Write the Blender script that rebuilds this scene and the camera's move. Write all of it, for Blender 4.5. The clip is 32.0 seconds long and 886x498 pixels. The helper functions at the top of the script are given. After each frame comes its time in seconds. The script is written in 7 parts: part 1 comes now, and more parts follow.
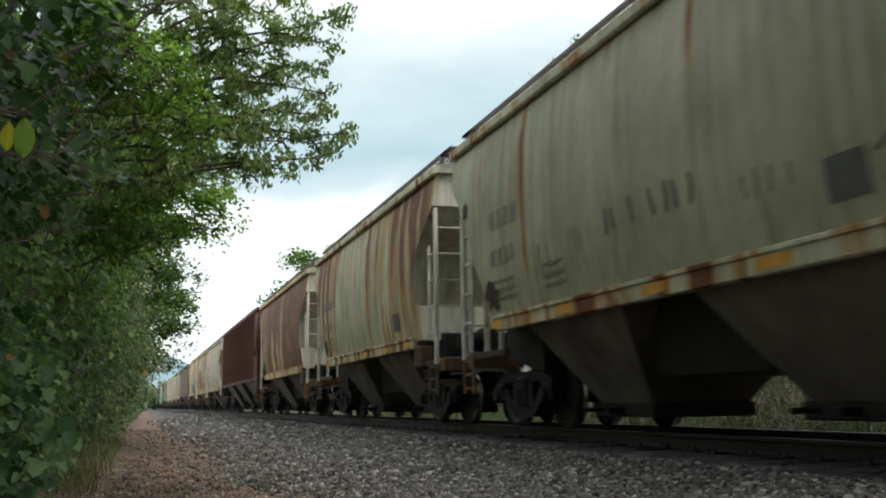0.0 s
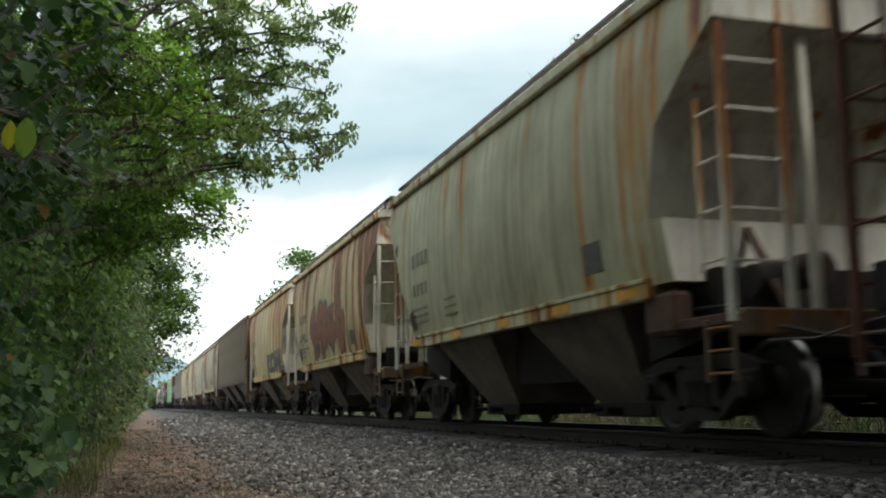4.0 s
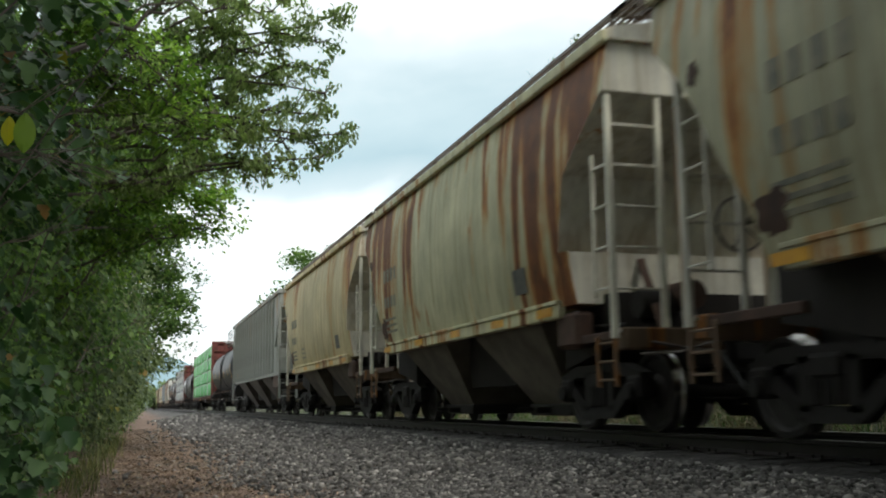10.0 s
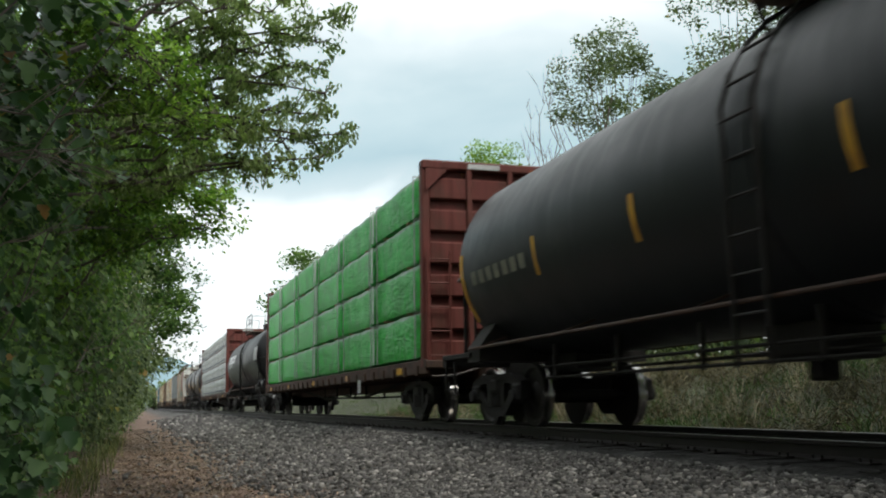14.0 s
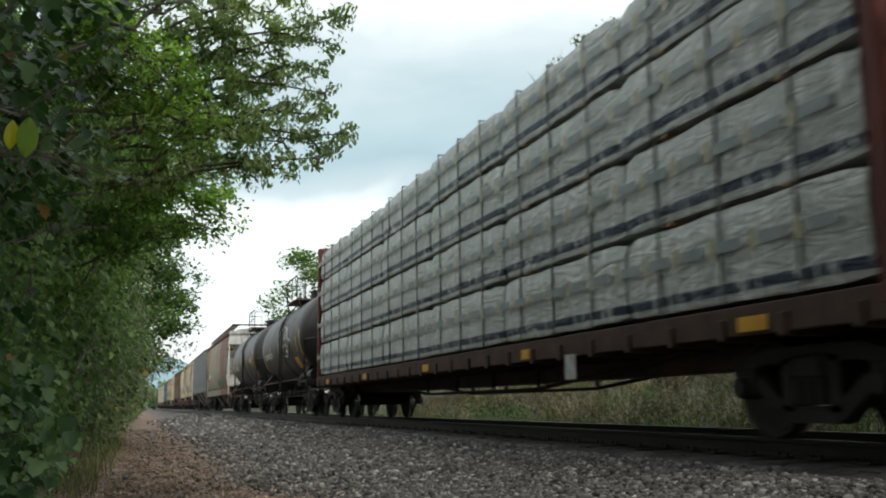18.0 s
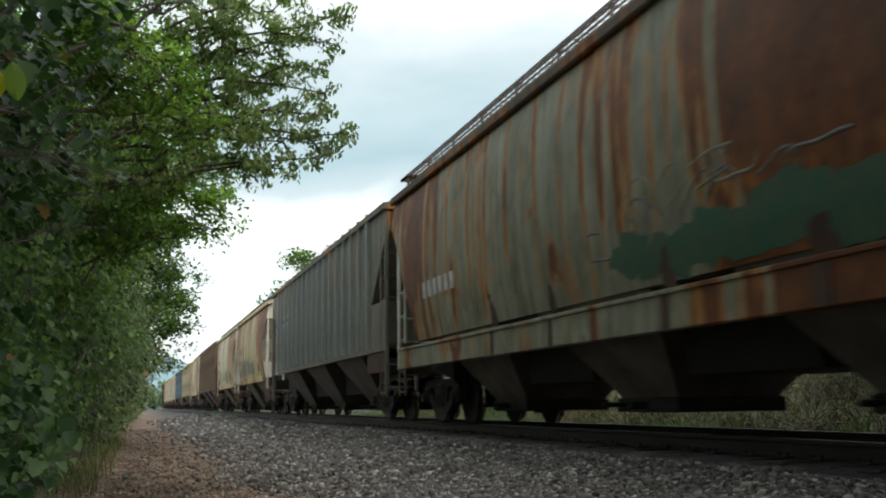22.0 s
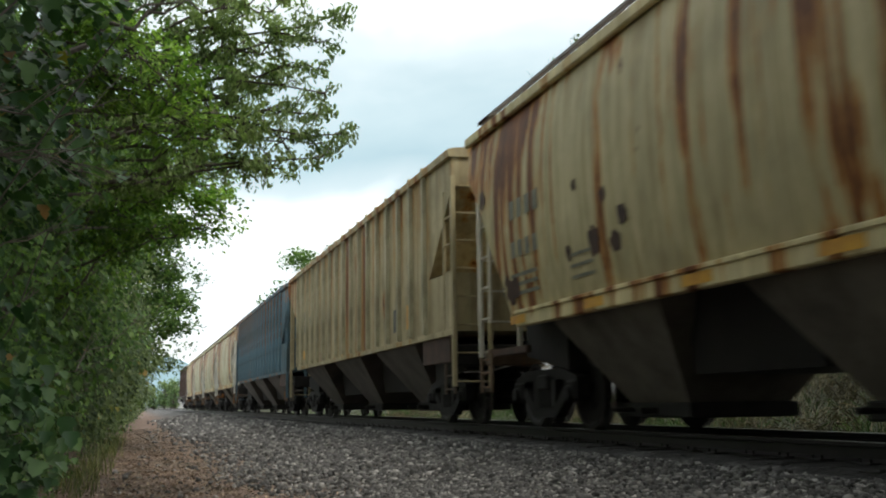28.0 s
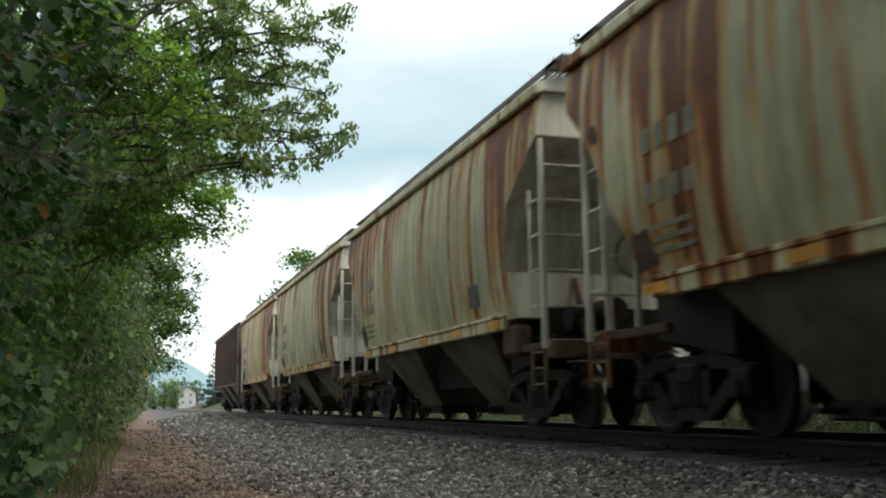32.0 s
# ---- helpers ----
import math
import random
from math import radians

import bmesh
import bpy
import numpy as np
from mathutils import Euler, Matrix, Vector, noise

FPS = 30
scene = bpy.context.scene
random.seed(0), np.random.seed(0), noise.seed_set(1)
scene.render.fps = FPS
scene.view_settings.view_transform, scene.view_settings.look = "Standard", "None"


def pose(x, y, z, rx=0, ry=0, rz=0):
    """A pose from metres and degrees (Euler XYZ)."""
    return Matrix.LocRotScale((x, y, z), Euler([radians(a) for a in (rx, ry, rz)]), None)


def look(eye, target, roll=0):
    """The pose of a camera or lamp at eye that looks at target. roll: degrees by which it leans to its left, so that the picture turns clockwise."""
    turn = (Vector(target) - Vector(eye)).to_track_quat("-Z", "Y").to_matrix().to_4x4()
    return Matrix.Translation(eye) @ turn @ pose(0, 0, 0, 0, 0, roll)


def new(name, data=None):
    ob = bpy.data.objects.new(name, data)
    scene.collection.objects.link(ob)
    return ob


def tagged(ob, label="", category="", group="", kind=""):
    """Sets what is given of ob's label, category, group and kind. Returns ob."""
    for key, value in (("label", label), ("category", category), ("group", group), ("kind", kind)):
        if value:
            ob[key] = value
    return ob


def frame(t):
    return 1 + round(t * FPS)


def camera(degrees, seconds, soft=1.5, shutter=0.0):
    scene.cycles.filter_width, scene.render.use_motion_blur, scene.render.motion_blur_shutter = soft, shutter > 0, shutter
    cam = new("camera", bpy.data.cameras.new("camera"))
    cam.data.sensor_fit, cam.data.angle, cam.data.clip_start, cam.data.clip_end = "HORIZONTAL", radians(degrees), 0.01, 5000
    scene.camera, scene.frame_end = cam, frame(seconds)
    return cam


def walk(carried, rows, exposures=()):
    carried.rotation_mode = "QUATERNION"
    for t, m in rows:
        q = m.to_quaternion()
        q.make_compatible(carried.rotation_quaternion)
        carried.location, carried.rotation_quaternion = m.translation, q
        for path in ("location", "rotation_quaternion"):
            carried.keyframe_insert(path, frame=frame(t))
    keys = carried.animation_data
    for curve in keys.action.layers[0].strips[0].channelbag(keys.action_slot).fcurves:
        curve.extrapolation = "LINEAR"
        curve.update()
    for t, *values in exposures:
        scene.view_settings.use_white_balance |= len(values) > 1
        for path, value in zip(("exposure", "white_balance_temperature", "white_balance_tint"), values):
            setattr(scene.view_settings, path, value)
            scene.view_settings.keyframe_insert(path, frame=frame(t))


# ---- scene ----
# World: the track runs along y, x is across it, z = 0 at the top of the rails.
TRACK_X = 6.4
SPEED = 13.5
R = math.radians

# camera on a tripod beside the line
cam = camera(48.76, 32.0, soft=2.0, shutter=0.26)
EYE = pose(0, 0, 0.35, 98.9905, 0.7583, -17.245)
walk(cam, [(0.0, EYE), (32.0, EYE)], exposures=[(0.0, -0.42), (8.0, -0.38), (12.0, -0.42), (17.0, -0.56), (20.0, -0.40), (23.0, -0.48), (26.0, -0.40), (32.0, -0.36)])


# ---------------------------------------------------------------- light
def make_world():
    """High overcast: bright white cloud, one blue-grey bank ahead over the line, paler variation elsewhere."""
    w = bpy.data.worlds.new("overcast_sky")
    scene.world = w
    w.use_nodes = True
    nt = w.node_tree
    nt.nodes.clear()
    ln = nt.links.new
    out = nt.nodes.new("ShaderNodeOutputWorld")
    bg = nt.nodes.new("ShaderNodeBackground")
    sky = nt.nodes.new("ShaderNodeTexSky")
    sky.sky_type = "NISHITA"
    sky.sun_disc = False
    sky.sun_elevation = R(57)
    sky.sun_rotation = R(158)
    tc = nt.nodes.new("ShaderNodeTexCoord")
    mp = nt.nodes.new("ShaderNodeMapping")
    mp.inputs["Scale"].default_value = (1.5, 1.5, 3.6)
    n1 = nt.nodes.new("ShaderNodeTexNoise")
    n1.inputs["Scale"].default_value = 1.7
    n1.inputs["Detail"].default_value = 5
    n1.inputs["Roughness"].default_value = 0.52
    n1.inputs["Distortion"].default_value = 0.4
    ln(tc.outputs["Generated"], mp.inputs["Vector"])
    ln(mp.outputs["Vector"], n1.inputs["Vector"])
    # the bank: dark along its lower edge, paling upwards, with drifting borders
    sep = nt.nodes.new("ShaderNodeSeparateXYZ")
    ln(tc.outputs["Generated"], sep.inputs["Vector"])
    mad = nt.nodes.new("ShaderNodeMath")
    mad.operation = "MULTIPLY_ADD"
    mad.inputs[1].default_value = 0.16
    ln(n1.outputs["Fac"], mad.inputs[0])
    ln(sep.outputs["Z"], mad.inputs[2])
    white = (1.9, 1.95, 1.92)
    rise = ramp_of(nt, mad.outputs["Value"], [(0.270, white), (0.295, (1.1, 1.28, 1.31)), (0.325, (0.80, 1.05, 1.12)), (0.39, (0.95, 1.17, 1.22)), (0.445, (1.28, 1.42, 1.44)), (0.50, white)])
    ahead = nt.nodes.new("ShaderNodeMapRange")
    ahead.inputs["From Min"].default_value, ahead.inputs["From Max"].default_value = 0.45, 0.8
    ln(sep.outputs["Y"], ahead.inputs["Value"])
    bank = mixed(nt, ahead.outputs["Result"], white, rise)
    broad = ramp_of(nt, n1.outputs["Fac"], [(0.36, (0.92, 0.97, 1.0)), (0.62, (1.08, 1.09, 1.10))])
    cloud = mixed(nt, 1.0, bank, broad, "MULTIPLY")
    sc = nt.nodes.new("ShaderNodeVectorMath")
    sc.operation = "SCALE"
    sc.inputs["Scale"].default_value = 0.10
    ln(sky.outputs["Color"], sc.inputs[0])
    ln(mixed(nt, 0.88, sc.outputs["Vector"], cloud), bg.inputs["Color"])
    bg.inputs["Strength"].default_value = 1.0
    ln(bg.outputs["Background"], out.inputs["Surface"])


# ---------------------------------------------------------------- materials
def nodes_of(name):
    m = bpy.data.materials.new(name)
    m.use_nodes = True
    nt = m.node_tree
    return m, nt, nt.nodes["Principled BSDF"], nt.links.new


def add(nt, kind, **inputs):
    n = nt.nodes.new(kind)
    for k, v in inputs.items():
        n.inputs[k].default_value = v
    return n


def coords(nt, scale=(1, 1, 1), loc=(0, 0, 0), per_object=False):
    tc = nt.nodes.new("ShaderNodeTexCoord")
    mp = nt.nodes.new("ShaderNodeMapping")
    mp.inputs["Scale"].default_value = scale
    mp.inputs["Location"].default_value = loc
    src = tc.outputs["Object"]
    if per_object:
        info = nt.nodes.new("ShaderNodeObjectInfo")
        mul = nt.nodes.new("ShaderNodeVectorMath")
        mul.operation = "MULTIPLY_ADD"
        mul.inputs[1].default_value = (37, 23, 11)
        nt.links.new(info.outputs["Random"], mul.inputs[0])
        nt.links.new(src, mul.inputs[2])
        src = mul.outputs["Vector"]
    nt.links.new(src, mp.inputs["Vector"])
    return mp.outputs["Vector"]


def ramp_of(nt, fac, stops):
    r = nt.nodes.new("ShaderNodeValToRGB")
    els = r.color_ramp.elements
    while len(els) < len(stops):
        els.new(0.5)
    for el, (p, c) in zip(els, stops):
        el.position = p
        el.color = c if len(c) == 4 else (*c, 1)
    nt.links.new(fac, r.inputs["Fac"])
    return r.outputs["Color"]


def mixed(nt, fac, a, b, blend="MIX"):
    m = nt.nodes.new("ShaderNodeMix")
    m.data_type = "RGBA"
    m.blend_type = blend
    for sock, val in ((m.inputs["Factor"], fac), (m.inputs["A"], a), (m.inputs["B"], b)):
        if isinstance(val, bpy.types.NodeSocket):
            nt.links.new(val, sock)
        elif isinstance(val, (int, float)):
            sock.default_value = val
        else:
            sock.default_value = (*val, 1) if len(val) == 3 else val
    return m.outputs["Result"]


def bump_to(nt, bsdf, height, strength=0.3, distance=0.01):
    b = nt.nodes.new("ShaderNodeBump")
    b.inputs["Strength"].default_value = strength
    b.inputs["Distance"].default_value = distance
    nt.links.new(height, b.inputs["Height"])
    nt.links.new(b.outputs["Normal"], bsdf.inputs["Normal"])


def plain(name, col, col2=None, rough=0.6, metal=0.0, scale=3.0, bump=0.15, stretch=(1, 1, 1)):
    """Two-tone surface with fine grain and slow stains."""
    m, nt, b, ln = nodes_of(name)
    v = coords(nt, stretch, per_object=True)
    n = add(nt, "ShaderNodeTexNoise", Scale=scale, Detail=6.0, Roughness=0.62)
    ln(v, n.inputs["Vector"])
    col2 = col2 or tuple(c * 0.6 for c in col)
    ln(ramp_of(nt, n.outputs["Fac"], [(0.32, col2), (0.66, col)]), b.inputs["Base Color"])
    b.inputs["Roughness"].default_value = rough
    b.inputs["Metallic"].default_value = metal
    f = add(nt, "ShaderNodeTexNoise", Scale=scale * 14, Detail=3.0)
    ln(v, f.inputs["Vector"])
    bump_to(nt, b, f.outputs["Fac"], bump, 0.004)
    return m


RUST_DARK = (0.072, 0.025, 0.013)
RUST = (0.165, 0.058, 0.020)
ORANGE = (0.40, 0.165, 0.040)
OCHRE = (0.40, 0.225, 0.065)


def summed(nt, a, b, factor=1.0):
    """a + factor * b, of two sockets."""
    m = nt.nodes.new("ShaderNodeMath")
    m.operation = "MULTIPLY_ADD"
    m.inputs[1].default_value = factor
    nt.links.new(b, m.inputs[0])
    nt.links.new(a, m.inputs[2])
    return m.outputs["Value"]


def weathered(name, base, seed, rust=0.5, ochre=0.5, big=0.3, dirt=0.4, rough=0.55, ends=None, top=3.0):
    """Old car paint: run-off streaks of ochre and rust from the eaves, rusted patches, grime."""
    m, nt, b, ln = nodes_of(name)
    off = (seed * 1.7, seed * 3.31, seed * 0.77)
    sep = nt.nodes.new("ShaderNodeSeparateXYZ")
    ln(coords(nt), sep.inputs["Vector"])
    # slow fading of the paint
    v0 = coords(nt, (0.6, 0.6, 0.6), off)
    n0 = add(nt, "ShaderNodeTexNoise", Scale=1.3, Detail=5.0, Roughness=0.6)
    ln(v0, n0.inputs["Vector"])
    pale = tuple(min(1, c * 1.22 + 0.02) for c in base)
    dull = tuple(c * 0.78 for c in base)
    col = ramp_of(nt, n0.outputs["Fac"], [(0.3, dull), (0.55, base), (0.75, pale)])
    # panel seams and fine vertical washing
    n1 = add(nt, "ShaderNodeTexNoise", Scale=1.0, Detail=5.0, Roughness=0.62, Distortion=0.1)
    ln(coords(nt, (5.0, 6.5, 0.16), off), n1.inputs["Vector"])
    wash = ramp_of(nt, n1.outputs["Fac"], [(0.36, (0.78, 0.74, 0.66)), (0.5, (1.0, 1.0, 1.0)), (0.62, (1.10, 1.09, 1.04))])
    col = mixed(nt, 1.0, col, wash, "MULTIPLY")
    # ochre stains, longest under the eaves
    n2 = add(nt, "ShaderNodeTexNoise", Scale=1.0, Detail=5.0, Roughness=0.58, Distortion=0.18)
    ln(coords(nt, (2.6, 2.9, 0.10), (off[0] + 11, off[1] + 3, off[2])), n2.inputs["Vector"])
    runs = n2.outputs["Fac"]
    high = nt.nodes.new("ShaderNodeMapRange")
    high.inputs["From Min"].default_value, high.inputs["From Max"].default_value = top - 1.5, top + 1.5
    high.inputs["To Min"].default_value, high.inputs["To Max"].default_value = -0.065, 0.045
    ln(sep.outputs["Z"], high.inputs["Value"])
    runs = summed(nt, runs, high.outputs["Result"])
    gate = add(nt, "ShaderNodeTexNoise", Scale=1.0, Detail=2.0, Roughness=0.5)
    ln(coords(nt, (0.3, 0.42, 0.12), (off[0] + 6, off[1] + 21, off[2])), gate.inputs["Vector"])
    lift = nt.nodes.new("ShaderNodeMapRange")
    lift.inputs["From Min"].default_value, lift.inputs["From Max"].default_value = 0.3, 0.7
    lift.inputs["To Min"].default_value, lift.inputs["To Max"].default_value = -0.10, 0.08
    ln(gate.outputs["Fac"], lift.inputs["Value"])
    runs = summed(nt, runs, lift.outputs["Result"])
    reach = ends[4] if ends and len(ends) > 4 else -3.2
    if ends:
        # rust gathers at the car's ends: (leading, trailing end along the car, amount)
        for y, d, amt in ((ends[0], 4.0, ends[2]), (ends[1], reach, ends[3])):
            mr = nt.nodes.new("ShaderNodeMapRange")
            mr.inputs["From Min"].default_value, mr.inputs["From Max"].default_value = y + d, y + 0.5 * d
            mr.inputs["To Min"].default_value, mr.inputs["To Max"].default_value = 0.0, amt
            ln(sep.outputs["Y"], mr.inputs["Value"])
            runs = summed(nt, runs, mr.outputs["Result"])
    n4 = add(nt, "ShaderNodeTexNoise", Scale=2.6, Detail=7.0, Roughness=0.7)
    ln(coords(nt, (1, 1, 0.6), off), n4.inputs["Vector"])
    ragged = summed(nt, runs, n4.outputs["Fac"], 0.16)
    k = 0.742 - 0.17 * ochre
    fo = ramp_of(nt, ragged, [(k - 0.02, (0, 0, 0)), (k + 0.03, (0.72, 0.72, 0.72)), (k + 0.12, (0.9, 0.9, 0.9))])
    col = mixed(nt, fo, col, OCHRE)
    k = 0.755 - 0.17 * rust
    fo = ramp_of(nt, ragged, [(k, (0, 0, 0)), (k + 0.025, (0.8, 0.8, 0.8))])
    col = mixed(nt, fo, col, ORANGE)
    fr = ramp_of(nt, ragged, [(k + 0.025, (0, 0, 0)), (k + 0.06, (0.9, 0.9, 0.9)), (k + 0.16, (0.96, 0.96, 0.96))])
    n7 = add(nt, "ShaderNodeTexNoise", Scale=4.0, Detail=6.0, Roughness=0.7)
    ln(v0, n7.inputs["Vector"])
    rustcol = ramp_of(nt, n7.outputs["Fac"], [(0.35, RUST_DARK), (0.58, RUST), (0.72, (0.22, 0.075, 0.02))])
    col = mixed(nt, fr, col, rustcol)
    # broad rusted fields with orange fringes
    n3 = add(nt, "ShaderNodeTexNoise", Scale=1.25, Detail=8.0, Roughness=0.63, Distortion=0.4)
    ln(coords(nt, (0.5, 0.6, 0.30), (off[0] + 2, off[1] + 4, off[2] + 3)), n3.inputs["Vector"])
    k = 0.74 - 0.26 * big
    col = mixed(nt, ramp_of(nt, n3.outputs["Fac"], [(k - 0.03, (0, 0, 0)), (k + 0.01, (0.75, 0.75, 0.75))]), col, ORANGE)
    col = mixed(nt, ramp_of(nt, n3.outputs["Fac"], [(k, (0, 0, 0)), (k + 0.04, (0.94, 0.94, 0.94))]), col, rustcol)
    # scattered small rust spots
    n8 = add(nt, "ShaderNodeTexNoise", Scale=1.0, Detail=3.0, Roughness=0.6)
    ln(coords(nt, (3.0, 3.4, 1.9), (off[0] + 8, off[1], off[2] + 1)), n8.inputs["Vector"])
    k = 0.76 - 0.06 * rust
    col = mixed(nt, ramp_of(nt, n8.outputs["Fac"], [(k, (0, 0, 0)), (k + 0.03, (0.9, 0.9, 0.9))]), col, RUST_DARK)
    # grime film
    n5 = add(nt, "ShaderNodeTexNoise", Scale=2.6, Detail=7.0, Roughness=0.72)
    ln(coords(nt, (1, 1, 0.5), off), n5.inputs["Vector"])
    fd = ramp_of(nt, n5.outputs["Fac"], [(0.45, (0, 0, 0)), (0.75, (dirt * 0.75,) * 3)])
    col = mixed(nt, fd, col, (0.055, 0.048, 0.034))
    ln(col, b.inputs["Base Color"])
    b.inputs["Roughness"].default_value = rough
    b.inputs["Specular IOR Level"].default_value = 0.16
    n6 = add(nt, "ShaderNodeTexNoise", Scale=1.7, Detail=4.0)
    ln(coords(nt, (1, 1, 0.7), off), n6.inputs["Vector"])
    bump_to(nt, b, n6.outputs["Fac"], 0.35, 0.03)
    return m


make_world()
sun_data = bpy.data.lights.new("sun", "SUN")
sun_data.energy = 2.8
sun_data.angle = R(18)
sun_data.color = (1.0, 0.95, 0.86)
sun = new("sun", sun_data)
sun.matrix_world = look((9, -22, 36), (0, 0, 0))

M_RAIL = plain("rail_steel", (0.022, 0.017, 0.015), (0.011, 0.009, 0.008), 0.5, 0.3)
M_RAILTOP = plain("rail_head_steel", (0.35, 0.34, 0.33), (0.2, 0.19, 0.18), 0.28, 0.9)
M_TIE = plain("creosoted_wood", (0.018, 0.015, 0.013), (0.009, 0.008, 0.007), 0.85, 0, 5, 0.5, (1, 6, 1))
M_TRUCK = plain("grimy_cast_steel", (0.013, 0.011, 0.010), (0.006, 0.005, 0.005), 0.75, 0.1, 4)
M_WHEEL = plain("wheel_steel", (0.022, 0.018, 0.016), (0.010, 0.009, 0.008), 0.65, 0.2, 4)
M_TREAD = plain("polished_tread", (0.50, 0.49, 0.47), (0.34, 0.33, 0.32), 0.22, 1.0, 3, 0.02)
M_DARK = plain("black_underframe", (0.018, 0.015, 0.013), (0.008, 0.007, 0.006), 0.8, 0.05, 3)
M_BROWN = plain("rusty_underframe", (0.085, 0.045, 0.03), (0.035, 0.022, 0.017), 0.8, 0.05, 3)
M_GRATE = plain("galvanised_grating", (0.19, 0.175, 0.16), (0.09, 0.07, 0.06), 0.6, 0.35, 5)
M_YELLOW = plain("yellow_reflector", (0.72, 0.40, 0.03), (0.45, 0.2, 0.03), 0.45, 0, 3)
M_LETTER = plain("faded_black_stencil", (0.07, 0.075, 0.07), (0.13, 0.13, 0.115), 0.7, 0, 6)
M_FADED = plain("worn_grey_stencil", (0.13, 0.135, 0.11), (0.26, 0.25, 0.18), 0.7, 0, 5)
M_LETTERW = plain("faded_white_stencil", (0.55, 0.56, 0.55), (0.28, 0.29, 0.29), 0.6, 0, 6)
# bay grime, deepened to put the shade under the cars into the colour
M_BAY = plain("grimy_shaded_bay_paint", (0.15, 0.13, 0.10), (0.055, 0.045, 0.036), 0.8, 0, 1.4, 0.3)
M_BAYDARK = plain("dark_shaded_bay_paint", (0.11, 0.092, 0.08), (0.05, 0.042, 0.036), 0.85, 0, 1.4, 0.3)
def tank_paint(name, base, sky_tone, seed):
    """Black tank paint, paled along the top to paint in sky light, with run-off streaks and scuffs."""
    m, nt, b, ln = nodes_of(name)
    n = add(nt, "ShaderNodeTexNoise", Scale=1.1, Detail=6.0, Roughness=0.65)
    ln(coords(nt, (1, 1, 1), (seed, seed * 2, 0)), n.inputs["Vector"])
    col = ramp_of(nt, n.outputs["Fac"], [(0.3, tuple(c * 0.5 for c in base)), (0.7, base)])
    r_ = add(nt, "ShaderNodeTexNoise", Scale=1.0, Detail=6.0, Roughness=0.65, Distortion=0.4)
    ln(coords(nt, (1.0, 3.6, 0.35), (seed, seed, seed)), r_.inputs["Vector"])
    sep = nt.nodes.new("ShaderNodeSeparateXYZ")
    ln(coords(nt), sep.inputs["Vector"])
    # the pale tone grows with height, as sky light on the tank's top
    h = nt.nodes.new("ShaderNodeMapRange")
    h.inputs["From Min"].default_value, h.inputs["From Max"].default_value = 1.8, 4.1
    h.inputs["To Min"].default_value, h.inputs["To Max"].default_value = -0.22, 0.16
    ln(sep.outputs["Z"], h.inputs["Value"])
    f = ramp_of(nt, summed(nt, r_.outputs["Fac"], h.outputs["Result"]), [(0.46, (0, 0, 0)), (0.72, (0.75, 0.75, 0.75))])
    col = mixed(nt, f, col, sky_tone)
    sc = add(nt, "ShaderNodeTexNoise", Scale=3.2, Detail=8.0, Roughness=0.75)
    ln(coords(nt, (1, 0.7, 1.4), (seed * 3, 0, seed)), sc.inputs["Vector"])
    col = mixed(nt, ramp_of(nt, sc.outputs["Fac"], [(0.62, (0, 0, 0)), (0.70, (0.35, 0.35, 0.35))]), col, (0.055, 0.042, 0.032))
    ln(col, b.inputs["Base Color"])
    ln(ramp_of(nt, n.outputs["Fac"], [(0.3, (0.36, 0.36, 0.36)), (0.7, (0.55, 0.55, 0.55))]), b.inputs["Roughness"])
    b.inputs["Specular IOR Level"].default_value = 0.28
    bump_to(nt, b, n.outputs["Fac"], 0.15, 0.03)
    return m


M_TANK = tank_paint("black_tank_paint", (0.013, 0.014, 0.016), (0.042, 0.036, 0.031), 1.3)
M_TANKTOP = tank_paint("sky_lit_black_paint", (0.020, 0.021, 0.023), (0.085, 0.078, 0.072), 8.7)
M_TANKTOP.node_tree.nodes["Principled BSDF"].inputs["Specular IOR Level"].default_value = 0.5
M_PLATFORM = plain("rusted_platform_steel", (0.20, 0.145, 0.11), (0.10, 0.07, 0.055), 0.75, 0.1, 2.5)
M_TANKGREY = tank_paint("sky_lit_greyed_paint", (0.022, 0.026, 0.029), (0.062, 0.066, 0.066), 5.1)
M_BULK = weathered("oxide_red_paint", (0.15, 0.048, 0.042), 3.3, 0.25, 0.0, 0.15, 0.8)
M_TAPE = plain("white_tape", (0.62, 0.70, 0.64), (0.45, 0.58, 0.48), 0.4, 0, 5)
M_HOSE = plain("black_rubber", (0.02, 0.02, 0.02), None, 0.6)
M_LUMBER = plain("sawn_softwood", (0.42, 0.28, 0.15), (0.28, 0.17, 0.09), 0.75, 0, 4, 0.4, (4, 0.4, 8))


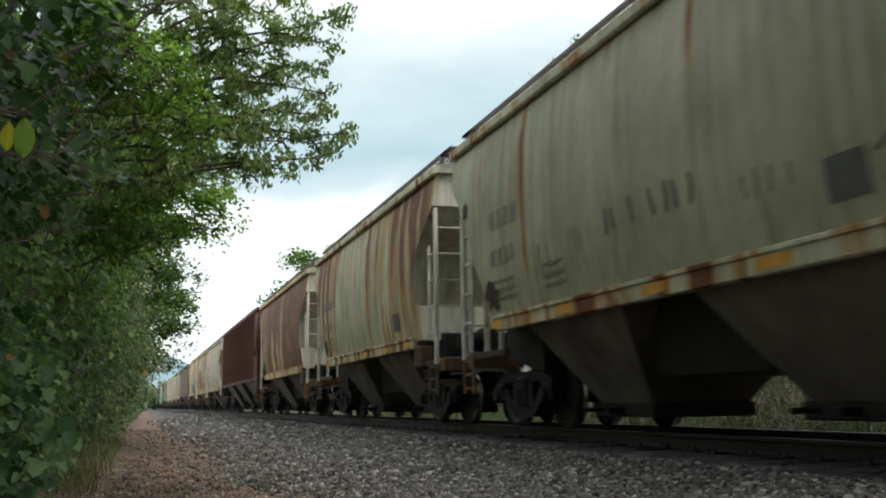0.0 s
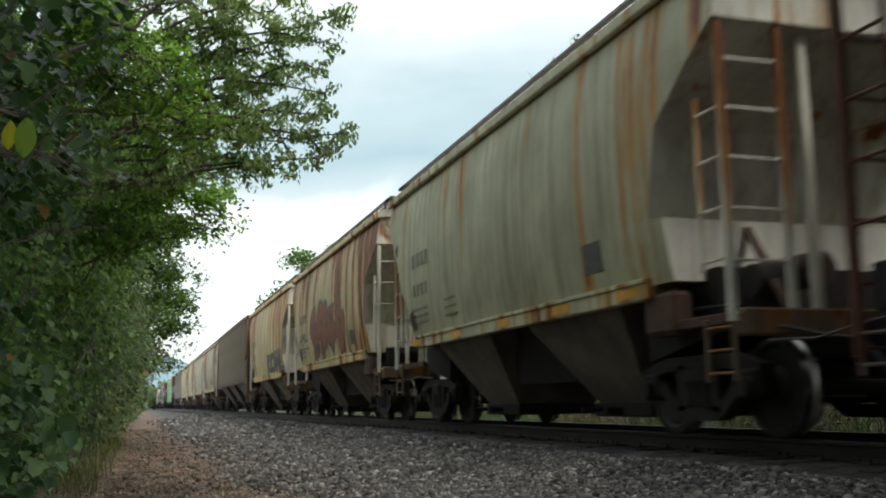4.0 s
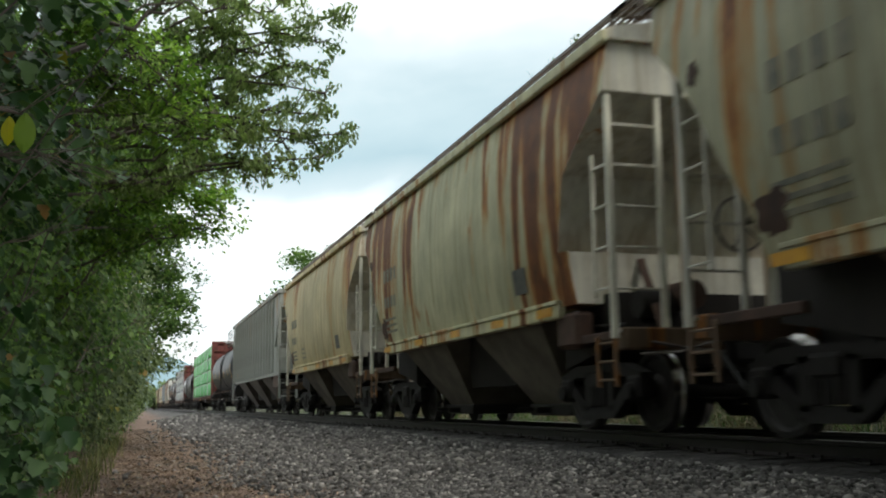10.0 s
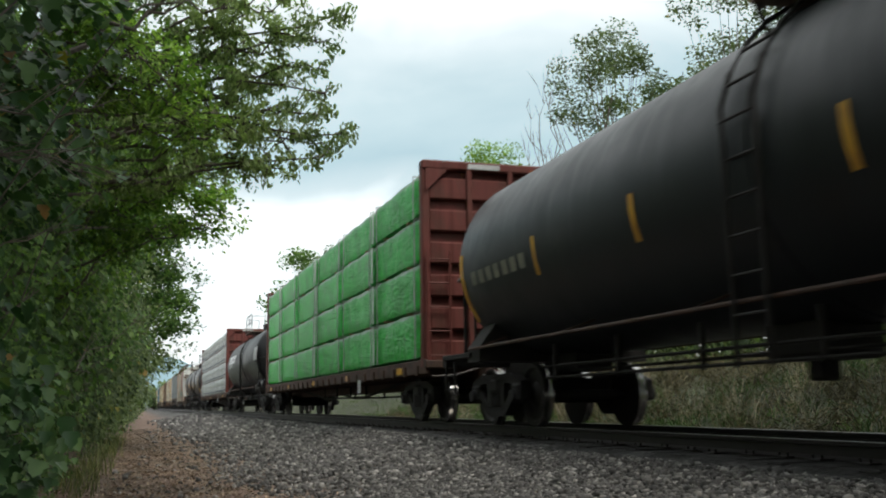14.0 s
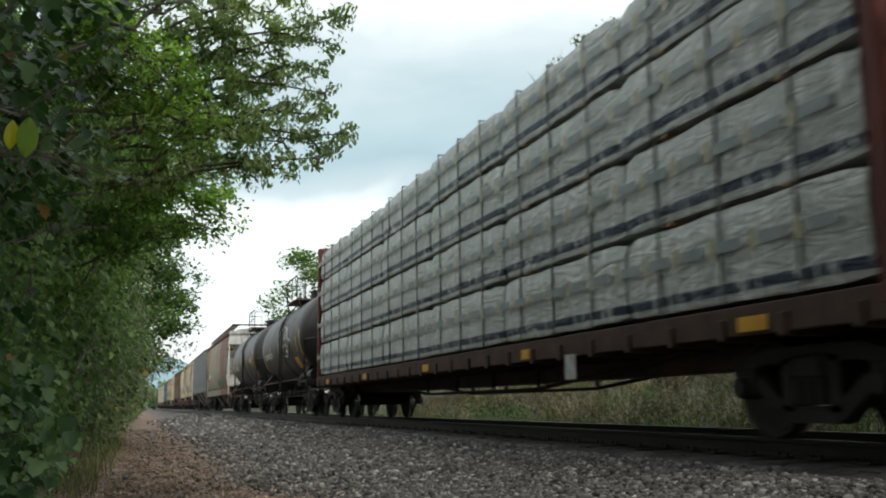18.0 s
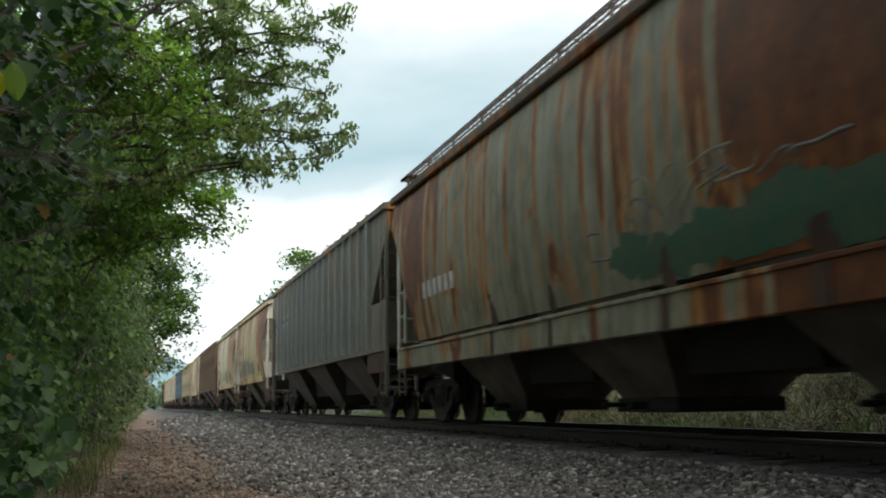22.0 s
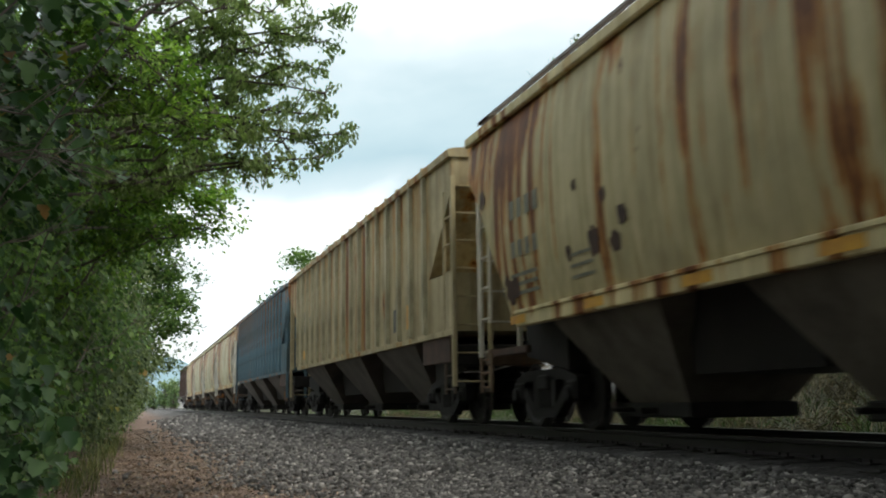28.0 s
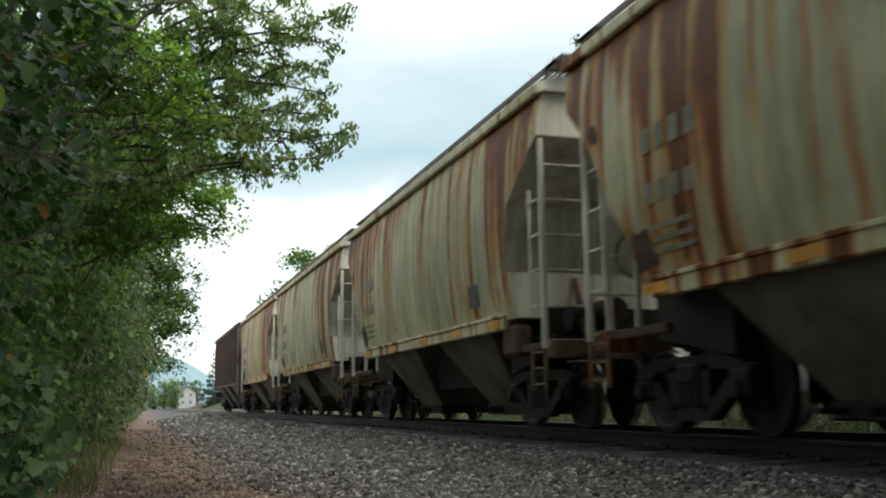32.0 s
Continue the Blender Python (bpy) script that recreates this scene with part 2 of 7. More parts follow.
# ---------------------------------------------------------------- mesh tools
class Shape:
    """Gathers simple solids into one mesh."""

    def __init__(self):
        self.v, self.f = [], []

    def put(self, verts, faces):
        n = len(self.v)
        self.v += [tuple(p) for p in verts]
        self.f += [tuple(i + n for i in q) for q in faces]
        return self

    def box(self, x0, x1, y0, y1, z0, z1, c=0.012):
        """A block with chamfered edges."""
        c = min(c, (x1 - x0) / 3, (y1 - y0) / 3, (z1 - z0) / 3)
        lo, hi = (x0, y0, z0), (x1, y1, z1)
        bm = []
        ids = {}
        for sx in (0, 1):
            for sy in (0, 1):
                for sz in (0, 1):
                    for ax in range(3):
                        p = []
                        for a, s in zip(range(3), (sx, sy, sz)):
                            q = hi[a] if s else lo[a]
                            if a != ax:
                                q += -c if s else c
                            p.append(q)
                        ids[sx, sy, sz, ax] = len(bm)
                        bm.append(p)
        fs = []
        for ax in range(3):
            o1, o2 = [a for a in range(3) if a != ax]
            for s in (0, 1):
                ring = []
                for a, b in ((0, 0), (1, 0), (1, 1), (0, 1)):
                    k = [0, 0, 0]
                    k[ax], k[o1], k[o2] = s, a, b
                    ring.append(ids[(*k, ax)])
                flip = (s == 0) != (ax == 1)
                fs.append(ring[::-1] if flip else ring)
        for ax in range(3):
            o1, o2 = [a for a in range(3) if a != ax]
            for a in (0, 1):
                for b in (0, 1):
                    k0, k1 = [0, 0, 0], [0, 0, 0]
                    k0[o1] = k1[o1] = a
                    k0[o2] = k1[o2] = b
                    k1[ax] = 1
                    fs.append([ids[(*k0, o1)], ids[(*k1, o1)], ids[(*k1, o2)], ids[(*k0, o2)]])
        for sx in (0, 1):
            for sy in (0, 1):
                for sz in (0, 1):
                    fs.append([ids[sx, sy, sz, a] for a in range(3)])
        return self.put(bm, fs)

    def bar(self, p, q, w, h=None, up=(0, 0, 1)):
        """A rectangular bar from p to q."""
        p, q = Vector(p), Vector(q)
        d = (q - p).normalized()
        u = Vector(up)
        if abs(d.dot(u)) > 0.98:
            u = Vector((0, 1, 0))
        s = d.cross(u).normalized()
        u = s.cross(d)
        h = h or w
        c = []
        for e in (p, q):
            for a, b in ((-1, -1), (1, -1), (1, 1), (-1, 1)):
                c.append(e + s * (a * w / 2) + u * (b * h / 2))
        return self.put(c, [(3, 2, 1, 0), (4, 5, 6, 7), (0, 1, 5, 4), (1, 2, 6, 5), (2, 3, 7, 6), (3, 0, 4, 7)])

    def tube(self, pts, r, n=6, closed=False, r_end=None):
        """A round bar along points."""
        pts = [Vector(p) for p in pts]
        rings = []
        for i, p in enumerate(pts):
            d = (pts[min(i + 1, len(pts) - 1)] - pts[max(i - 1, 0)]).normalized()
            u = Vector((0, 0, 1)) if abs(d.z) < 0.9 else Vector((1, 0, 0))
            s = d.cross(u).normalized()
            u = s.cross(d)
            t = i / max(1, len(pts) - 1)
            rr = r if r_end is None else r + (r_end - r) * t
            rings.append([p + s * (rr * math.cos(2 * math.pi * k / n)) + u * (rr * math.sin(2 * math.pi * k / n)) for k in range(n)])
        return self.rings(rings)

    def rings(self, rings, caps=True):
        n = len(rings[0])
        vs = [p for r in rings for p in r]
        fs = []
        for i in range(len(rings) - 1):
            for k in range(n):
                a, b = i * n + k, i * n + (k + 1) % n
                fs.append((a, b, b + n, a + n))
        if caps:
            fs.append(tuple(range(n))[::-1])
            fs.append(tuple(range((len(rings) - 1) * n, len(rings) * n)))
        return self.put(vs, fs)

    def disc_x(self, x0, x1, y, z, profile, n=28):
        """A turned body about the x axis; profile: (x, radius)."""
        rings = [[(x, y + r * math.cos(2 * math.pi * k / n), z + r * math.sin(2 * math.pi * k / n)) for k in range(n)] for x, r in profile]
        return self.rings(rings)

    def mesh(self, name, mat, angle=32, smooth=True):
        me = bpy.data.meshes.new(name)
        me.from_pydata(self.v, [], self.f)
        bm = bmesh.new()
        bm.from_mesh(me)
        bmesh.ops.recalc_face_normals(bm, faces=bm.faces)
        bm.to_mesh(me)
        bm.free()
        if mat:
            me.materials.append(mat)
        if smooth:
            me.shade_smooth()
            me.set_sharp_from_angle(angle=R(angle))
        return me


def part(name, data, mat, parent, label="", at=None):
    """One mesh object under a thing or part."""
    me = data.mesh(name, mat) if isinstance(data, Shape) else data
    ob = new(name, me)
    ob.parent = parent
    if at:
        ob.location = at
    if label:
        ob["label"] = label
    return ob


def recolour(ob, *mats):
    """This object's own paints on a shared mesh."""
    for slot, mat in zip(ob.material_slots, mats):
        slot.link = "OBJECT"
        slot.material = mat
    return ob


def empty(name, at=(0, 0, 0)):
    ob = new(name)
    ob.location = at
    ob.empty_display_size = 0.3
    return ob


# ---------------------------------------------------------------- rolling stock: running gear
WHEEL_R = 0.457
CACHE = {}
WHEELSETS = []


def kept(key, make):
    if key not in CACHE:
        CACHE[key] = make()
    return CACHE[key]


def wheel_mesh():
    s = Shape()
    for side in (-1, 1):
        a = 0.715 * side
        k = side
        s.disc_x(0, 0, 0, 0, [(a - 0.03 * k, 0.03), (a - 0.03 * k, 0.42), (a - 0.03 * k, WHEEL_R + 0.025), (a + 0.0 * k, WHEEL_R + 0.022),
                              (a + 0.012 * k, WHEEL_R), (a + 0.11 * k, WHEEL_R - 0.004), (a + 0.11 * k, 0.40), (a + 0.075 * k, 0.36),
                              (a + 0.055 * k, 0.20), (a + 0.10 * k, 0.14), (a + 0.13 * k, 0.13), (a + 0.13 * k, 0.03)], 32)
    s.disc_x(0, 0, 0, 0, [(-1.02, 0.05), (-1.02, 0.085), (-0.8, 0.085), (-0.79, 0.075), (0.79, 0.075), (0.8, 0.085), (1.02, 0.085), (1.02, 0.05)], 14)
    me = s.mesh("wheelset", M_WHEEL)
    me.materials.append(M_TREAD)
    for p in me.polygons:
        rr = [math.hypot(me.vertices[i].co.y, me.vertices[i].co.z) for i in p.vertices]
        if min(rr) > WHEEL_R - 0.01 and len(rr) == 4:
            p.material_index = 1
    return me


def side_frame_mesh():
    s = Shape()
    # cast frame: arched top chord, tension member, columns, journal boxes
    for a, b in (((-1.05, 0.60), (-0.62, 0.72)), ((-0.62, 0.72), (0.62, 0.72)), ((0.62, 0.72), (1.05, 0.60)),
                 ((-0.72, 0.50), (-0.34, 0.22)), ((-0.34, 0.22), (0.34, 0.22)), ((0.34, 0.22), (0.72, 0.50)),
                 ((-0.30, 0.24), (-0.30, 0.70)), ((0.30, 0.24), (0.30, 0.70))):
        s.bar((0, *a), (0, *b), 0.14, 0.15, up=(1, 0, 0))
    for y in (-0.89, 0.89):
        s.box(-0.11, 0.10, y - 0.16, y + 0.16, 0.36, 0.64, 0.04)
        s.disc_x(0, 0, y, WHEEL_R, [(-0.17, 0.03), (-0.17, 0.085), (-0.10, 0.11), (0.05, 0.11)], 14)
    for y in (-0.14, 0, 0.14):
        for x in (-0.05,):
            s.tube([(x, y, 0.30), (x, y, 0.54)], 0.058, 8)
    return s.mesh("side_frame", M_TRUCK)


def truck(parent, y):
    """A two-axle freight truck under a car."""
    bolster = Shape().box(-1.12, 1.12, -0.2, 0.2, 0.50, 0.72, 0.04).box(-0.3, 0.3, -0.24, 0.24, 0.70, 0.86, 0.03)
    for yy in (-0.42, 0.42):
        bolster.box(-0.9, 0.9, yy - 0.05, yy + 0.05, 0.34, 0.46, 0.02)
    tr = part("truck", kept("bolster", lambda: bolster.mesh("truck", M_TRUCK)), None, parent, "black cast steel truck", (0, y, 0))
    sf = kept("side_frame", side_frame_mesh)
    for x, turn in ((-1.0, 0), (1.0, math.pi)):
        o = part("side_frame", sf, None, tr, at=(x, 0, 0))
        o.rotation_euler = (0, 0, turn)
    wm = kept("wheelset", wheel_mesh)
    for yy in (-0.89, 0.89):
        o = part("wheelset", wm, None, tr, "steel wheelset with bright worn treads")
        o.matrix_parent_inverse = Matrix.Translation((0, yy, 0))
        o.location = (0, 0, WHEEL_R)
        WHEELSETS.append(o)
    return tr


def couplers(parent, length, mat=None):
    for y, d in ((0.0, 1), (length, -1)):
        def make():
            s = Shape().box(-0.12, 0.12, 0.10, 1.2, 0.76, 0.98, 0.03).box(-0.17, 0.12, -0.06, 0.2, 0.70, 1.04, 0.05)
            s.box(-0.22, 0.22, 0.55, 0.72, 0.66, 1.06, 0.03)
            return s.mesh("coupler", M_TRUCK)
        o = part("coupler", kept("coupler", make), None, parent, at=(0, y, 0))
        o.rotation_euler = (0, 0, 0 if d > 0 else math.pi)

        def hose():
            return Shape().tube([(-0.34, 0.5, 0.86), (-0.35, 0.28, 0.66), (-0.33, 0.1, 0.48), (-0.28, -0.04, 0.42), (-0.2, -0.12, 0.46)], 0.026, 6).mesh("air_hose", M_HOSE)
        o = part("air_hose", kept("hose", hose), None, parent, at=(0, y, 0))
        o.rotation_euler = (0, 0, 0 if d > 0 else math.pi)

        def lever():
            return Shape().tube([(-1.35, 0.42, 0.84), (-0.9, 0.40, 0.86), (-0.5, 0.34, 0.98), (-0.2, 0.2, 1.06)], 0.014, 5).mesh("uncoupling_lever", M_GRATE)
        o = part("uncoupling_lever", kept("lever", lever), None, parent, at=(0, y, 0))
        o.rotation_euler = (0, 0, 0 if d > 0 else math.pi)


def ladder(parent, p0, p1, z0, z1, mat, rung_gap=0.46, w=0.06):
    """Two stiles from p0 to p1 (x, y) with round rungs between."""
    stile = kept(("stile", round(z0, 2), round(z1, 2), w), lambda: Shape().box(-w / 2, w / 2, -w / 2, w / 2, z0, z1, 0.008).mesh("ladder", M_GRATE))
    lad = part("ladder", stile, None, parent, at=(p0[0], p0[1], 0))
    recolour(lad, mat)
    recolour(part("stile", stile, None, lad, at=(p1[0] - p0[0], p1[1] - p0[1], 0)), mat)
    rk = ("rung", round(p1[0] - p0[0], 2), round(p1[1] - p0[1], 2))
    rm = kept(rk, lambda: Shape().tube([(0, 0, 0), (p1[0] - p0[0], p1[1] - p0[1], 0)], 0.016, 6).mesh("rung", M_GRATE))
    z = z0 + 0.08
    while z < z1:
        recolour(part("rung", rm, None, lad, at=(0, 0, z)), mat)
        z += rung_gap
    return lad


def grating(x0, x1, y0, y1, z, along=True, step=0.06):
    """Open steel grating with edge strips and bars."""
    s = Shape()
    s.box(x0, x1, y0, y0 + 0.03, z - 0.045, z, 0.004).box(x0, x1, y1 - 0.03, y1, z - 0.045, z, 0.004)
    s.box(x0, x0 + 0.02, y0, y1, z - 0.05, z + 0.003, 0.004).box(x1 - 0.02, x1, y0, y1, z - 0.05, z + 0.003, 0.004)
    n = max(2, int((x1 - x0) / step))
    for i in range(1, n):
        x = x0 + (x1 - x0) * i / n
        s.bar((x, y0, z - 0.015), (x, y1, z - 0.015), 0.012, 0.03)
    m = max(2, int((y1 - y0) / 0.22))
    for i in range(1, m):
        y = y0 + (y1 - y0) * i / m
        s.bar((x0, y, z - 0.01), (x1, y, z - 0.01), 0.014, 0.02)
    return s


def panel_marks(parent, wfun, specs, mat, name="stencil_bar"):
    """Thin painted marks that lie on the side of a car: (y0, y1, z0, z1)."""
    for y0, y1, z0, z1 in specs:
        n = max(2, int((z1 - z0) / 0.15) + 1)
        zs = [z0 + (z1 - z0) * i / (n - 1) for i in range(n)]
        vs, fs = [], []
        for off in (0.006, 0.001):
            for z in zs:
                for y in (y0, y1):
                    vs.append((-wfun(z) - off, y, z))
        for i in range(n - 1):
            a = 2 * i
            fs.append((a, a + 2, a + 3, a + 1))
            b = 2 * n + a
            fs.append((b, b + 1, b + 3, b + 2))
            fs.append((a, b, b + 2, a + 2))
            fs.append((a + 1, a + 3, b + 3, b + 1))
        part(name, Shape().put(vs, fs), mat, parent)


def paint_blob(parent, wfun, y, z, ry, rz, mat, seed, name="paint_patch", lift=0.007):
    """An irregular sprayed or scuffed patch on the near side of a car."""
    n = 30
    vs, fs = [], []
    for r in (0.0, 0.45, 0.8, 1.0):
        for k in range(n):
            a = 2 * math.pi * k / n
            q = r * (1 + 0.55 * noise.noise(Vector((math.cos(a) * 1.7, math.sin(a) * 1.7, seed))) + 0.25 * noise.noise(Vector((math.cos(a) * 5, math.sin(a) * 5, seed + 4))))
            zz = z + rz * q * math.sin(a)
            vs.append((-wfun(zz) - lift, y + ry * q * math.cos(a), zz))
    for i in range(3):
        for k in range(n):
            fs.append((i * n + k, i * n + (k + 1) % n, (i + 1) * n + (k + 1) % n, (i + 1) * n + k))
    part(name, Shape().put(vs, fs), mat, parent)


def paint_loops(parent, wfun, y0, y1, z0, z1, count, mat, seed, r=0.02, name="sprayed_stroke"):
    """Looping sprayed strokes that spell nothing."""
    rnd = random.Random(seed)
    for i in range(count):
        c = y0 + (y1 - y0) * (i + 0.5) / count
        ry, rz = (y1 - y0) / count * rnd.uniform(0.35, 0.75), (z1 - z0) / 2 * rnd.uniform(0.6, 1.0)
        a0, a1, sl = rnd.uniform(0, 6), rnd.uniform(3.2, 6.0), rnd.uniform(-0.4, 0.4)
        pts = []
        for k in range(16):
            a = a0 + a1 * k / 15
            z = (z0 + z1) / 2 + rz * math.sin(a) * (0.75 + 0.25 * math.cos(2 * a + i))
            pts.append((-wfun(z) + 1.35 * r, c + ry * math.cos(a) + sl * (z - z0), z))
        part(name, Shape().tube(pts, r * 1.7, 8), mat, parent)


def paint_strokes(parent, wfun, y0, y1, z0, z1, count, mat, seed, r=0.02, name="sprayed_stroke"):
    """Rows of plain upright and slanting sprayed bars."""
    rnd = random.Random(seed)
    step = (y1 - y0) / count
    for i in range(count):
        c = y1 - step * (i + 0.5)
        h = (z1 - z0) * rnd.uniform(0.75, 1.0)
        a, b = c + step * 0.36, c - step * 0.36
        shapes = ([(a, 1.0), (a, 0.0)], [(c + step * 0.1, 0.9), (c - step * 0.05, 0.1)], [(b, 0.95), (b, 0.1)])
        for k in rnd.sample(range(3), rnd.choice((1, 2, 2))):
            pts = []
            for t in range(5):
                (ya, za), (yb, zb) = shapes[k]
                z = z0 + h * (za + (zb - za) * t / 4) + rnd.uniform(-0.012, 0.012)
                pts.append((-wfun(z) + 1.35 * r, ya + (yb - ya) * t / 4 + rnd.uniform(-0.015, 0.015), z))
            part(name, Shape().tube(pts, r * 1.7, 8), mat, parent)


def stencil_row(y0, y1, z, h, count, seed=0):
    """A row of letter-sized blocks."""
    step = (y1 - y0) / count
    return [(y0 + i * step, y0 + (i + 0.6) * step, z, z + h) for i in range(count)]


def side_text(parent, wfun, body, y0, z0, size, mat, stretch=1.0, name="painted_letters", fat=0.035, lift=0.012, seed=1.0):
    """Sprayed letters on the near side of a car, reading away from its leading end's far side."""
    cu = bpy.data.curves.new("letters", "FONT")
    cu.body, cu.size, cu.extrude = body, size, 0.0
    cu.offset = fat * size
    tmp = new("letters", cu)
    dg = bpy.context.evaluated_depsgraph_get()
    me = bpy.data.meshes.new_from_object(tmp.evaluated_get(dg))
    bpy.data.objects.remove(tmp)
    bm = bmesh.new()
    bm.from_mesh(me)
    bmesh.ops.triangulate(bm, faces=bm.faces)
    bmesh.ops.subdivide_edges(bm, edges=[e for e in bm.edges if e.calc_length() > 0.2], cuts=2)
    for v in bm.verts:
        x, z = v.co.x, v.co.y
        wob = noise.noise(Vector((x * 1.1, z * 1.1, seed)))
        wob2 = noise.noise(Vector((x * 2.3, z * 2.3, seed + 9)))
        x, z = x + 0.16 * wob + 0.05 * wob2 + 0.12 * z, z + 0.10 * noise.noise(Vector((x * 0.9, 5, seed))) + 0.04 * wob2
        y, z = y0 - x * stretch, z0 + z
        v.co = (-wfun(z) - lift, y, z)
    bm.to_mesh(me)
    bm.free()
    me.name = name
    me.materials.clear()
    me.materials.append(mat)
    return part(name, me, None, parent, "sprayed graffiti letters")


# ---------------------------------------------------------------- covered hoppers
def lerp_table(tab):
    def f(z):
        if z <= tab[0][0]:
            return tab[0][1]
        for (a, p), (b, q) in zip(tab, tab[1:]):
            if z <= b:
                return p + (q - p) * (z - a) / (b - a)
        return tab[-1][1]
    return f


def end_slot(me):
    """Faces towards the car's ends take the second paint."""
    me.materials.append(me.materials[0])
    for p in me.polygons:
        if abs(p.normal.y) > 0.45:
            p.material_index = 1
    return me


def shell(width, end, zs, length, stations, name, mat, ripple=0.0, rear=None):
    """A closed body: half width and the setback of both ends follow the height."""
    rings = []
    for z in zs:
        w, e = width(z), end(z)
        ring = []
        ys = [e + (length - e - (rear or end)(z)) * i / stations for i in range(stations + 1)]
        for y in ys:
            k = ripple * (0.5 + 0.5 * math.cos(2 * math.pi * y / 1.45)) ** 6 if ripple else 0
            ring.append((-w + k, y, z))
        for y in ys[::-1]:
            ring.append((w, y, z))
        rings.append(ring)
    s = Shape()
    s.rings(rings, caps=False)
    n = 2 * (stations + 1)
    for base, flip in ((0, True), ((len(rings) - 1) * n, False)):
        for i in range(stations):
            q = (base + i, base + i + 1, base + n - 2 - i, base + n - 1 - i)
            s.f.append(q[::-1] if flip else q)
    return end_slot(s.mesh(name, mat, 24))


SMOOTH_W = lerp_table([(1.45, 1.44), (1.8, 1.515), (2.2, 1.57), (2.7, 1.60), (3.2, 1.60), (3.7, 1.57), (4.1, 1.51), (4.28, 1.46)])


def bay(parent, ya, yb, yc, yd, ztop, zbot, wtop, wbot):
    """A discharge bay: four slope sheets from the car's floor down to an outlet gate."""
    def make():
        t = [(-wtop, ya, ztop), (wtop, ya, ztop), (wtop, yb, ztop), (-wtop, yb, ztop)]
        m = [(-wtop * 0.98, ya + 0.04, ztop - 0.12), (wtop * 0.98, ya + 0.04, ztop - 0.12), (wtop * 0.98, yb - 0.04, ztop - 0.12), (-wtop * 0.98, yb - 0.04, ztop - 0.12)]
        b = [(-wbot, yc, zbot), (wbot, yc, zbot), (wbot, yd, zbot), (-wbot, yd, zbot)]
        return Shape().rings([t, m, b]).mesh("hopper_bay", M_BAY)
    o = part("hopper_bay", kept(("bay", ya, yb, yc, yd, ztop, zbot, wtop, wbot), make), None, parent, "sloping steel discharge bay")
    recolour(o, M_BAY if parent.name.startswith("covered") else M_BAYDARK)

    def gate():
        g = Shape().box(-wbot - 0.08, wbot + 0.08, yc - 0.12, yd + 0.12, zbot - 0.12, zbot + 0.05, 0.02)
        g.box(-wbot - 0.3, wbot + 0.3, (yc + yd) / 2 - 0.04, (yc + yd) / 2 + 0.04, zbot - 0.08, zbot, 0.01)
        g.tube([(-wbot - 0.36, yd - 0.1, zbot - 0.03), (wbot + 0.36, yd - 0.1, zbot - 0.03)], 0.03, 8)
        return g.mesh("outlet_gate", M_DARK)
    part("outlet_gate", kept(("gate", yc, yd, zbot, wbot), gate), None, o)
    return o


def bay_row(car, y0, y1, count, ztop, zbot, wtop, wbot):
    """The bays under a hopper, a dark block for the shade between each two, and a through sill above the gates."""
    pitch = (y1 - y0) / count
    gap = 0.33 * pitch
    for i in range(count):
        c = y0 + pitch * (i + 0.5)
        half = (pitch - gap) / 2
        bay(car, c - half, c + half, c - 0.62, c + 0.62, ztop, zbot, wtop, wbot)
        if i:
            # near-black solid stands in for the shaded gap between two bays
            e = y0 + pitch * i

            def gap_block():
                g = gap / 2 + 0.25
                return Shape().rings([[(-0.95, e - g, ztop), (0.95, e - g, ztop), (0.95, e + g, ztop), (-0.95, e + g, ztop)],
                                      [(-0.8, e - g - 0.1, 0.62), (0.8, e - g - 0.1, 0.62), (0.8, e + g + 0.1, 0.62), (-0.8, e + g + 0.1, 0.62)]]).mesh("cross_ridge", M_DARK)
            part("cross_ridge", kept(("gap_block", e, gap, ztop), gap_block), None, car, "dark block that fills the shaded gap between the bays")
    part("centre_sill", kept(("csill", y0, y1), lambda: Shape().box(-0.2, 0.2, y0, y1, 0.72, 1.08, 0.02).mesh("centre_sill", M_DARK)), None, car)


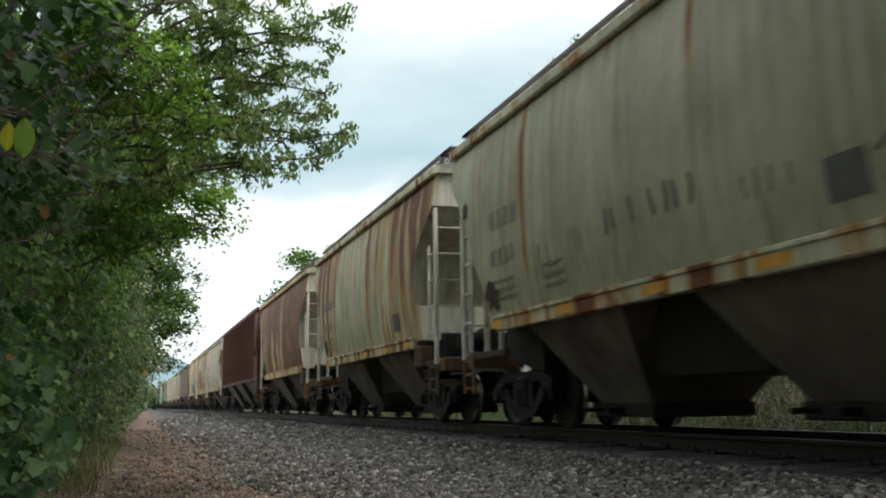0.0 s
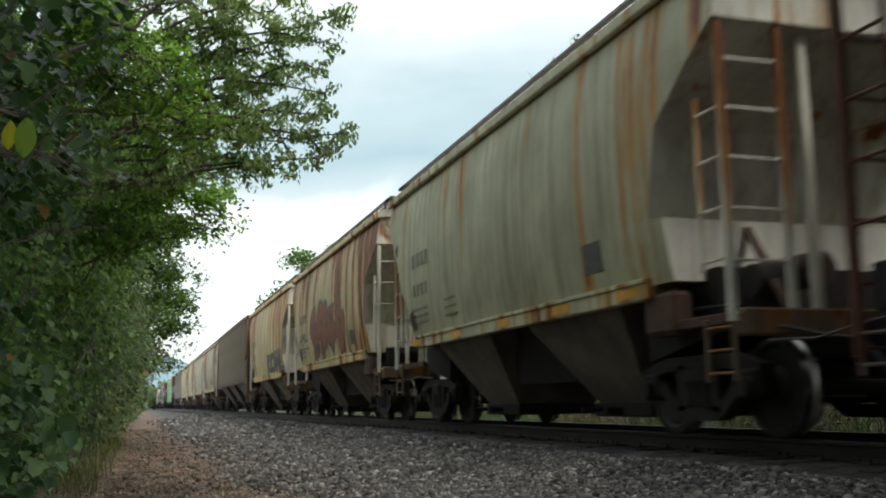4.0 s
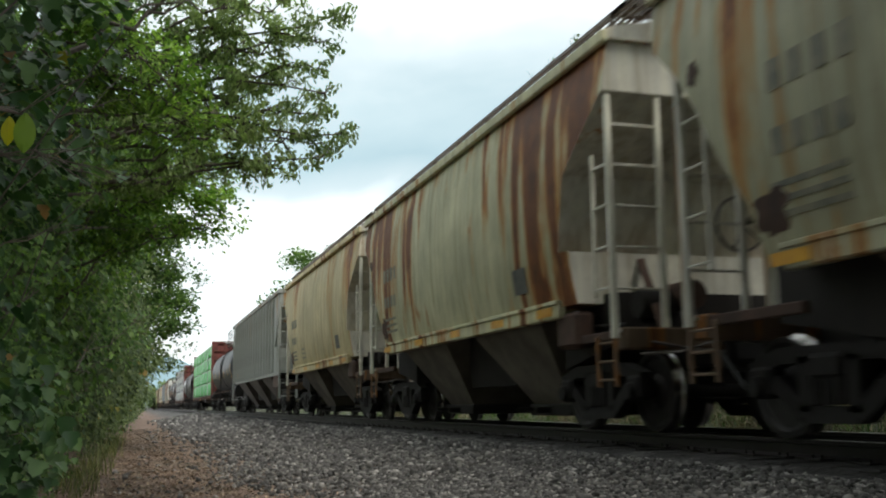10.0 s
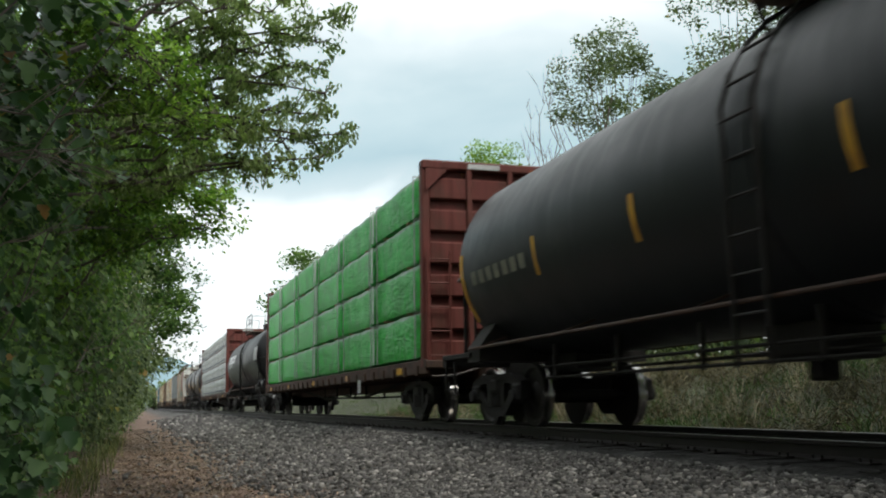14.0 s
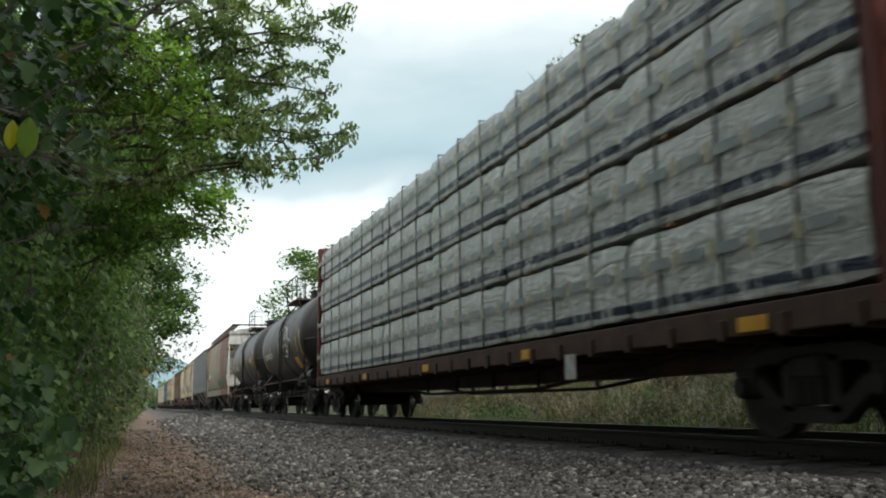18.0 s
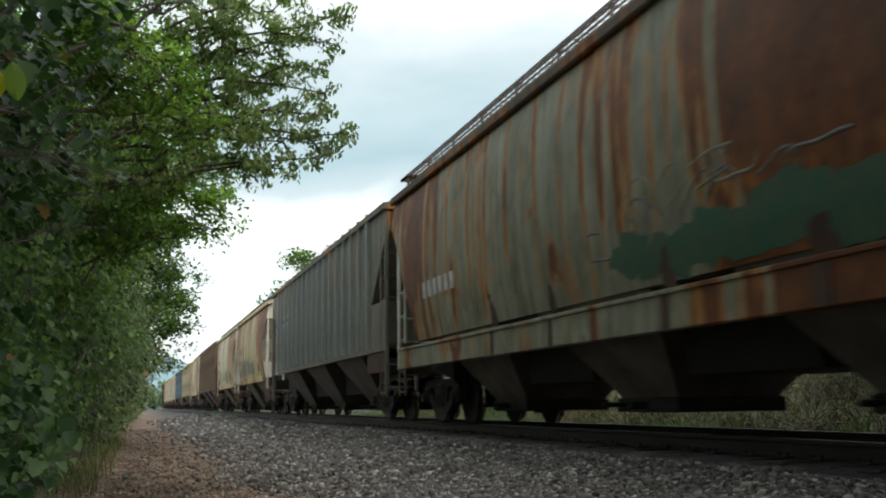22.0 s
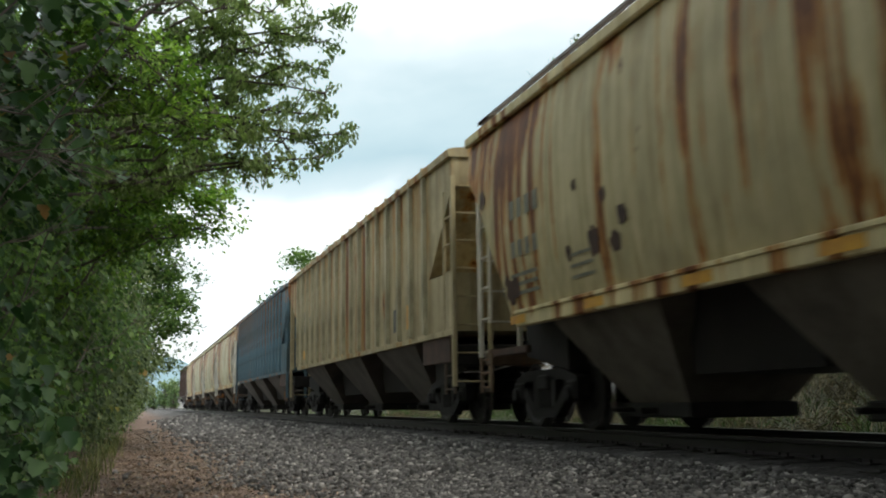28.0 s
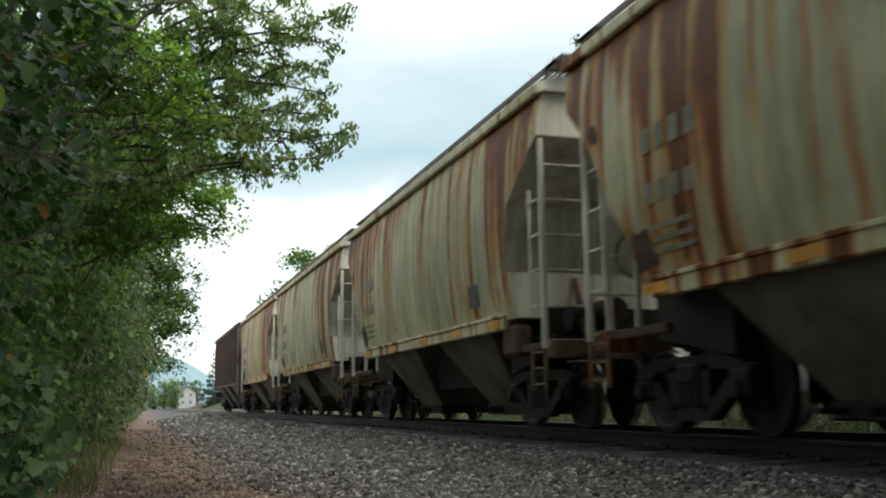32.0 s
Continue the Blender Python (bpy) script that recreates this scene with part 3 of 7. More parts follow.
def roof_gear(car, length, zc, mat, hatches, y_in, deck_z, half=1.05):
    """Hatches, running boards and the crossover gratings at the ends."""
    def hatch():
        s = Shape()
        n = 16
        rings = [[(r * math.cos(2 * math.pi * k / n), r * math.sin(2 * math.pi * k / n), z) for k in range(n)] for r, z in ((0.30, 0), (0.30, 0.10), (0.34, 0.10), (0.34, 0.14), (0.2, 0.19), (0.05, 0.2))]
        return s.rings(rings).mesh("roof_hatch", M_GRATE)
    hm = kept("hatch", hatch)
    for i in range(hatches):
        y = y_in + 0.9 + (length - 2 * y_in - 1.8) * i / (hatches - 1)
        recolour(part("roof_hatch", hm, None, car, at=(0, y, zc - 0.05)), mat)
    key = ("boards", length, deck_z, half)
    rb = kept(key, lambda: grating(-0.2, 0.2, 0.40, length - 0.32, deck_z, step=0.08).mesh("running_board", M_GRATE))
    for x in (-half, half):
        part("running_board", rb, None, car, "open steel roof walkway", (x, 0, 0))["kind"] = "stuff"
    xb = kept(("cross", deck_z, half), lambda: grating(-half - 0.2, half + 0.2, 0, 0.55, deck_z, step=0.045).mesh("crossover_board", M_GRATE))
    part("crossover_board", xb, None, car, "open steel crossover walkway", (0, 0.25, 0))["kind"] = "stuff"
    part("crossover_board", xb, None, car, "open steel crossover walkway", (0, length - 0.84, 0))["kind"] = "stuff"
    leg = kept(("leg", round(deck_z - zc, 2), half), lambda: Shape().bar((0, 0, -0.33), (0, 0, -0.03), 0.05, 0.02).bar((0, 0, -0.05), (0.4, 0, -0.05), 0.03, 0.02).mesh("walkway_bracket", M_GRATE))
    n = int(length / 1.5)
    for i in range(n + 1):
        y = 0.8 + (length - 1.6) * i / n
        for x in (-half - 0.18, half + 0.14):
            part("walkway_bracket", leg, None, car, at=(x, y, deck_z))


def smooth_hopper(length, paint, metal, ends, eave=4.42, sill=(1.36, 1.56), bays=2, sill_mat=None, deep=False, zbot=0.28, deck=0.34):
    """A round-sided covered hopper; its leading end is at y = 0."""
    car = empty("covered_hopper")
    dz = eave - 4.28
    width = (lambda z: SMOOTH_W(z - dz * (z - 1.45) / (eave - 1.45)))
    e1 = 1.72
    end = lerp_table([(1.4, e1), (2.12, e1), (2.15, 1.98), (2.9 + dz, 1.72), (3.56 + dz, 0.80), (3.64 + dz, 0.66), (9, 0.66)])
    rear = lerp_table([(1.4, 1.88), (2.0, 1.76), (2.4, 1.45), (2.9 + dz, 1.10), (3.3 + dz, 0.78), (3.64 + dz, 0.40), (3.8 + dz, 0.33), (9, 0.33)])
    zs = [1.5, 1.7, 1.95, 2.12, 2.15, 2.4, 2.65, 2.9 + dz, 3.1 + dz, 3.3 + dz, 3.56 + dz, 3.64 + dz, 3.8 + dz, 3.95 + dz, 4.1 + dz, 4.2 + dz, 4.28 + dz]
    bm = kept(("smooth", length, eave), lambda: shell(width, end, zs, length, int(length * 2.4), "body", M_GRATE, 0.006, rear))
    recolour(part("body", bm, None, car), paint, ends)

    def roof():
        s = Shape()
        prof = [(-1.52, eave - 0.06), (-1.53, eave + 0.05), (-1.40, eave + 0.10), (-0.8, eave + 0.22), (0, eave + 0.27), (0.8, eave + 0.22), (1.40, eave + 0.10), (1.53, eave + 0.05), (1.52, eave - 0.06)]
        return s.rings([[(x, y, z) for x, z in prof] for y in (0.58, length - 0.28)]).mesh("roof", M_GRATE)
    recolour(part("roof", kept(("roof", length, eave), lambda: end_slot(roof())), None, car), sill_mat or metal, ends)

    def eave_rail():
        return Shape().box(-0.045, 0.045, 0.58, length - 0.28, -0.10, 0.05, 0.02).mesh("eave_rail", M_GRATE)
    for x in (-1.535, 1.535):
        recolour(part("eave_rail", kept(("er", length), eave_rail), None, car, at=(x, 0, eave)), sill_mat or metal)
    # side sills, with short rivet-like clips under them
    s0, s1 = sill
    ya, yb = (0.7, length - 0.7) if deep else (2.15, length - 2.15)

    def sill_make():
        s = Shape().box(-0.05, 0.07, ya, yb, s0, s1, 0.015).box(-0.075, 0.03, ya, yb, s1 - 0.03, s1 + 0.02, 0.008)
        return s.mesh("side_sill", M_GRATE)
    for x, turn in ((-1.47, 0), (1.47, 1)):
        o = part("side_sill", kept(("sill", length, s0, s1), sill_make), None, car, at=(x, length if turn else 0, 0))
        o.rotation_euler = (0, 0, math.pi * turn)
        recolour(o, sill_mat or paint)
    # discharge bays
    bay_row(car, 2.3, length - 2.3, bays, 1.52, zbot, 1.42, 0.62)
    # end frames: sill, posts, ladders, steps, lower shear plate
    def endsill():
        return Shape().box(-1.42, 1.42, 0.62, 0.86, 0.90, 1.14, 0.02).mesh("end_sill", M_GRATE)

    def draft():
        return Shape().box(-0.22, 0.22, 0.86, 2.6, 0.74, 1.06, 0.02).mesh("draft_sill", M_DARK)

    def stringer():
        return Shape().box(-0.04, 0.04, 0.86, 2.2, 1.02, 1.12, 0.01).mesh("end_stringer", M_BROWN)
    for y, turn in ((0, 0), (length, 1)):
        o = part("end_sill", kept("endsill", endsill), None, car, at=(0, y, 0))
        o.rotation_euler = (0, 0, math.pi * turn)
        recolour(o, metal)
        o = part("draft_sill", kept("draft", draft), None, car, at=(0, y, 0))
        o.rotation_euler = (0, 0, math.pi * turn)
        for x in (-1.36, 1.36):
            part("end_stringer", kept("stringer", stringer), None, car, at=(x, y, 0)).rotation_euler = (0, 0, math.pi * turn)

        pm = kept(("post", eave), lambda: Shape().bar((0, 0.78, 1.1), (0, 0.80, 3.6 + dz), 0.09, 0.07).mesh("end_post", M_GRATE))
        # added dark block that fills the shaded hollow over the truck
        fill_block = kept("sweb", lambda: Shape().rings([[(-1.1, 1.5, 1.0), (1.1, 1.5, 1.0), (1.1, 2.9, 0.76), (-1.1, 2.9, 0.76)], [(-1.1, 1.5, 1.62), (1.1, 1.5, 1.62), (1.1, 2.9, 1.56), (-1.1, 2.9, 1.56)]]).mesh("bolster_web", M_DARK))
        part("bolster_web", fill_block, None, car, at=(0, y, 0)).rotation_euler = (0, 0, math.pi * turn)
        for nm, me, x in (("end_post", pm, -0.55), ("end_post", pm, 0.55)):
            o = part(nm, me, None, car, at=(x, y, 0))
            o.rotation_euler = (0, 0, math.pi * turn)
            recolour(o, ends)
        yy = 0.70 if not turn else length - 0.70
        yi = 1.12 if not turn else length - 1.12
        for x in (-1.50, 1.50):
            k = 1 if x < 0 else -1
            ladder(car, (x, yy), (x + 0.62 * k, yy), 1.02, 3.60 + dz, ends, 0.46, 0.07)
            ladder(car, (x, yi), (x, yy + (0.035 if not turn else -0.035)), 1.50, 3.0 + dz, ends, 0.46, 0.045)
            ladder(car, (x, yi), (x, yy), 0.50, 1.06, metal, 0.2, 0.045)
    truck(car, 2.02)
    truck(car, length - 2.02)
    couplers(car, length)
    roof_gear(car, length, eave + 0.27, metal, 4, 0.8, eave + deck, 1.15)
    brake_wheel(car, -0.8, 2.05, length)
    # brake rigging under the end
    def rig():
        s = Shape().tube([(-0.5, 3.2, 0.95), (-0.5, 0.9, 1.0)], 0.02, 6).tube([(-0.95, 1.2, 1.45), (-0.55, 1.2, 1.45)], 0.16, 12)
        s.box(-0.8, -0.45, 1.5, 2.0, 1.2, 1.5, 0.05).tube([(-1.2, 1.0, 1.2), (-1.2, 2.2, 1.25), (-0.7, 2.3, 1.3)], 0.02, 6)
        return s.mesh("brake_gear", M_DARK)
    part("brake_gear", kept("rig", rig), None, car)
    for y, turn in ((0, 0), (length, 1)):
        o = part("brake_cylinder", kept("bcyl", lambda: Shape().rings([[(-0.35 + 0.17 * math.cos(2 * math.pi * k / 14), yy, 1.55 + 0.17 * math.sin(2 * math.pi * k / 14)) for k in range(14)] for yy in (0.95, 1.0, 1.5, 1.55)]).mesh("brake_cylinder", M_BROWN)), None, car, at=(0, y, 0))
        o.rotation_euler = (0, 0, math.pi * turn)
        o = part("brake_rod", kept("brod", lambda: Shape().tube([(-1.1, 0.62, 0.98), (-0.6, 0.60, 0.90), (0.2, 0.62, 0.86), (0.9, 0.7, 0.9)], 0.018, 6).mesh("brake_rod", M_GRATE)), None, car, at=(0, y, 0))
        o.rotation_euler = (0, 0, math.pi * turn)
        o = part("end_brace", kept("ebrace", lambda: Shape().bar((-0.9, 0.72, 1.14), (-0.6, 1.72, 2.05), 0.09, 0.03).mesh("end_brace", M_BROWN)), None, car, at=(0, y, 0))
        o.rotation_euler = (0, 0, math.pi * turn)
        o = part("jacking_pad", kept("jpad", lambda: Shape().box(-1.46, -1.22, 1.75, 2.35, 0.98, 1.42, 0.05).mesh("jacking_pad", M_BROWN)), None, car, at=(0, y, 0))
        o.rotation_euler = (0, 0, math.pi * turn)
    return car, width


def brake_wheel(car, x, z, length):
    def make():
        s = Shape()
        n = 20
        ring = [(0.27 * math.cos(2 * math.pi * k / n), 0, 0.27 * math.sin(2 * math.pi * k / n)) for k in range(n + 1)]
        s.tube(ring, 0.018, 6)
        for k in range(5):
            a = 2 * math.pi * k / 5
            s.tube([(0, 0.03, 0), (0.27 * math.cos(a), 0, 0.27 * math.sin(a))], 0.013, 5)
        s.tube([(0, -0.02, 0), (0, 0.22, 0)], 0.03, 8)
        return s.mesh("brake_wheel", M_GRATE)
    part("brake_wheel", kept("bw", make), None, car, "spoked steel handbrake wheel", (x, length - 0.56, z)).rotation_euler = (0, 0, math.pi)


RIB_W = lerp_table([(1.4, 1.53), (9, 1.53)])


def ribbed_hopper(length, paint, metal, eave=4.5, rib_gap=0.93, rib_mat=None, zlow=1.52):
    """A flat-sided covered hopper with outside posts."""
    car = empty("ribbed_hopper")
    width = RIB_W
    end = lerp_table([(1.4, 0.46), (2.48, 0.46), (2.5, 1.75), (3.88, 0.42), (4.0, 0.38), (9, 0.38)])
    rear = lerp_table([(1.4, 1.76), (2.9, 1.74), (3.75, 0.26), (9, 0.22)])
    zs = [zlow, 2.0, 2.48, 2.5, 2.9, 3.2, 3.5, 3.75, 3.88, 4.0, 4.3, eave]
    bm = kept(("flat", length, eave, zlow), lambda: shell(width, end, zs, length, 24, "body", M_GRATE, rear=rear))
    recolour(part("body", bm, None, car), paint, paint)

    def roof():
        prof = [(-1.60, eave - 0.10), (-1.61, eave + 0.02), (-1.5, eave + 0.05), (0, eave + 0.20), (1.5, eave + 0.05), (1.61, eave + 0.02), (1.60, eave - 0.10)]
        return Shape().rings([[(x, y, z) for x, z in prof] for y in (0.34, length - 0.2)]).mesh("roof", M_GRATE)
    recolour(part("roof", kept(("froof", length, eave), roof), None, car), paint)

    def rib():
        return Shape().put([(0, -0.055, zlow + 0.02), (0, 0.055, zlow + 0.02), (-0.078, 0.04, zlow + 0.06), (-0.078, -0.04, zlow + 0.06),
                            (0, -0.055, eave - 0.08), (0, 0.055, eave - 0.08), (-0.078, 0.04, eave - 0.12), (-0.078, -0.04, eave - 0.12)],
                           [(3, 2, 1, 0), (4, 5, 6, 7), (0, 1, 5, 4), (1, 2, 6, 5), (2, 3, 7, 6), (3, 0, 4, 7)]).mesh("side_post", M_GRATE)
    rm = kept(("rib", eave, zlow), rib)
    first, span = 1.95, length - 3.9
    n = int(round(span / rib_gap))
    for i in range(n + 1):
        y = first + span * i / n
        for x, turn in ((-1.53, 0), (1.53, 1)):
            o = part("side_post", rm, None, car, at=(x, y, 0))
            o.rotation_euler = (0, 0, math.pi * turn)
            recolour(o, rib_mat or paint)
    stub = kept(("stub", eave), lambda: Shape().box(-0.05, 0.03, -0.05, 0.05, eave - 0.02, eave + 0.07, 0.012).mesh("roof_lug", M_GRATE))
    for i in range(n + 1):
        y = first + span * i / n
        recolour(part("roof_lug", stub, None, car, at=(-1.57, y, 0)), paint)

    def sill():
        return Shape().box(-0.02, 0.06, 0.46, length - 1.78, zlow - 0.07, zlow + 0.03, 0.008).mesh("side_sill", M_GRATE)
    for x in (-1.52, 1.52):
        recolour(part("side_sill", kept(("fsill", length, zlow), sill), None, car, at=(x, 0, 0)), paint)
    # three bays with steep slopes between 2.7 m from the ends
    bay_row(car, 2.2, length - 2.2, 3, zlow, 0.33, 1.48, 0.68)

    def endsill():
        return Shape().box(-1.46, 1.46, 0.44, 0.7, 0.95, 1.30, 0.02).mesh("end_sill", M_GRATE)

    def draft():
        return Shape().box(-0.24, 0.24, 0.9, 3.0, 0.74, 1.1, 0.02).mesh("draft_sill", M_GRATE)

    # added dark solid in place of the shade above the truck
    def fill_block():
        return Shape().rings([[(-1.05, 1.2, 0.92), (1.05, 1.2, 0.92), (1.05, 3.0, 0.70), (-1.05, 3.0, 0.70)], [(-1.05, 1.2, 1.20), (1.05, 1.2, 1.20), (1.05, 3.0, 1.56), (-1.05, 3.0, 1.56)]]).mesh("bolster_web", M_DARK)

    def skirt():
        return Shape().box(-0.03, 0.03, 0.7, 2.3, 1.02, 1.45, 0.01).mesh("skirt_plate", M_BROWN)

    def posts():
        s = Shape()
        s.bar((0.62, 0.5, 1.4), (0.62, 0.5, 3.95), 0.1, 0.08)
        return s.mesh("end_post", M_GRATE)
    for y, turn in ((0, 0), (length, 1)):
        for x in (-1.47, 1.47) if not turn else ():
            o = part("skirt_plate", kept("skirt", skirt), None, car, at=(x, y, 0))
            o.rotation_euler = (0, 0, math.pi * turn)
        for nm, mk in (("end_sill", endsill), ("end_post", posts), ("draft_sill", draft), ("bolster_web", fill_block)):
            o = part(nm, kept((nm, "flat"), mk), None, car, at=(0, y, 0))
            o.rotation_euler = (0, 0, math.pi * turn)
            recolour(o, paint if nm == "end_post" else M_DARK)
        yy = 0.40 if not turn else length - 0.36
        yi = 0.88 if not turn else length - 0.84
        for x in (-1.52, 1.52):
            k = 1 if x < 0 else -1
            ladder(car, (x, yy), (x + 0.62 * k, yy), 0.62, eave - 0.42, paint, 0.46, 0.075)
            ladder(car, (x, yi), (x, yy + (0.035 if not turn else -0.035)), 1.5, eave - 0.6, paint, 0.46, 0.05)
            ladder(car, (x, yi), (x, yy), 0.50, 1.0, metal, 0.22, 0.045)
    truck(car, 2.25)
    truck(car, length - 2.25)
    couplers(car, length)
    roof_gear(car, length, eave + 0.16, metal, 5, 1.2, eave + 0.20, 0.55)
    brake_wheel(car, -0.3, 2.75, length)
    return car, width


# ---------------------------------------------------------------- tank cars
def tank_car(length, paint, radius=1.50, zc=2.53, stripes=(), fore=0.0):
    """A black tank car with a side walkway pipe, manway platform and crash posts."""
    car = empty("tank_car")
    y0, y1 = 1.15, length - 1.15

    def tank():
        n = 40
        rings = []
        depth = 0.62

        def ring(y, r):
            return [(r * math.sin(2 * math.pi * k / n), y, zc + r * math.cos(2 * math.pi * k / n)) for k in range(n)]
        for i in range(9):
            a = math.pi / 2 * i / 8
            rings.append(ring(y0 + depth * (1 - math.sin(a)), max(0.02, radius * math.cos(a) ** 0.9 if i < 8 else 0.02)))
        rings = rings[::-1]
        for i in range(1, 12):
            y = y0 + depth + (y1 - y0 - 2 * depth) * i / 12
            rings.append(ring(y, radius))
            if i == 5:
                rings += [ring(y + 0.02, radius + 0.02), ring(y + 0.14, radius + 0.02), ring(y + 0.16, radius)]
        for i in range(9):
            a = math.pi / 2 * i / 8
            rings.append(ring(y1 - depth + depth * math.sin(a), max(0.02, radius * math.cos(a) ** 0.9 if i < 8 else 0.02)))
        return Shape().rings(rings).mesh("tank", M_TANK, 40)
    recolour(part("tank", kept(("tank", length, radius, zc), tank), None, car), paint)
    mid = length / 2 - fore

    stub = kept("stubsill", lambda: Shape().box(-0.3, 0.3, 0.5, 3.4, 0.80, 1.20, 0.02).mesh("stub_sill", M_DARK))
    saddle = kept("saddle", lambda: Shape().put([(-1.42, -0.28, 0.98), (1.42, -0.28, 0.98), (1.42, -0.28, 1.2), (1.0, -0.24, 1.75), (-1.0, -0.24, 1.75), (-1.42, -0.28, 1.2),
                                                 (-1.42, 0.28, 0.98), (1.42, 0.28, 0.98), (1.42, 0.28, 1.2), (1.0, 0.24, 1.75), (-1.0, 0.24, 1.75), (-1.42, 0.28, 1.2)],
                                                [(0, 1, 2, 3, 4, 5), (11, 10, 9, 8, 7, 6), (0, 6, 7, 1), (1, 7, 8, 2), (2, 8, 9, 3), (3, 9, 10, 4), (4, 10, 11, 5), (5, 11, 6, 0)]).mesh("saddle", M_DARK))
    ebeam = kept("endbeam", lambda: Shape().box(-1.45, 1.45, 0.55, 0.75, 0.95, 1.15, 0.02).mesh("end_beam", M_DARK))
    strip = kept("strip", lambda: Shape().box(-0.06, 0.06, 0.6, 2.0, 1.06, 1.14, 0.01).mesh("step_board", M_DARK))
    tanktop = kept("cyl", lambda: Shape().rings([[(0.22 * math.cos(2 * math.pi * k / 14), yy, 1.28 + 0.22 * math.sin(2 * math.pi * k / 14)) for k in range(14)] for yy in (1.0, 1.06, 1.8, 1.86)]).mesh("air_reservoir", M_TANK))
    for y, turn in ((0, 0), (length, 1)):
        for nm, me, at in (("stub_sill", stub, (0, y, 0)), ("end_beam", ebeam, (0, y, 0)), ("step_board", strip, (-1.4, y, 0)), ("step_board", strip, (1.4, y, 0))):
            o = part(nm, me, None, car, at=at)
            o.rotation_euler = (0, 0, math.pi * turn)
    for y in (2.1, length - 2.1):
        part("saddle", saddle, None, car, at=(0, y, 0))
    part("air_reservoir", tanktop, None, car, at=(-1.05, 0, 0))

    def walkpipe():
        s = Shape().tube([(0, 2.0, 1.18), (0, length - 2.0, 1.18)], 0.024, 8)
        for i in range(5):
            y = 2.4 + (length - 4.8) * i / 4
            s.bar((0, y, 1.18), (0.5, y, 1.36), 0.04, 0.03)
        return s.mesh("side_pipe", M_BROWN)
    for x, turn in ((-1.47, 0), (1.47, 1)):
        o = part("side_pipe", kept(("pipe", length), walkpipe), None, car, "dark handrail pipe", (x, length if turn else 0, 0))
        o.rotation_euler = (0, 0, math.pi * turn)

    # bottom outlet piping between the trucks
    pipe = kept(("bpipe", length), lambda: Shape().tube([(0, 3.2, 0), (0, length - 3.2, 0)], 0.022, 6).mesh("brake_pipe", M_DARK))
    for x, z in ((-0.75, 0.86), (-0.75, 0.70), (-0.3, 0.80)):
        part("brake_pipe", pipe, None, car, at=(x, 0, z))
    hanger = kept("hanger", lambda: Shape().box(-0.03, 0.03, -0.03, 0.03, 0.66, 1.16, 0.008).mesh("pipe_hanger", M_DARK))
    for i in range(6):
        part("pipe_hanger", hanger, None, car, at=(-0.75, 3.7 + (length - 7.4) * i / 5, 0))
    part("bottom_outlet", kept("outlet", lambda: Shape().box(-0.35, 0.35, -0.5, 0.5, 0.72, 1.2, 0.06).box(-0.12, 0.12, -0.12, 0.12, 0.52, 0.74, 0.03).mesh("bottom_outlet", M_DARK)), None, car, at=(0, length / 2, 0))
    part("brake_reservoir", kept("bres", lambda: Shape().rings([[(-0.55 + 0.2 * math.cos(2 * math.pi * k / 14), yy, 0.98 + 0.2 * math.sin(2 * math.pi * k / 14)) for k in range(14)] for yy in (0, 0.05, 0.85, 0.9)]).mesh("brake_reservoir", M_DARK)), None, car, at=(0, length / 2 - 2.6, 0))

    zt = zc + radius

    def dome():
        n = 18
        s = Shape()
        for yy, r, h in ((0, 0.42, 0.34), (0.75, 0.2, 0.25), (-0.8, 0.16, 0.2)):
            s.rings([[(a * math.cos(2 * math.pi * k / n), yy + a * math.sin(2 * math.pi * k / n), z) for k in range(n)] for a, z in ((r, -0.12), (r, h - 0.08), (r + 0.04, h - 0.06), (r + 0.04, h), (r * 0.6, h + 0.06))])
        return s.mesh("manway", M_TANK)
    part("manway", kept("dome", dome), None, car, "bolted manway cover and valves", (0, mid, zt))
    pz = zt - 0.05

    def board():
        return Shape().box(-1.15, 1.15, -0.25, 0.25, -0.05, 0.0, 0.01).mesh("platform", M_PLATFORM)
    def sideboard():
        return Shape().box(-0.35, 0.35, -0.75, 0.75, -0.05, 0.0, 0.01).mesh("platform_board", M_PLATFORM)
    pl = part("platform", kept("pboard", board), None, car, "dark steel manway platform", (0, mid - 1.0 - (1.1 if length == 16.9 else 0.0), pz))
    part("platform_board", kept("pboard", board), None, pl, at=(0, 2.0, 0))
    for x in (-0.8, 0.8):
        part("platform_board", kept("psboard", sideboard), None, pl, at=(x, 1.0, 0))
    for x in (-1.1, 1.1):
        for y in (-0.2, 2.2):
            part("platform_leg", kept(("pleg", x > 0), lambda: Shape().bar((0, 0, -0.02), (-0.22 if x > 0 else 0.22, 0, -0.55), 0.05).mesh("platform_leg", M_DARK)), None, pl, at=(x, y, 0))
    h = 0.82

    def guard():
        s = Shape().tube([(0, -1.2, 0), (0, -1.2, h - 0.1), (0, -1.1, h), (0, 1.1, h), (0, 1.2, h - 0.1), (0, 1.2, 0)], 0.024, 7)
        s.tube([(0, -1.2, h * 0.5), (0, 1.2, h * 0.5)], 0.02, 6)
        s.tube([(0, 0, 0), (0, 0, h)], 0.02, 6)
        return s.mesh("guard_rail", M_DARK)

    def endguard():
        return Shape().tube([(-0.31, 0, h - 0.1), (0.31, 0, h - 0.1), (0.31, 0, 0)], 0.022, 6).mesh("guard_rail", M_DARK)
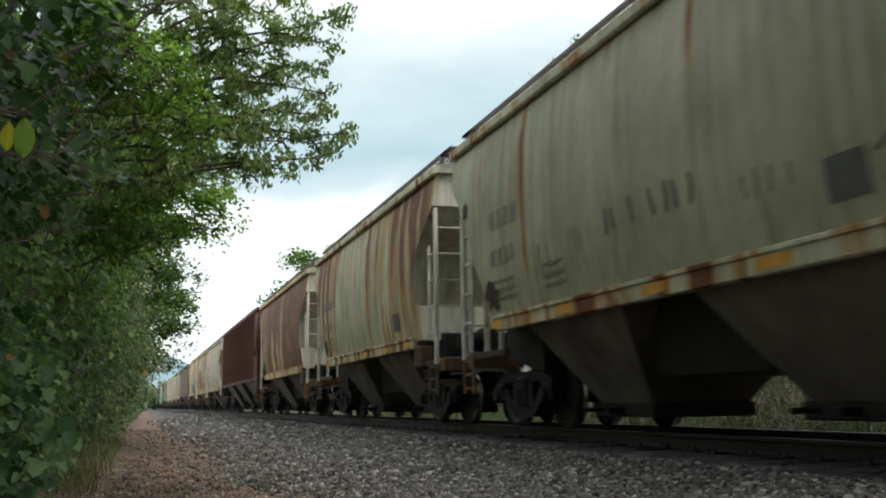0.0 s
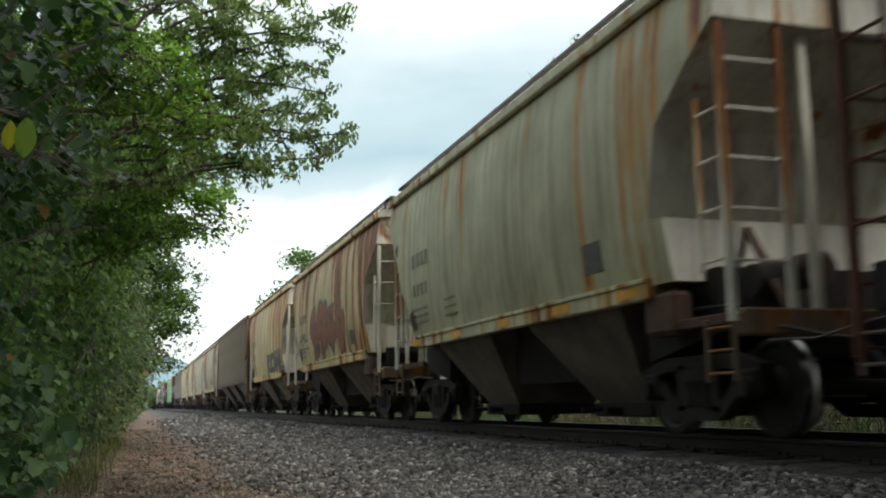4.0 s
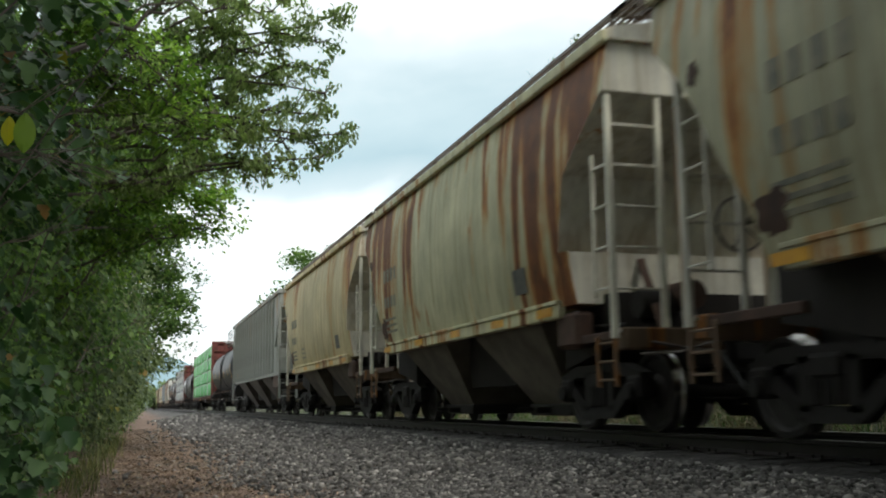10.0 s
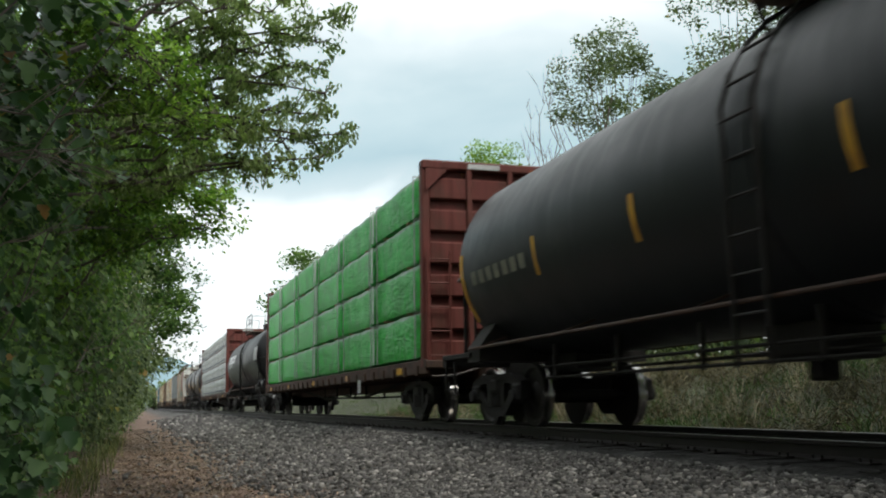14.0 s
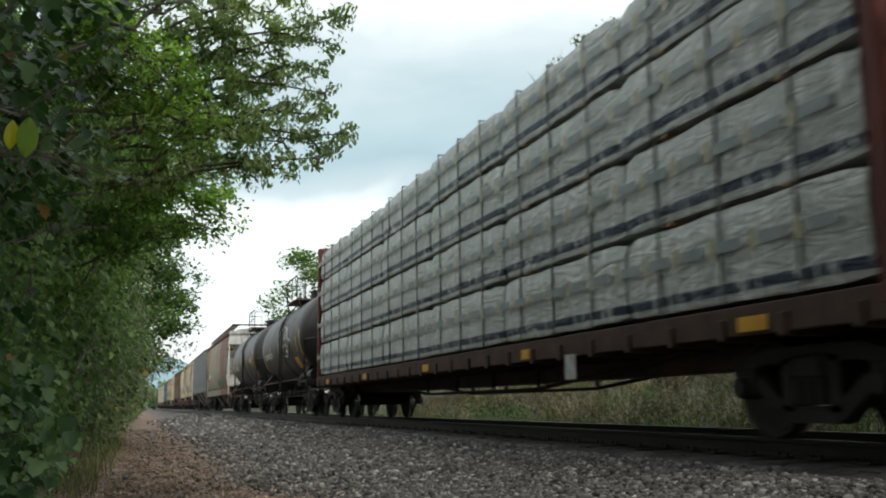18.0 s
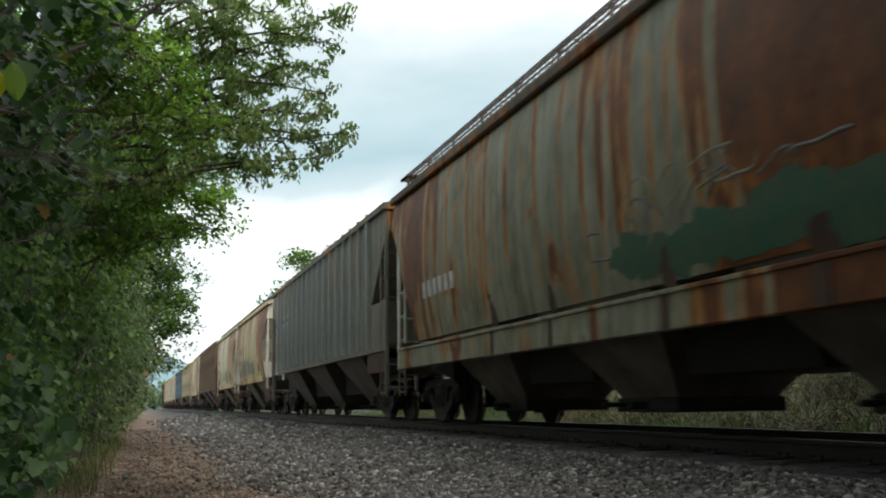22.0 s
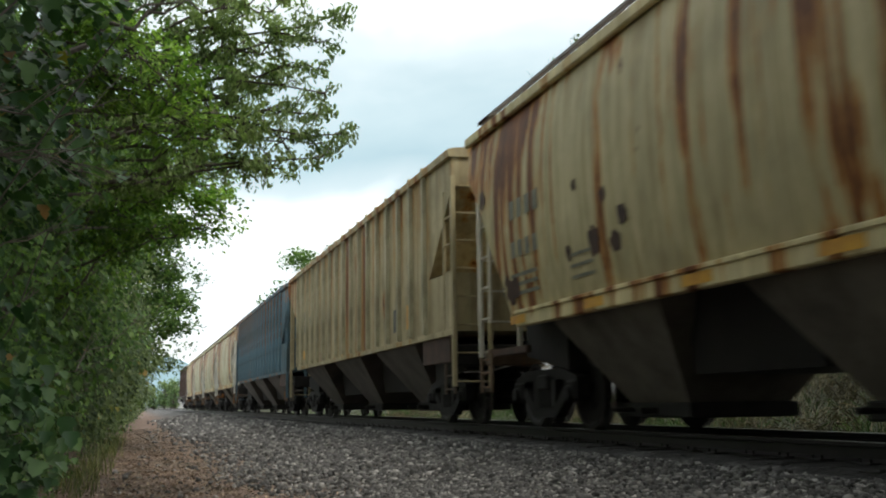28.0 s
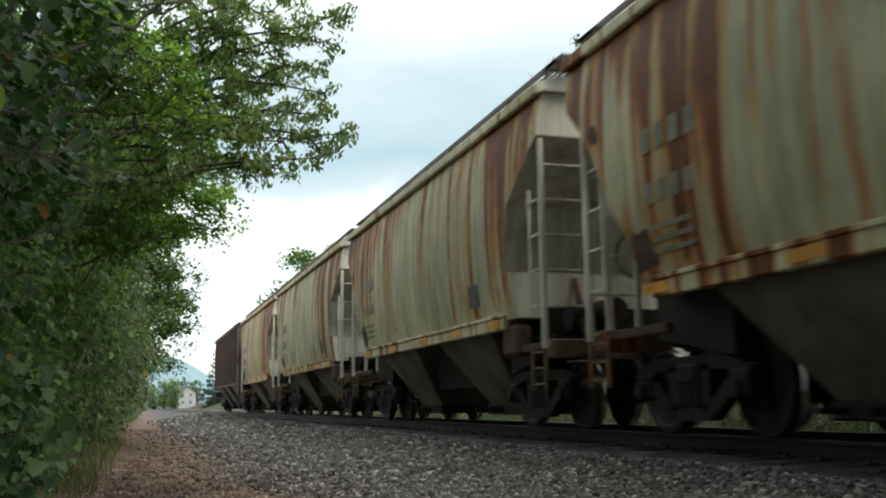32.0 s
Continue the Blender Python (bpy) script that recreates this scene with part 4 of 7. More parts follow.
    for x in (-1.12, 1.12):
        part("guard_rail", kept("guard", guard), None, pl, "dark tubular guard rail", (x, 1.0, 0))
        for y in (-0.2, 2.2):
            o = part("guard_rail", kept("eguard", endguard), None, pl, at=(-0.81 if x < 0 else 0.81, y, 0))
            o.rotation_euler = (0, 0, 0 if x < 0 else math.pi)
    # ladder up the flank
    def flank():
        s = Shape()
        for dy in (-0.24, 0.24):
            pts = [(-1.52, dy, 0.62), (-1.54, dy, zc)]
            for i in range(1, 6):
                a = math.pi / 2 * i / 7
                pts.append((-(radius + 0.09) * math.cos(a), dy, zc + (radius + 0.09) * math.sin(a)))
            s.tube(pts, 0.026, 6)
        return s.mesh("flank_ladder", M_DARK)
    fl = part("flank_ladder", kept(("flank", radius, zc), flank), None, car, at=(0, mid - 0.15, 0))
    rung = kept("frung", lambda: Shape().tube([(0, -0.24, 0), (0, 0.24, 0)], 0.016, 6).mesh("rung", M_DARK))
    for i in range(9):
        z = 0.72 + 0.34 * i
        if z < zc:
            x = -1.53
        else:
            x = -math.sqrt(max(0.01, (radius + 0.09) ** 2 - (z - zc) ** 2))
        part("rung", rung, None, fl, at=(x, 0, z))
    # end hand rails and braces
    def endrail():
        s = Shape().tube([(-1.36, 1.55, 1.1), (-1.36, 1.55, 2.3), (-1.33, 1.45, 2.42), (-1.2, 0.72, 2.42), (1.2, 0.72, 2.42), (1.33, 1.45, 2.42), (1.36, 1.55, 2.3), (1.36, 1.55, 1.1)], 0.03, 8)
        s.tube([(-0.9, 0.72, 1.1), (-0.9, 0.72, 2.42)], 0.026, 6).tube([(0.9, 0.72, 1.1), (0.9, 0.72, 2.42)], 0.026, 6)
        s.bar((-0.7, 0.7, 1.15), (-0.25, 1.0, 2.2), 0.07, 0.04).bar((0.7, 0.7, 1.15), (0.25, 1.0, 2.2), 0.07, 0.04)
        return s.mesh("end_rail", M_TANK)
    for y, turn in ((0, 0), (length, 1)):
        o = part("end_rail", kept("endrail", endrail), None, car, at=(0, y, 0))
        o.rotation_euler = (0, 0, math.pi * turn)
        yy = 0.68 if not turn else length - 0.68
        yi = 1.14 if not turn else length - 1.14
        for x in (-1.42, 1.42):
            ladder(car, (x, yi), (x, yy), 0.5, 1.02, M_DARK, 0.22, 0.045)
    truck(car, 2.1)
    truck(car, length - 2.1)
    couplers(car, length)

    def width(z):
        return math.sqrt(max(0.01, radius ** 2 - (z - zc) ** 2))
    for r_, (x0, x1) in enumerate(((-0.85, 0.1), (-0.75, 0.05), (-0.6, 0.0))):
        z = zc + 0.62 - 0.24 * r_
        n = 5 - r_
        for k in range(n):
            x = x0 + (x1 - x0) * k / n
            rr = min(0.97, math.hypot(x + 0.05, z - zc) / radius)
            y = y0 + 0.62 * (1 - (1 - rr ** (2 / 0.9)) ** 0.5) - 0.02
            part("head_mark", kept(("hm", r_), lambda: Shape().box(0, 0.10, -0.012, 0.06, 0, 0.10 - 0.03 * r_, 0.003).mesh("head_mark", M_FADED)), None, car, at=(x, y, z))
    panel_marks(car, width, [(y - 0.05, y + 0.05, zc - 0.53, zc - 0.02) for y in stripes[1:-1]], M_YELLOW, "yellow_stripe")
    panel_marks(car, width, [(y - 0.07, y + 0.07, zc - 0.9, zc + 0.15) for y in stripes[:1] + stripes[-1:]], M_YELLOW, "yellow_stripe")
    return car, width


# ---------------------------------------------------------------- lumber cars
def wrap_material(name, kind):
    """Plastic film over lumber: creased, semi-gloss, printed by tiers."""
    m, nt, b, ln = nodes_of(name)
    tc = nt.nodes.new("ShaderNodeTexCoord")
    sep = nt.nodes.new("ShaderNodeSeparateXYZ")
    ln(tc.outputs["Generated"], sep.inputs["Vector"])
    # slow tone, and folds that slant down from the upper edge
    n = add(nt, "ShaderNodeTexNoise", Scale=1.6, Detail=5.0, Roughness=0.6, Distortion=0.8)
    ln(coords(nt, (1, 1.2, 1.2), per_object=True), n.inputs["Vector"])
    w = add(nt, "ShaderNodeTexNoise", Scale=2.2, Detail=4.0, Roughness=0.5, Distortion=1.6)
    v = coords(nt, (1, 1.0, 2.6), per_object=True)
    v.node.inputs["Rotation"].default_value = (R(32), 0, 0)
    ln(v, w.inputs["Vector"])
    f = add(nt, "ShaderNodeTexNoise", Scale=1.0, Detail=6.0, Roughness=0.6, Distortion=2.2)
    v2 = coords(nt, (2, 5.0, 1.3), per_object=True)
    v2.node.inputs["Rotation"].default_value = (R(-24), 0, 0)
    ln(v2, f.inputs["Vector"])
    if kind == "green":
        col = ramp_of(nt, n.outputs["Fac"], [(0.3, (0.006, 0.26, 0.020)), (0.55, (0.012, 0.46, 0.040)), (0.80, (0.045, 0.60, 0.09))])
        # gloss haze painted as a pale upper border with a ragged edge, and painted crease highlights
        top = summed(nt, sep.outputs["Z"], n.outputs["Fac"], 0.35)
        half = nt.nodes.new("ShaderNodeMath")
        half.operation = "MULTIPLY"
        half.inputs[1].default_value = 0.5
        ln(top, half.inputs[0])
        edge = ramp_of(nt, half.outputs["Value"], [(0.0, (0, 0, 0)), (0.44, (0, 0, 0)), (0.53, (0.12, 0.12, 0.12)), (0.555, (0.82, 0.82, 0.82))])
        col = mixed(nt, edge, col, (0.40, 0.50, 0.44))
        crease_glint = ramp_of(nt, f.outputs["Fac"], [(0.0, (0, 0, 0)), (0.60, (0, 0, 0)), (0.66, (0.45, 0.45, 0.45)), (0.70, (0, 0, 0)), (1.0, (0, 0, 0))])
        col = mixed(nt, crease_glint, col, (0.45, 0.62, 0.50))
        b.inputs["Roughness"].default_value = 0.32
    else:
        col = ramp_of(nt, n.outputs["Fac"], [(0.25, (0.40, 0.44, 0.42)), (0.55, (0.50, 0.54, 0.52)), (0.8, (0.60, 0.63, 0.62))])
        # navy border printed along the lower edge, a pale stripe above it
        zw = summed(nt, sep.outputs["Z"], w.outputs["Fac"], 0.05)
        band = ramp_of(nt, zw, [(0.0, (0, 0, 0)), (0.125, (0, 0, 0)), (0.14, (1, 1, 1)), (0.235, (1, 1, 1)), (0.25, (0, 0, 0)), (1.0, (0, 0, 0))])
        col = mixed(nt, band, col, (0.018, 0.038, 0.075))
        # lumber ends show dull through the film near the bottom
        foot = ramp_of(nt, zw, [(0.0, (0.75, 0.75, 0.75)), (0.055, (0.6, 0.6, 0.6)), (0.075, (0, 0, 0)), (1.0, (0, 0, 0))])
        col = mixed(nt, foot, col, (0.16, 0.11, 0.07))
        # shine along the folds, painted as near-white lines
        crease_glint = ramp_of(nt, f.outputs["Fac"], [(0.0, (0, 0, 0)), (0.56, (0, 0, 0)), (0.63, (0.8, 0.8, 0.8)), (0.67, (0, 0, 0)), (1.0, (0, 0, 0))])
        col = mixed(nt, crease_glint, col, (0.85, 0.87, 0.87))
        b.inputs["Roughness"].default_value = 0.33
    ln(col, b.inputs["Base Color"])
    b.inputs["Specular IOR Level"].default_value = 0.10 if kind == "green" else 0.3
    bump_to(nt, b, summed(nt, w.outputs["Fac"], f.outputs["Fac"], 0.8), 0.9 if kind == "green" else 0.75, 0.08)
    return m


def lumber_car(length, wrap, tint, seed):
    """A centre-beam flat car with bulkheads, loaded four tiers high with wrapped lumber."""
    rnd = random.Random(seed)
    car = empty("centerbeam_flatcar")

    def deck():
        s = Shape().box(-1.36, 1.36, 0.75, length - 0.75, 1.00, 1.14, 0.015).box(-0.3, 0.3, 0.5, length - 0.5, 0.66, 1.02, 0.02)
        n = 26
        for i in range(n):
            y = 1.3 + (length - 2.6) * i / (n - 1)
            s.box(-1.40, 1.40, y - 0.06, y + 0.06, 0.86, 1.06, 0.012)
        # deep middle of the side sill
        m = length / 2
        for x in (-1.36, 1.30):
            s.box(x, x + 0.06, 0.8, length - 0.8, 0.90, 1.16, 0.01)
        return s.mesh("deck", M_BROWN)
    part("deck", kept(("deck", length), deck), None, car, "brown steel car deck")

    def truss():
        s = Shape()
        m = length / 2
        for x in (-0.5, 0.5):
            s.bar((x, 4.6, 0.92), (x, m - 3.0, 0.55), 0.05, 0.05).bar((x, m - 3.0, 0.55), (x, m + 3.0, 0.55), 0.05, 0.05).bar((x, m + 3.0, 0.55), (x, length - 4.6, 0.92), 0.05, 0.05)
            for d in (-3.0, -1.0, 1.0, 3.0):
                s.bar((x, m + d, 0.55), (x, m + d, 0.95), 0.05, 0.05)
        return s.mesh("truss_rod", M_DARK)
    part("truss_rod", kept(("truss", length), truss), None, car)

    z0, z1 = 1.0, 4.93
    def plate():
        return Shape().box(-1.25, 1.25, 1.04, 1.10, z0, z1 - 0.1, 0.01).mesh("bulkhead", M_BULK)
    def post():
        return Shape().box(-0.085, 0.085, 0.90, 1.10, z0, z1, 0.03).mesh("bulkhead_post", M_BULK)
    def cap():
        return Shape().box(-1.37, 1.37, 0.86, 1.10, z1 - 0.16, z1 + 0.02, 0.03).mesh("bulkhead_cap", M_BULK)
    def rib():
        return Shape().box(-1.22, 1.22, 0.92, 1.045, 0, 0.42, 0.03).mesh("bulkhead_rib", M_BULK)
    def brace():
        return Shape().box(-0.05, 0.05, 0.86, 0.93, z0, z1 - 0.1, 0.015).mesh("bulkhead_brace", M_BULK)
    def gusset():
        return Shape().put([(-1.3, 0.86, z1 - 0.15), (-0.85, 0.86, z1 - 0.15), (-1.3, 0.86, z1 - 0.6), (-1.3, 0.92, z1 - 0.15), (-0.85, 0.92, z1 - 0.15), (-1.3, 0.92, z1 - 0.6)],
                           [(0, 1, 2), (5, 4, 3), (0, 3, 4, 1), (1, 4, 5, 2), (2, 5, 3, 0)]).mesh("gusset", M_BULK)
    for y, turn in ((0, 0), (length, 1)):
        o = part("bulkhead", kept("bh", plate), None, car, "oxide red ribbed steel bulkhead", (0, y, 0))
        o.rotation_euler = (0, 0, math.pi * turn)
        for x in (-1.285, 1.285):
            part("bulkhead_post", kept("bhpost", post), None, o, at=(x, 0, 0))
        part("bulkhead_cap", kept("bhcap", cap), None, o)
        for k in range(6):
            part("bulkhead_rib", kept("bhrib", rib), None, o, at=(0, 0, z0 + 0.1 + 0.62 * k))
        for x in (-0.42, 0.42):
            part("bulkhead_brace", kept("bhbrace", brace), None, o, at=(x, 0, 0))
        part("gusset", kept("gusset", gusset), None, o)
        yy = 0.82 if not turn else length - 0.82
        for x in (-1.30, 0.85):
            ladder(car, (x, yy), (x + 0.45, yy), 1.15, 3.2, M_BULK, 0.45, 0.04)
    part("caution_bar", Shape().box(-0.45, 0.2, 0.845, 0.857, 4.80, 4.90, 0.003), M_LETTERW, car, "pale lettering strip")

    def beam():
        s = Shape().box(-0.14, 0.14, 1.1, length - 1.1, 4.62, 4.82, 0.02).box(-0.05, 0.05, 1.1, length - 1.1, 1.1, 1.9, 0.01)
        n = 14
        for i in range(n + 1):
            y = 1.2 + (length - 2.4) * i / n
            s.box(-0.07, 0.07, y - 0.07, y + 0.07, 1.1, 4.7, 0.01)
        return s.mesh("centre_beam", M_BULK)
    part("centre_beam", kept(("beam", length), beam), None, car, "red steel centre beam")

    # the load
    n = 6
    a, b = 1.17, length - 1.17
    tiers = [(1.20, 2.08), (2.12, 3.00), (3.04, 3.90), (3.94, 4.74)]
    def pack(L, H, W, sd):
        """A wrapped bundle with bulging, creased film."""
        nx, ny, nz = 2, 16, 6
        rr = random.Random(sd)
        ph = rr.random() * 50
        rings = []
        s = Shape()
        sect = []
        for k in range(nz + 1):
            sect.append((-W / 2, -H / 2 + H * k / nz))
        for k in range(1, nx + 1):
            sect.append((-W / 2 + W * k / nx, H / 2))
        for k in range(1, nz + 1):
            sect.append((W / 2, H / 2 - H * k / nz))
        for k in range(1, nx):
            sect.append((W / 2 - W * k / nx, -H / 2))
        for j in range(ny + 1):
            y = L * j / ny
            e = 0.03 if j in (0, ny) else 0
            ring = []
            for x, z in sect:
                d = noise.noise(Vector((x * 1.3 + ph, y * 1.1, z * 2.4))) * 0.018 + noise.noise(Vector((x * 3, y * 3.5 + z * 4, ph))) * 0.012
                kx = 1 - e / (W / 2)
                corner = 0.03 if abs(x) > W / 2 - 0.01 and abs(z) > H / 2 - 0.01 else 0
                ring.append((x * kx + (d if x > 0 else -d) - (corner if x > 0 else -corner), y, z * (1 - e / (H / 2)) + (d if abs(z) > H / 2 - 0.01 else 0) - (corner * 0.5 if z > 0 else -corner * 0.5)))
            rings.append(ring)
        return s.rings(rings).mesh("lumber_pack", wrap, 50)
    L = (b - a) / n
    strap_mat = M_LETTER if tint == "grey" else M_LETTERW
    for ti, (z0, z1) in enumerate(tiers):
        H = z1 - z0
        for i in range(n):
            for x in (-0.735, 0.735):
                key = ("pack", tint, (i * 3 + ti * 5) % 5, round(H, 2))
                me = kept(key, lambda: pack(L - 0.05, H, 1.20, (i * 3 + ti * 5) % 5 + seed))
                o = part("lumber_pack", me, None, car, "bundle of lumber in %s plastic wrap" % ("bright green" if tint == "green" else "grey printed"),
                         (x + rnd.uniform(-0.02, 0.02), a + L * i + 0.025, (z0 + z1) / 2))
                if x < 0:
                    sm = kept(("strap", round(H, 2)), lambda: Shape().box(-0.632, -0.612, 0, 0.03, -H / 2 - 0.01, H / 2 + 0.01, 0.004).box(-0.632, 0.5, 0, 0.03, H / 2, H / 2 + 0.02, 0.004).mesh("strap", M_LETTER))
                    for f in ((0.2, 0.5, 0.8) if tint == "grey" else (0.08, 0.92)):
                        recolour(part("strap", sm, None, o, at=(0, f * (L - 0.08), 0)), strap_mat)
                    if tint == "green" and i in (1, 3, 5):
                        tm = kept(("tape", round(H, 2)), lambda: Shape().box(-0.640, -0.618, -0.06, 0.05, -H / 2 + 0.02, H / 2 - 0.02, 0.004).mesh("tape", M_TAPE))
                        part("tape", tm, None, o, "white adhesive tape strip", (0, 0.02, 0))
                    if tint == "grey":
                        pm = kept("print", print_block)
                        y = 0.25
                        while y < L - 0.4:
                            part("printed_mark", pm, None, o, at=(0, y, 0))
                            part("printed_fleck", kept("fleck", lambda: Shape().box(-0.645, -0.640, 0.44, 0.52, -0.02, 0.18, 0.002).mesh("printed_fleck", M_PRINTY)), None, o, at=(0, y, 0))
                            y += 0.62
        if ti:
            for i in range(n * 2):
                y = a + L * (i + 0.5) / 2
                part("stake", kept("stake", lambda: Shape().box(-1.33, -0.14, -0.05, 0.05, -0.035, 0.0, 0.004).mesh("stake", M_LUMBER)), None, car, at=(0, y, z0))
    truck(car, 2.3)
    truck(car, length - 2.3)
    couplers(car, length)
    # stake pockets and yellow markers on the sill
    panel_marks(car, lambda z: 1.375, [(y, y + 0.42, 0.93, 1.06) for y in (2.4, 7.5, length / 2, length - 7.5, length - 2.8)], M_YELLOW, "yellow_reflector")
    panel_marks(car, lambda z: 1.372, [(y, y + 0.3, 0.62, 0.92) for y in (6.2,)], M_LETTERW, "placard_board")
    return car


def print_block():
    """One blue block printed on the wrap."""
    return Shape().box(-0.645, -0.640, 0, 0.40, 0.02, 0.13, 0.002).mesh("printed_mark", M_PRINT)


# ---------------------------------------------------------------- ground and line
def ground_z(x, y):
    """Height of the ground: cess beside the line, ballast bank, far-side verge."""
    table = ((-60, 0.6), (-6, -0.35), (-2.0, -0.62), (-0.5, -0.74), (1.2, -0.74), (2.2, -0.66), (3.4, -0.42), (4.45, -0.22), (4.9, -0.235), (5.02, -0.225), (5.12, -0.175), (7.8, -0.175), (8.4, -0.25),
             (9.6, -0.55), (11.5, -0.55), (14.0, 0.1), (17.0, 1.05), (20.0, 1.7), (26, 2.0), (60, 2.4))
    if x <= table[0][0]:
        z = table[0][1]
    elif x >= table[-1][0]:
        z = table[-1][1]
    else:
        for (a, p), (b, q) in zip(table, table[1:]):
            if x <= b:
                t = (x - a) / (b - a)
                z = p + (q - p) * t * t * (3 - 2 * t) if b - a > 3 else p + (q - p) * t
                break
    k = 1.0 if not 4.6 < x < 8.2 else 0.25
    return z + k * (0.035 * noise.noise(Vector((x * 0.8, y * 0.8, 1))) + 0.05 * noise.noise(Vector((x * 0.2, y * 0.13, 7))))


def ground_material():
    m, nt, b, ln = nodes_of("trackside_ground")
    tc = nt.nodes.new("ShaderNodeTexCoord")
    sep = nt.nodes.new("ShaderNodeSeparateXYZ")
    ln(tc.outputs["Object"], sep.inputs["Vector"])
    # ballast bed
    vor = add(nt, "ShaderNodeTexVoronoi", Scale=19.0)
    ln(tc.outputs["Object"], vor.inputs["Vector"])
    hsv = nt.nodes.new("ShaderNodeSeparateColor")
    ln(vor.outputs["Color"], hsv.inputs["Color"])
    stone = ramp_of(nt, hsv.outputs[0], [(0.0, (0.035, 0.033, 0.031)), (0.5, (0.075, 0.072, 0.068)), (1.0, (0.15, 0.143, 0.134))])
    # leaf litter and soil
    n1 = add(nt, "ShaderNodeTexNoise", Scale=24.0, Detail=6.0, Roughness=0.7)
    ln(tc.outputs["Object"], n1.inputs["Vector"])
    litter = ramp_of(nt, n1.outputs["Fac"], [(0.3, (0.055, 0.038, 0.030)), (0.5, (0.145, 0.092, 0.067)), (0.7, (0.29, 0.205, 0.16))])
    # grassy soil of the far verge
    n2 = add(nt, "ShaderNodeTexNoise", Scale=6.0, Detail=7.0, Roughness=0.7)
    ln(tc.outputs["Object"], n2.inputs["Vector"])
    grass = ramp_of(nt, n2.outputs["Fac"], [(0.3, (0.018, 0.022, 0.010)), (0.55, (0.045, 0.05, 0.022)), (0.75, (0.09, 0.08, 0.042))])
    # borders wander
    n3 = add(nt, "ShaderNodeTexNoise", Scale=1.1, Detail=5.0, Roughness=0.65)
    ln(tc.outputs["Object"], n3.inputs["Vector"])
    wob = nt.nodes.new("ShaderNodeMath")
    wob.operation = "MULTIPLY_ADD"
    wob.inputs[1].default_value = 1.9
    ln(n3.outputs["Fac"], wob.inputs[0])
    ln(sep.outputs["X"], wob.inputs[2])
    f1 = nt.nodes.new("ShaderNodeMapRange")
    f1.inputs["From Min"].default_value, f1.inputs["From Max"].default_value = 2.4, 4.0
    ln(wob.outputs["Value"], f1.inputs["Value"])
    f2 = nt.nodes.new("ShaderNodeMapRange")
    f2.inputs["From Min"].default_value, f2.inputs["From Max"].default_value = 9.6, 10.4
    ln(wob.outputs["Value"], f2.inputs["Value"])
    col = mixed(nt, f1.outputs["Result"], litter, stone)
    col = mixed(nt, f2.outputs["Result"], col, grass)
    # oily dark bed between and beside the rails, blackened further for the train's shadow
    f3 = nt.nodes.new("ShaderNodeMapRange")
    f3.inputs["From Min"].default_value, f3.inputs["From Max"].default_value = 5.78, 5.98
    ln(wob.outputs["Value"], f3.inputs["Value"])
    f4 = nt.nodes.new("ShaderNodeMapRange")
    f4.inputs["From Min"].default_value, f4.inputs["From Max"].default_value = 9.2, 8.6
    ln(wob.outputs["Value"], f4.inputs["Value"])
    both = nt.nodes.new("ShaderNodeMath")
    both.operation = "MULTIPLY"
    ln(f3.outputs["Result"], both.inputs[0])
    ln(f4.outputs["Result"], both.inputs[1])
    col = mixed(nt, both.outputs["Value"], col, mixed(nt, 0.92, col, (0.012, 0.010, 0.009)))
    ln(col, b.inputs["Base Color"])
    b.inputs["Roughness"].default_value = 0.9
    bump_to(nt, b, vor.outputs["Distance"], 0.8, 0.04)
    return m


def build_ground():
    xs = [-1500, -500, -200, -90, -40, -20, -12, -8, -6] + [-5 + 0.35 * i for i in range(72)] + [20.5, 23, 27, 33, 45, 80, 200, 600, 1600]
    ys = [-300, -80, -25, -8] + [0.45 * i for i in range(120)] + [54 + 1.8 * i for i in range(40)] + [130, 150, 180, 240, 350, 600, 1200, 2600]
    vs = [(x, y, ground_z(x, y)) for y in ys for x in xs]
    n = len(xs)
    fs = [(j * n + i, j * n + i + 1, (j + 1) * n + i + 1, (j + 1) * n + i) for j in range(len(ys) - 1) for i in range(n - 1)]
    me = bpy.data.meshes.new("ground")
    me.from_pydata(vs, [], fs)
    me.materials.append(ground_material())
    me.shade_smooth()
    return tagged(new("ground", me), "gravelly trackside ground with leaf litter and a grassy verge", "ground", kind="structure")


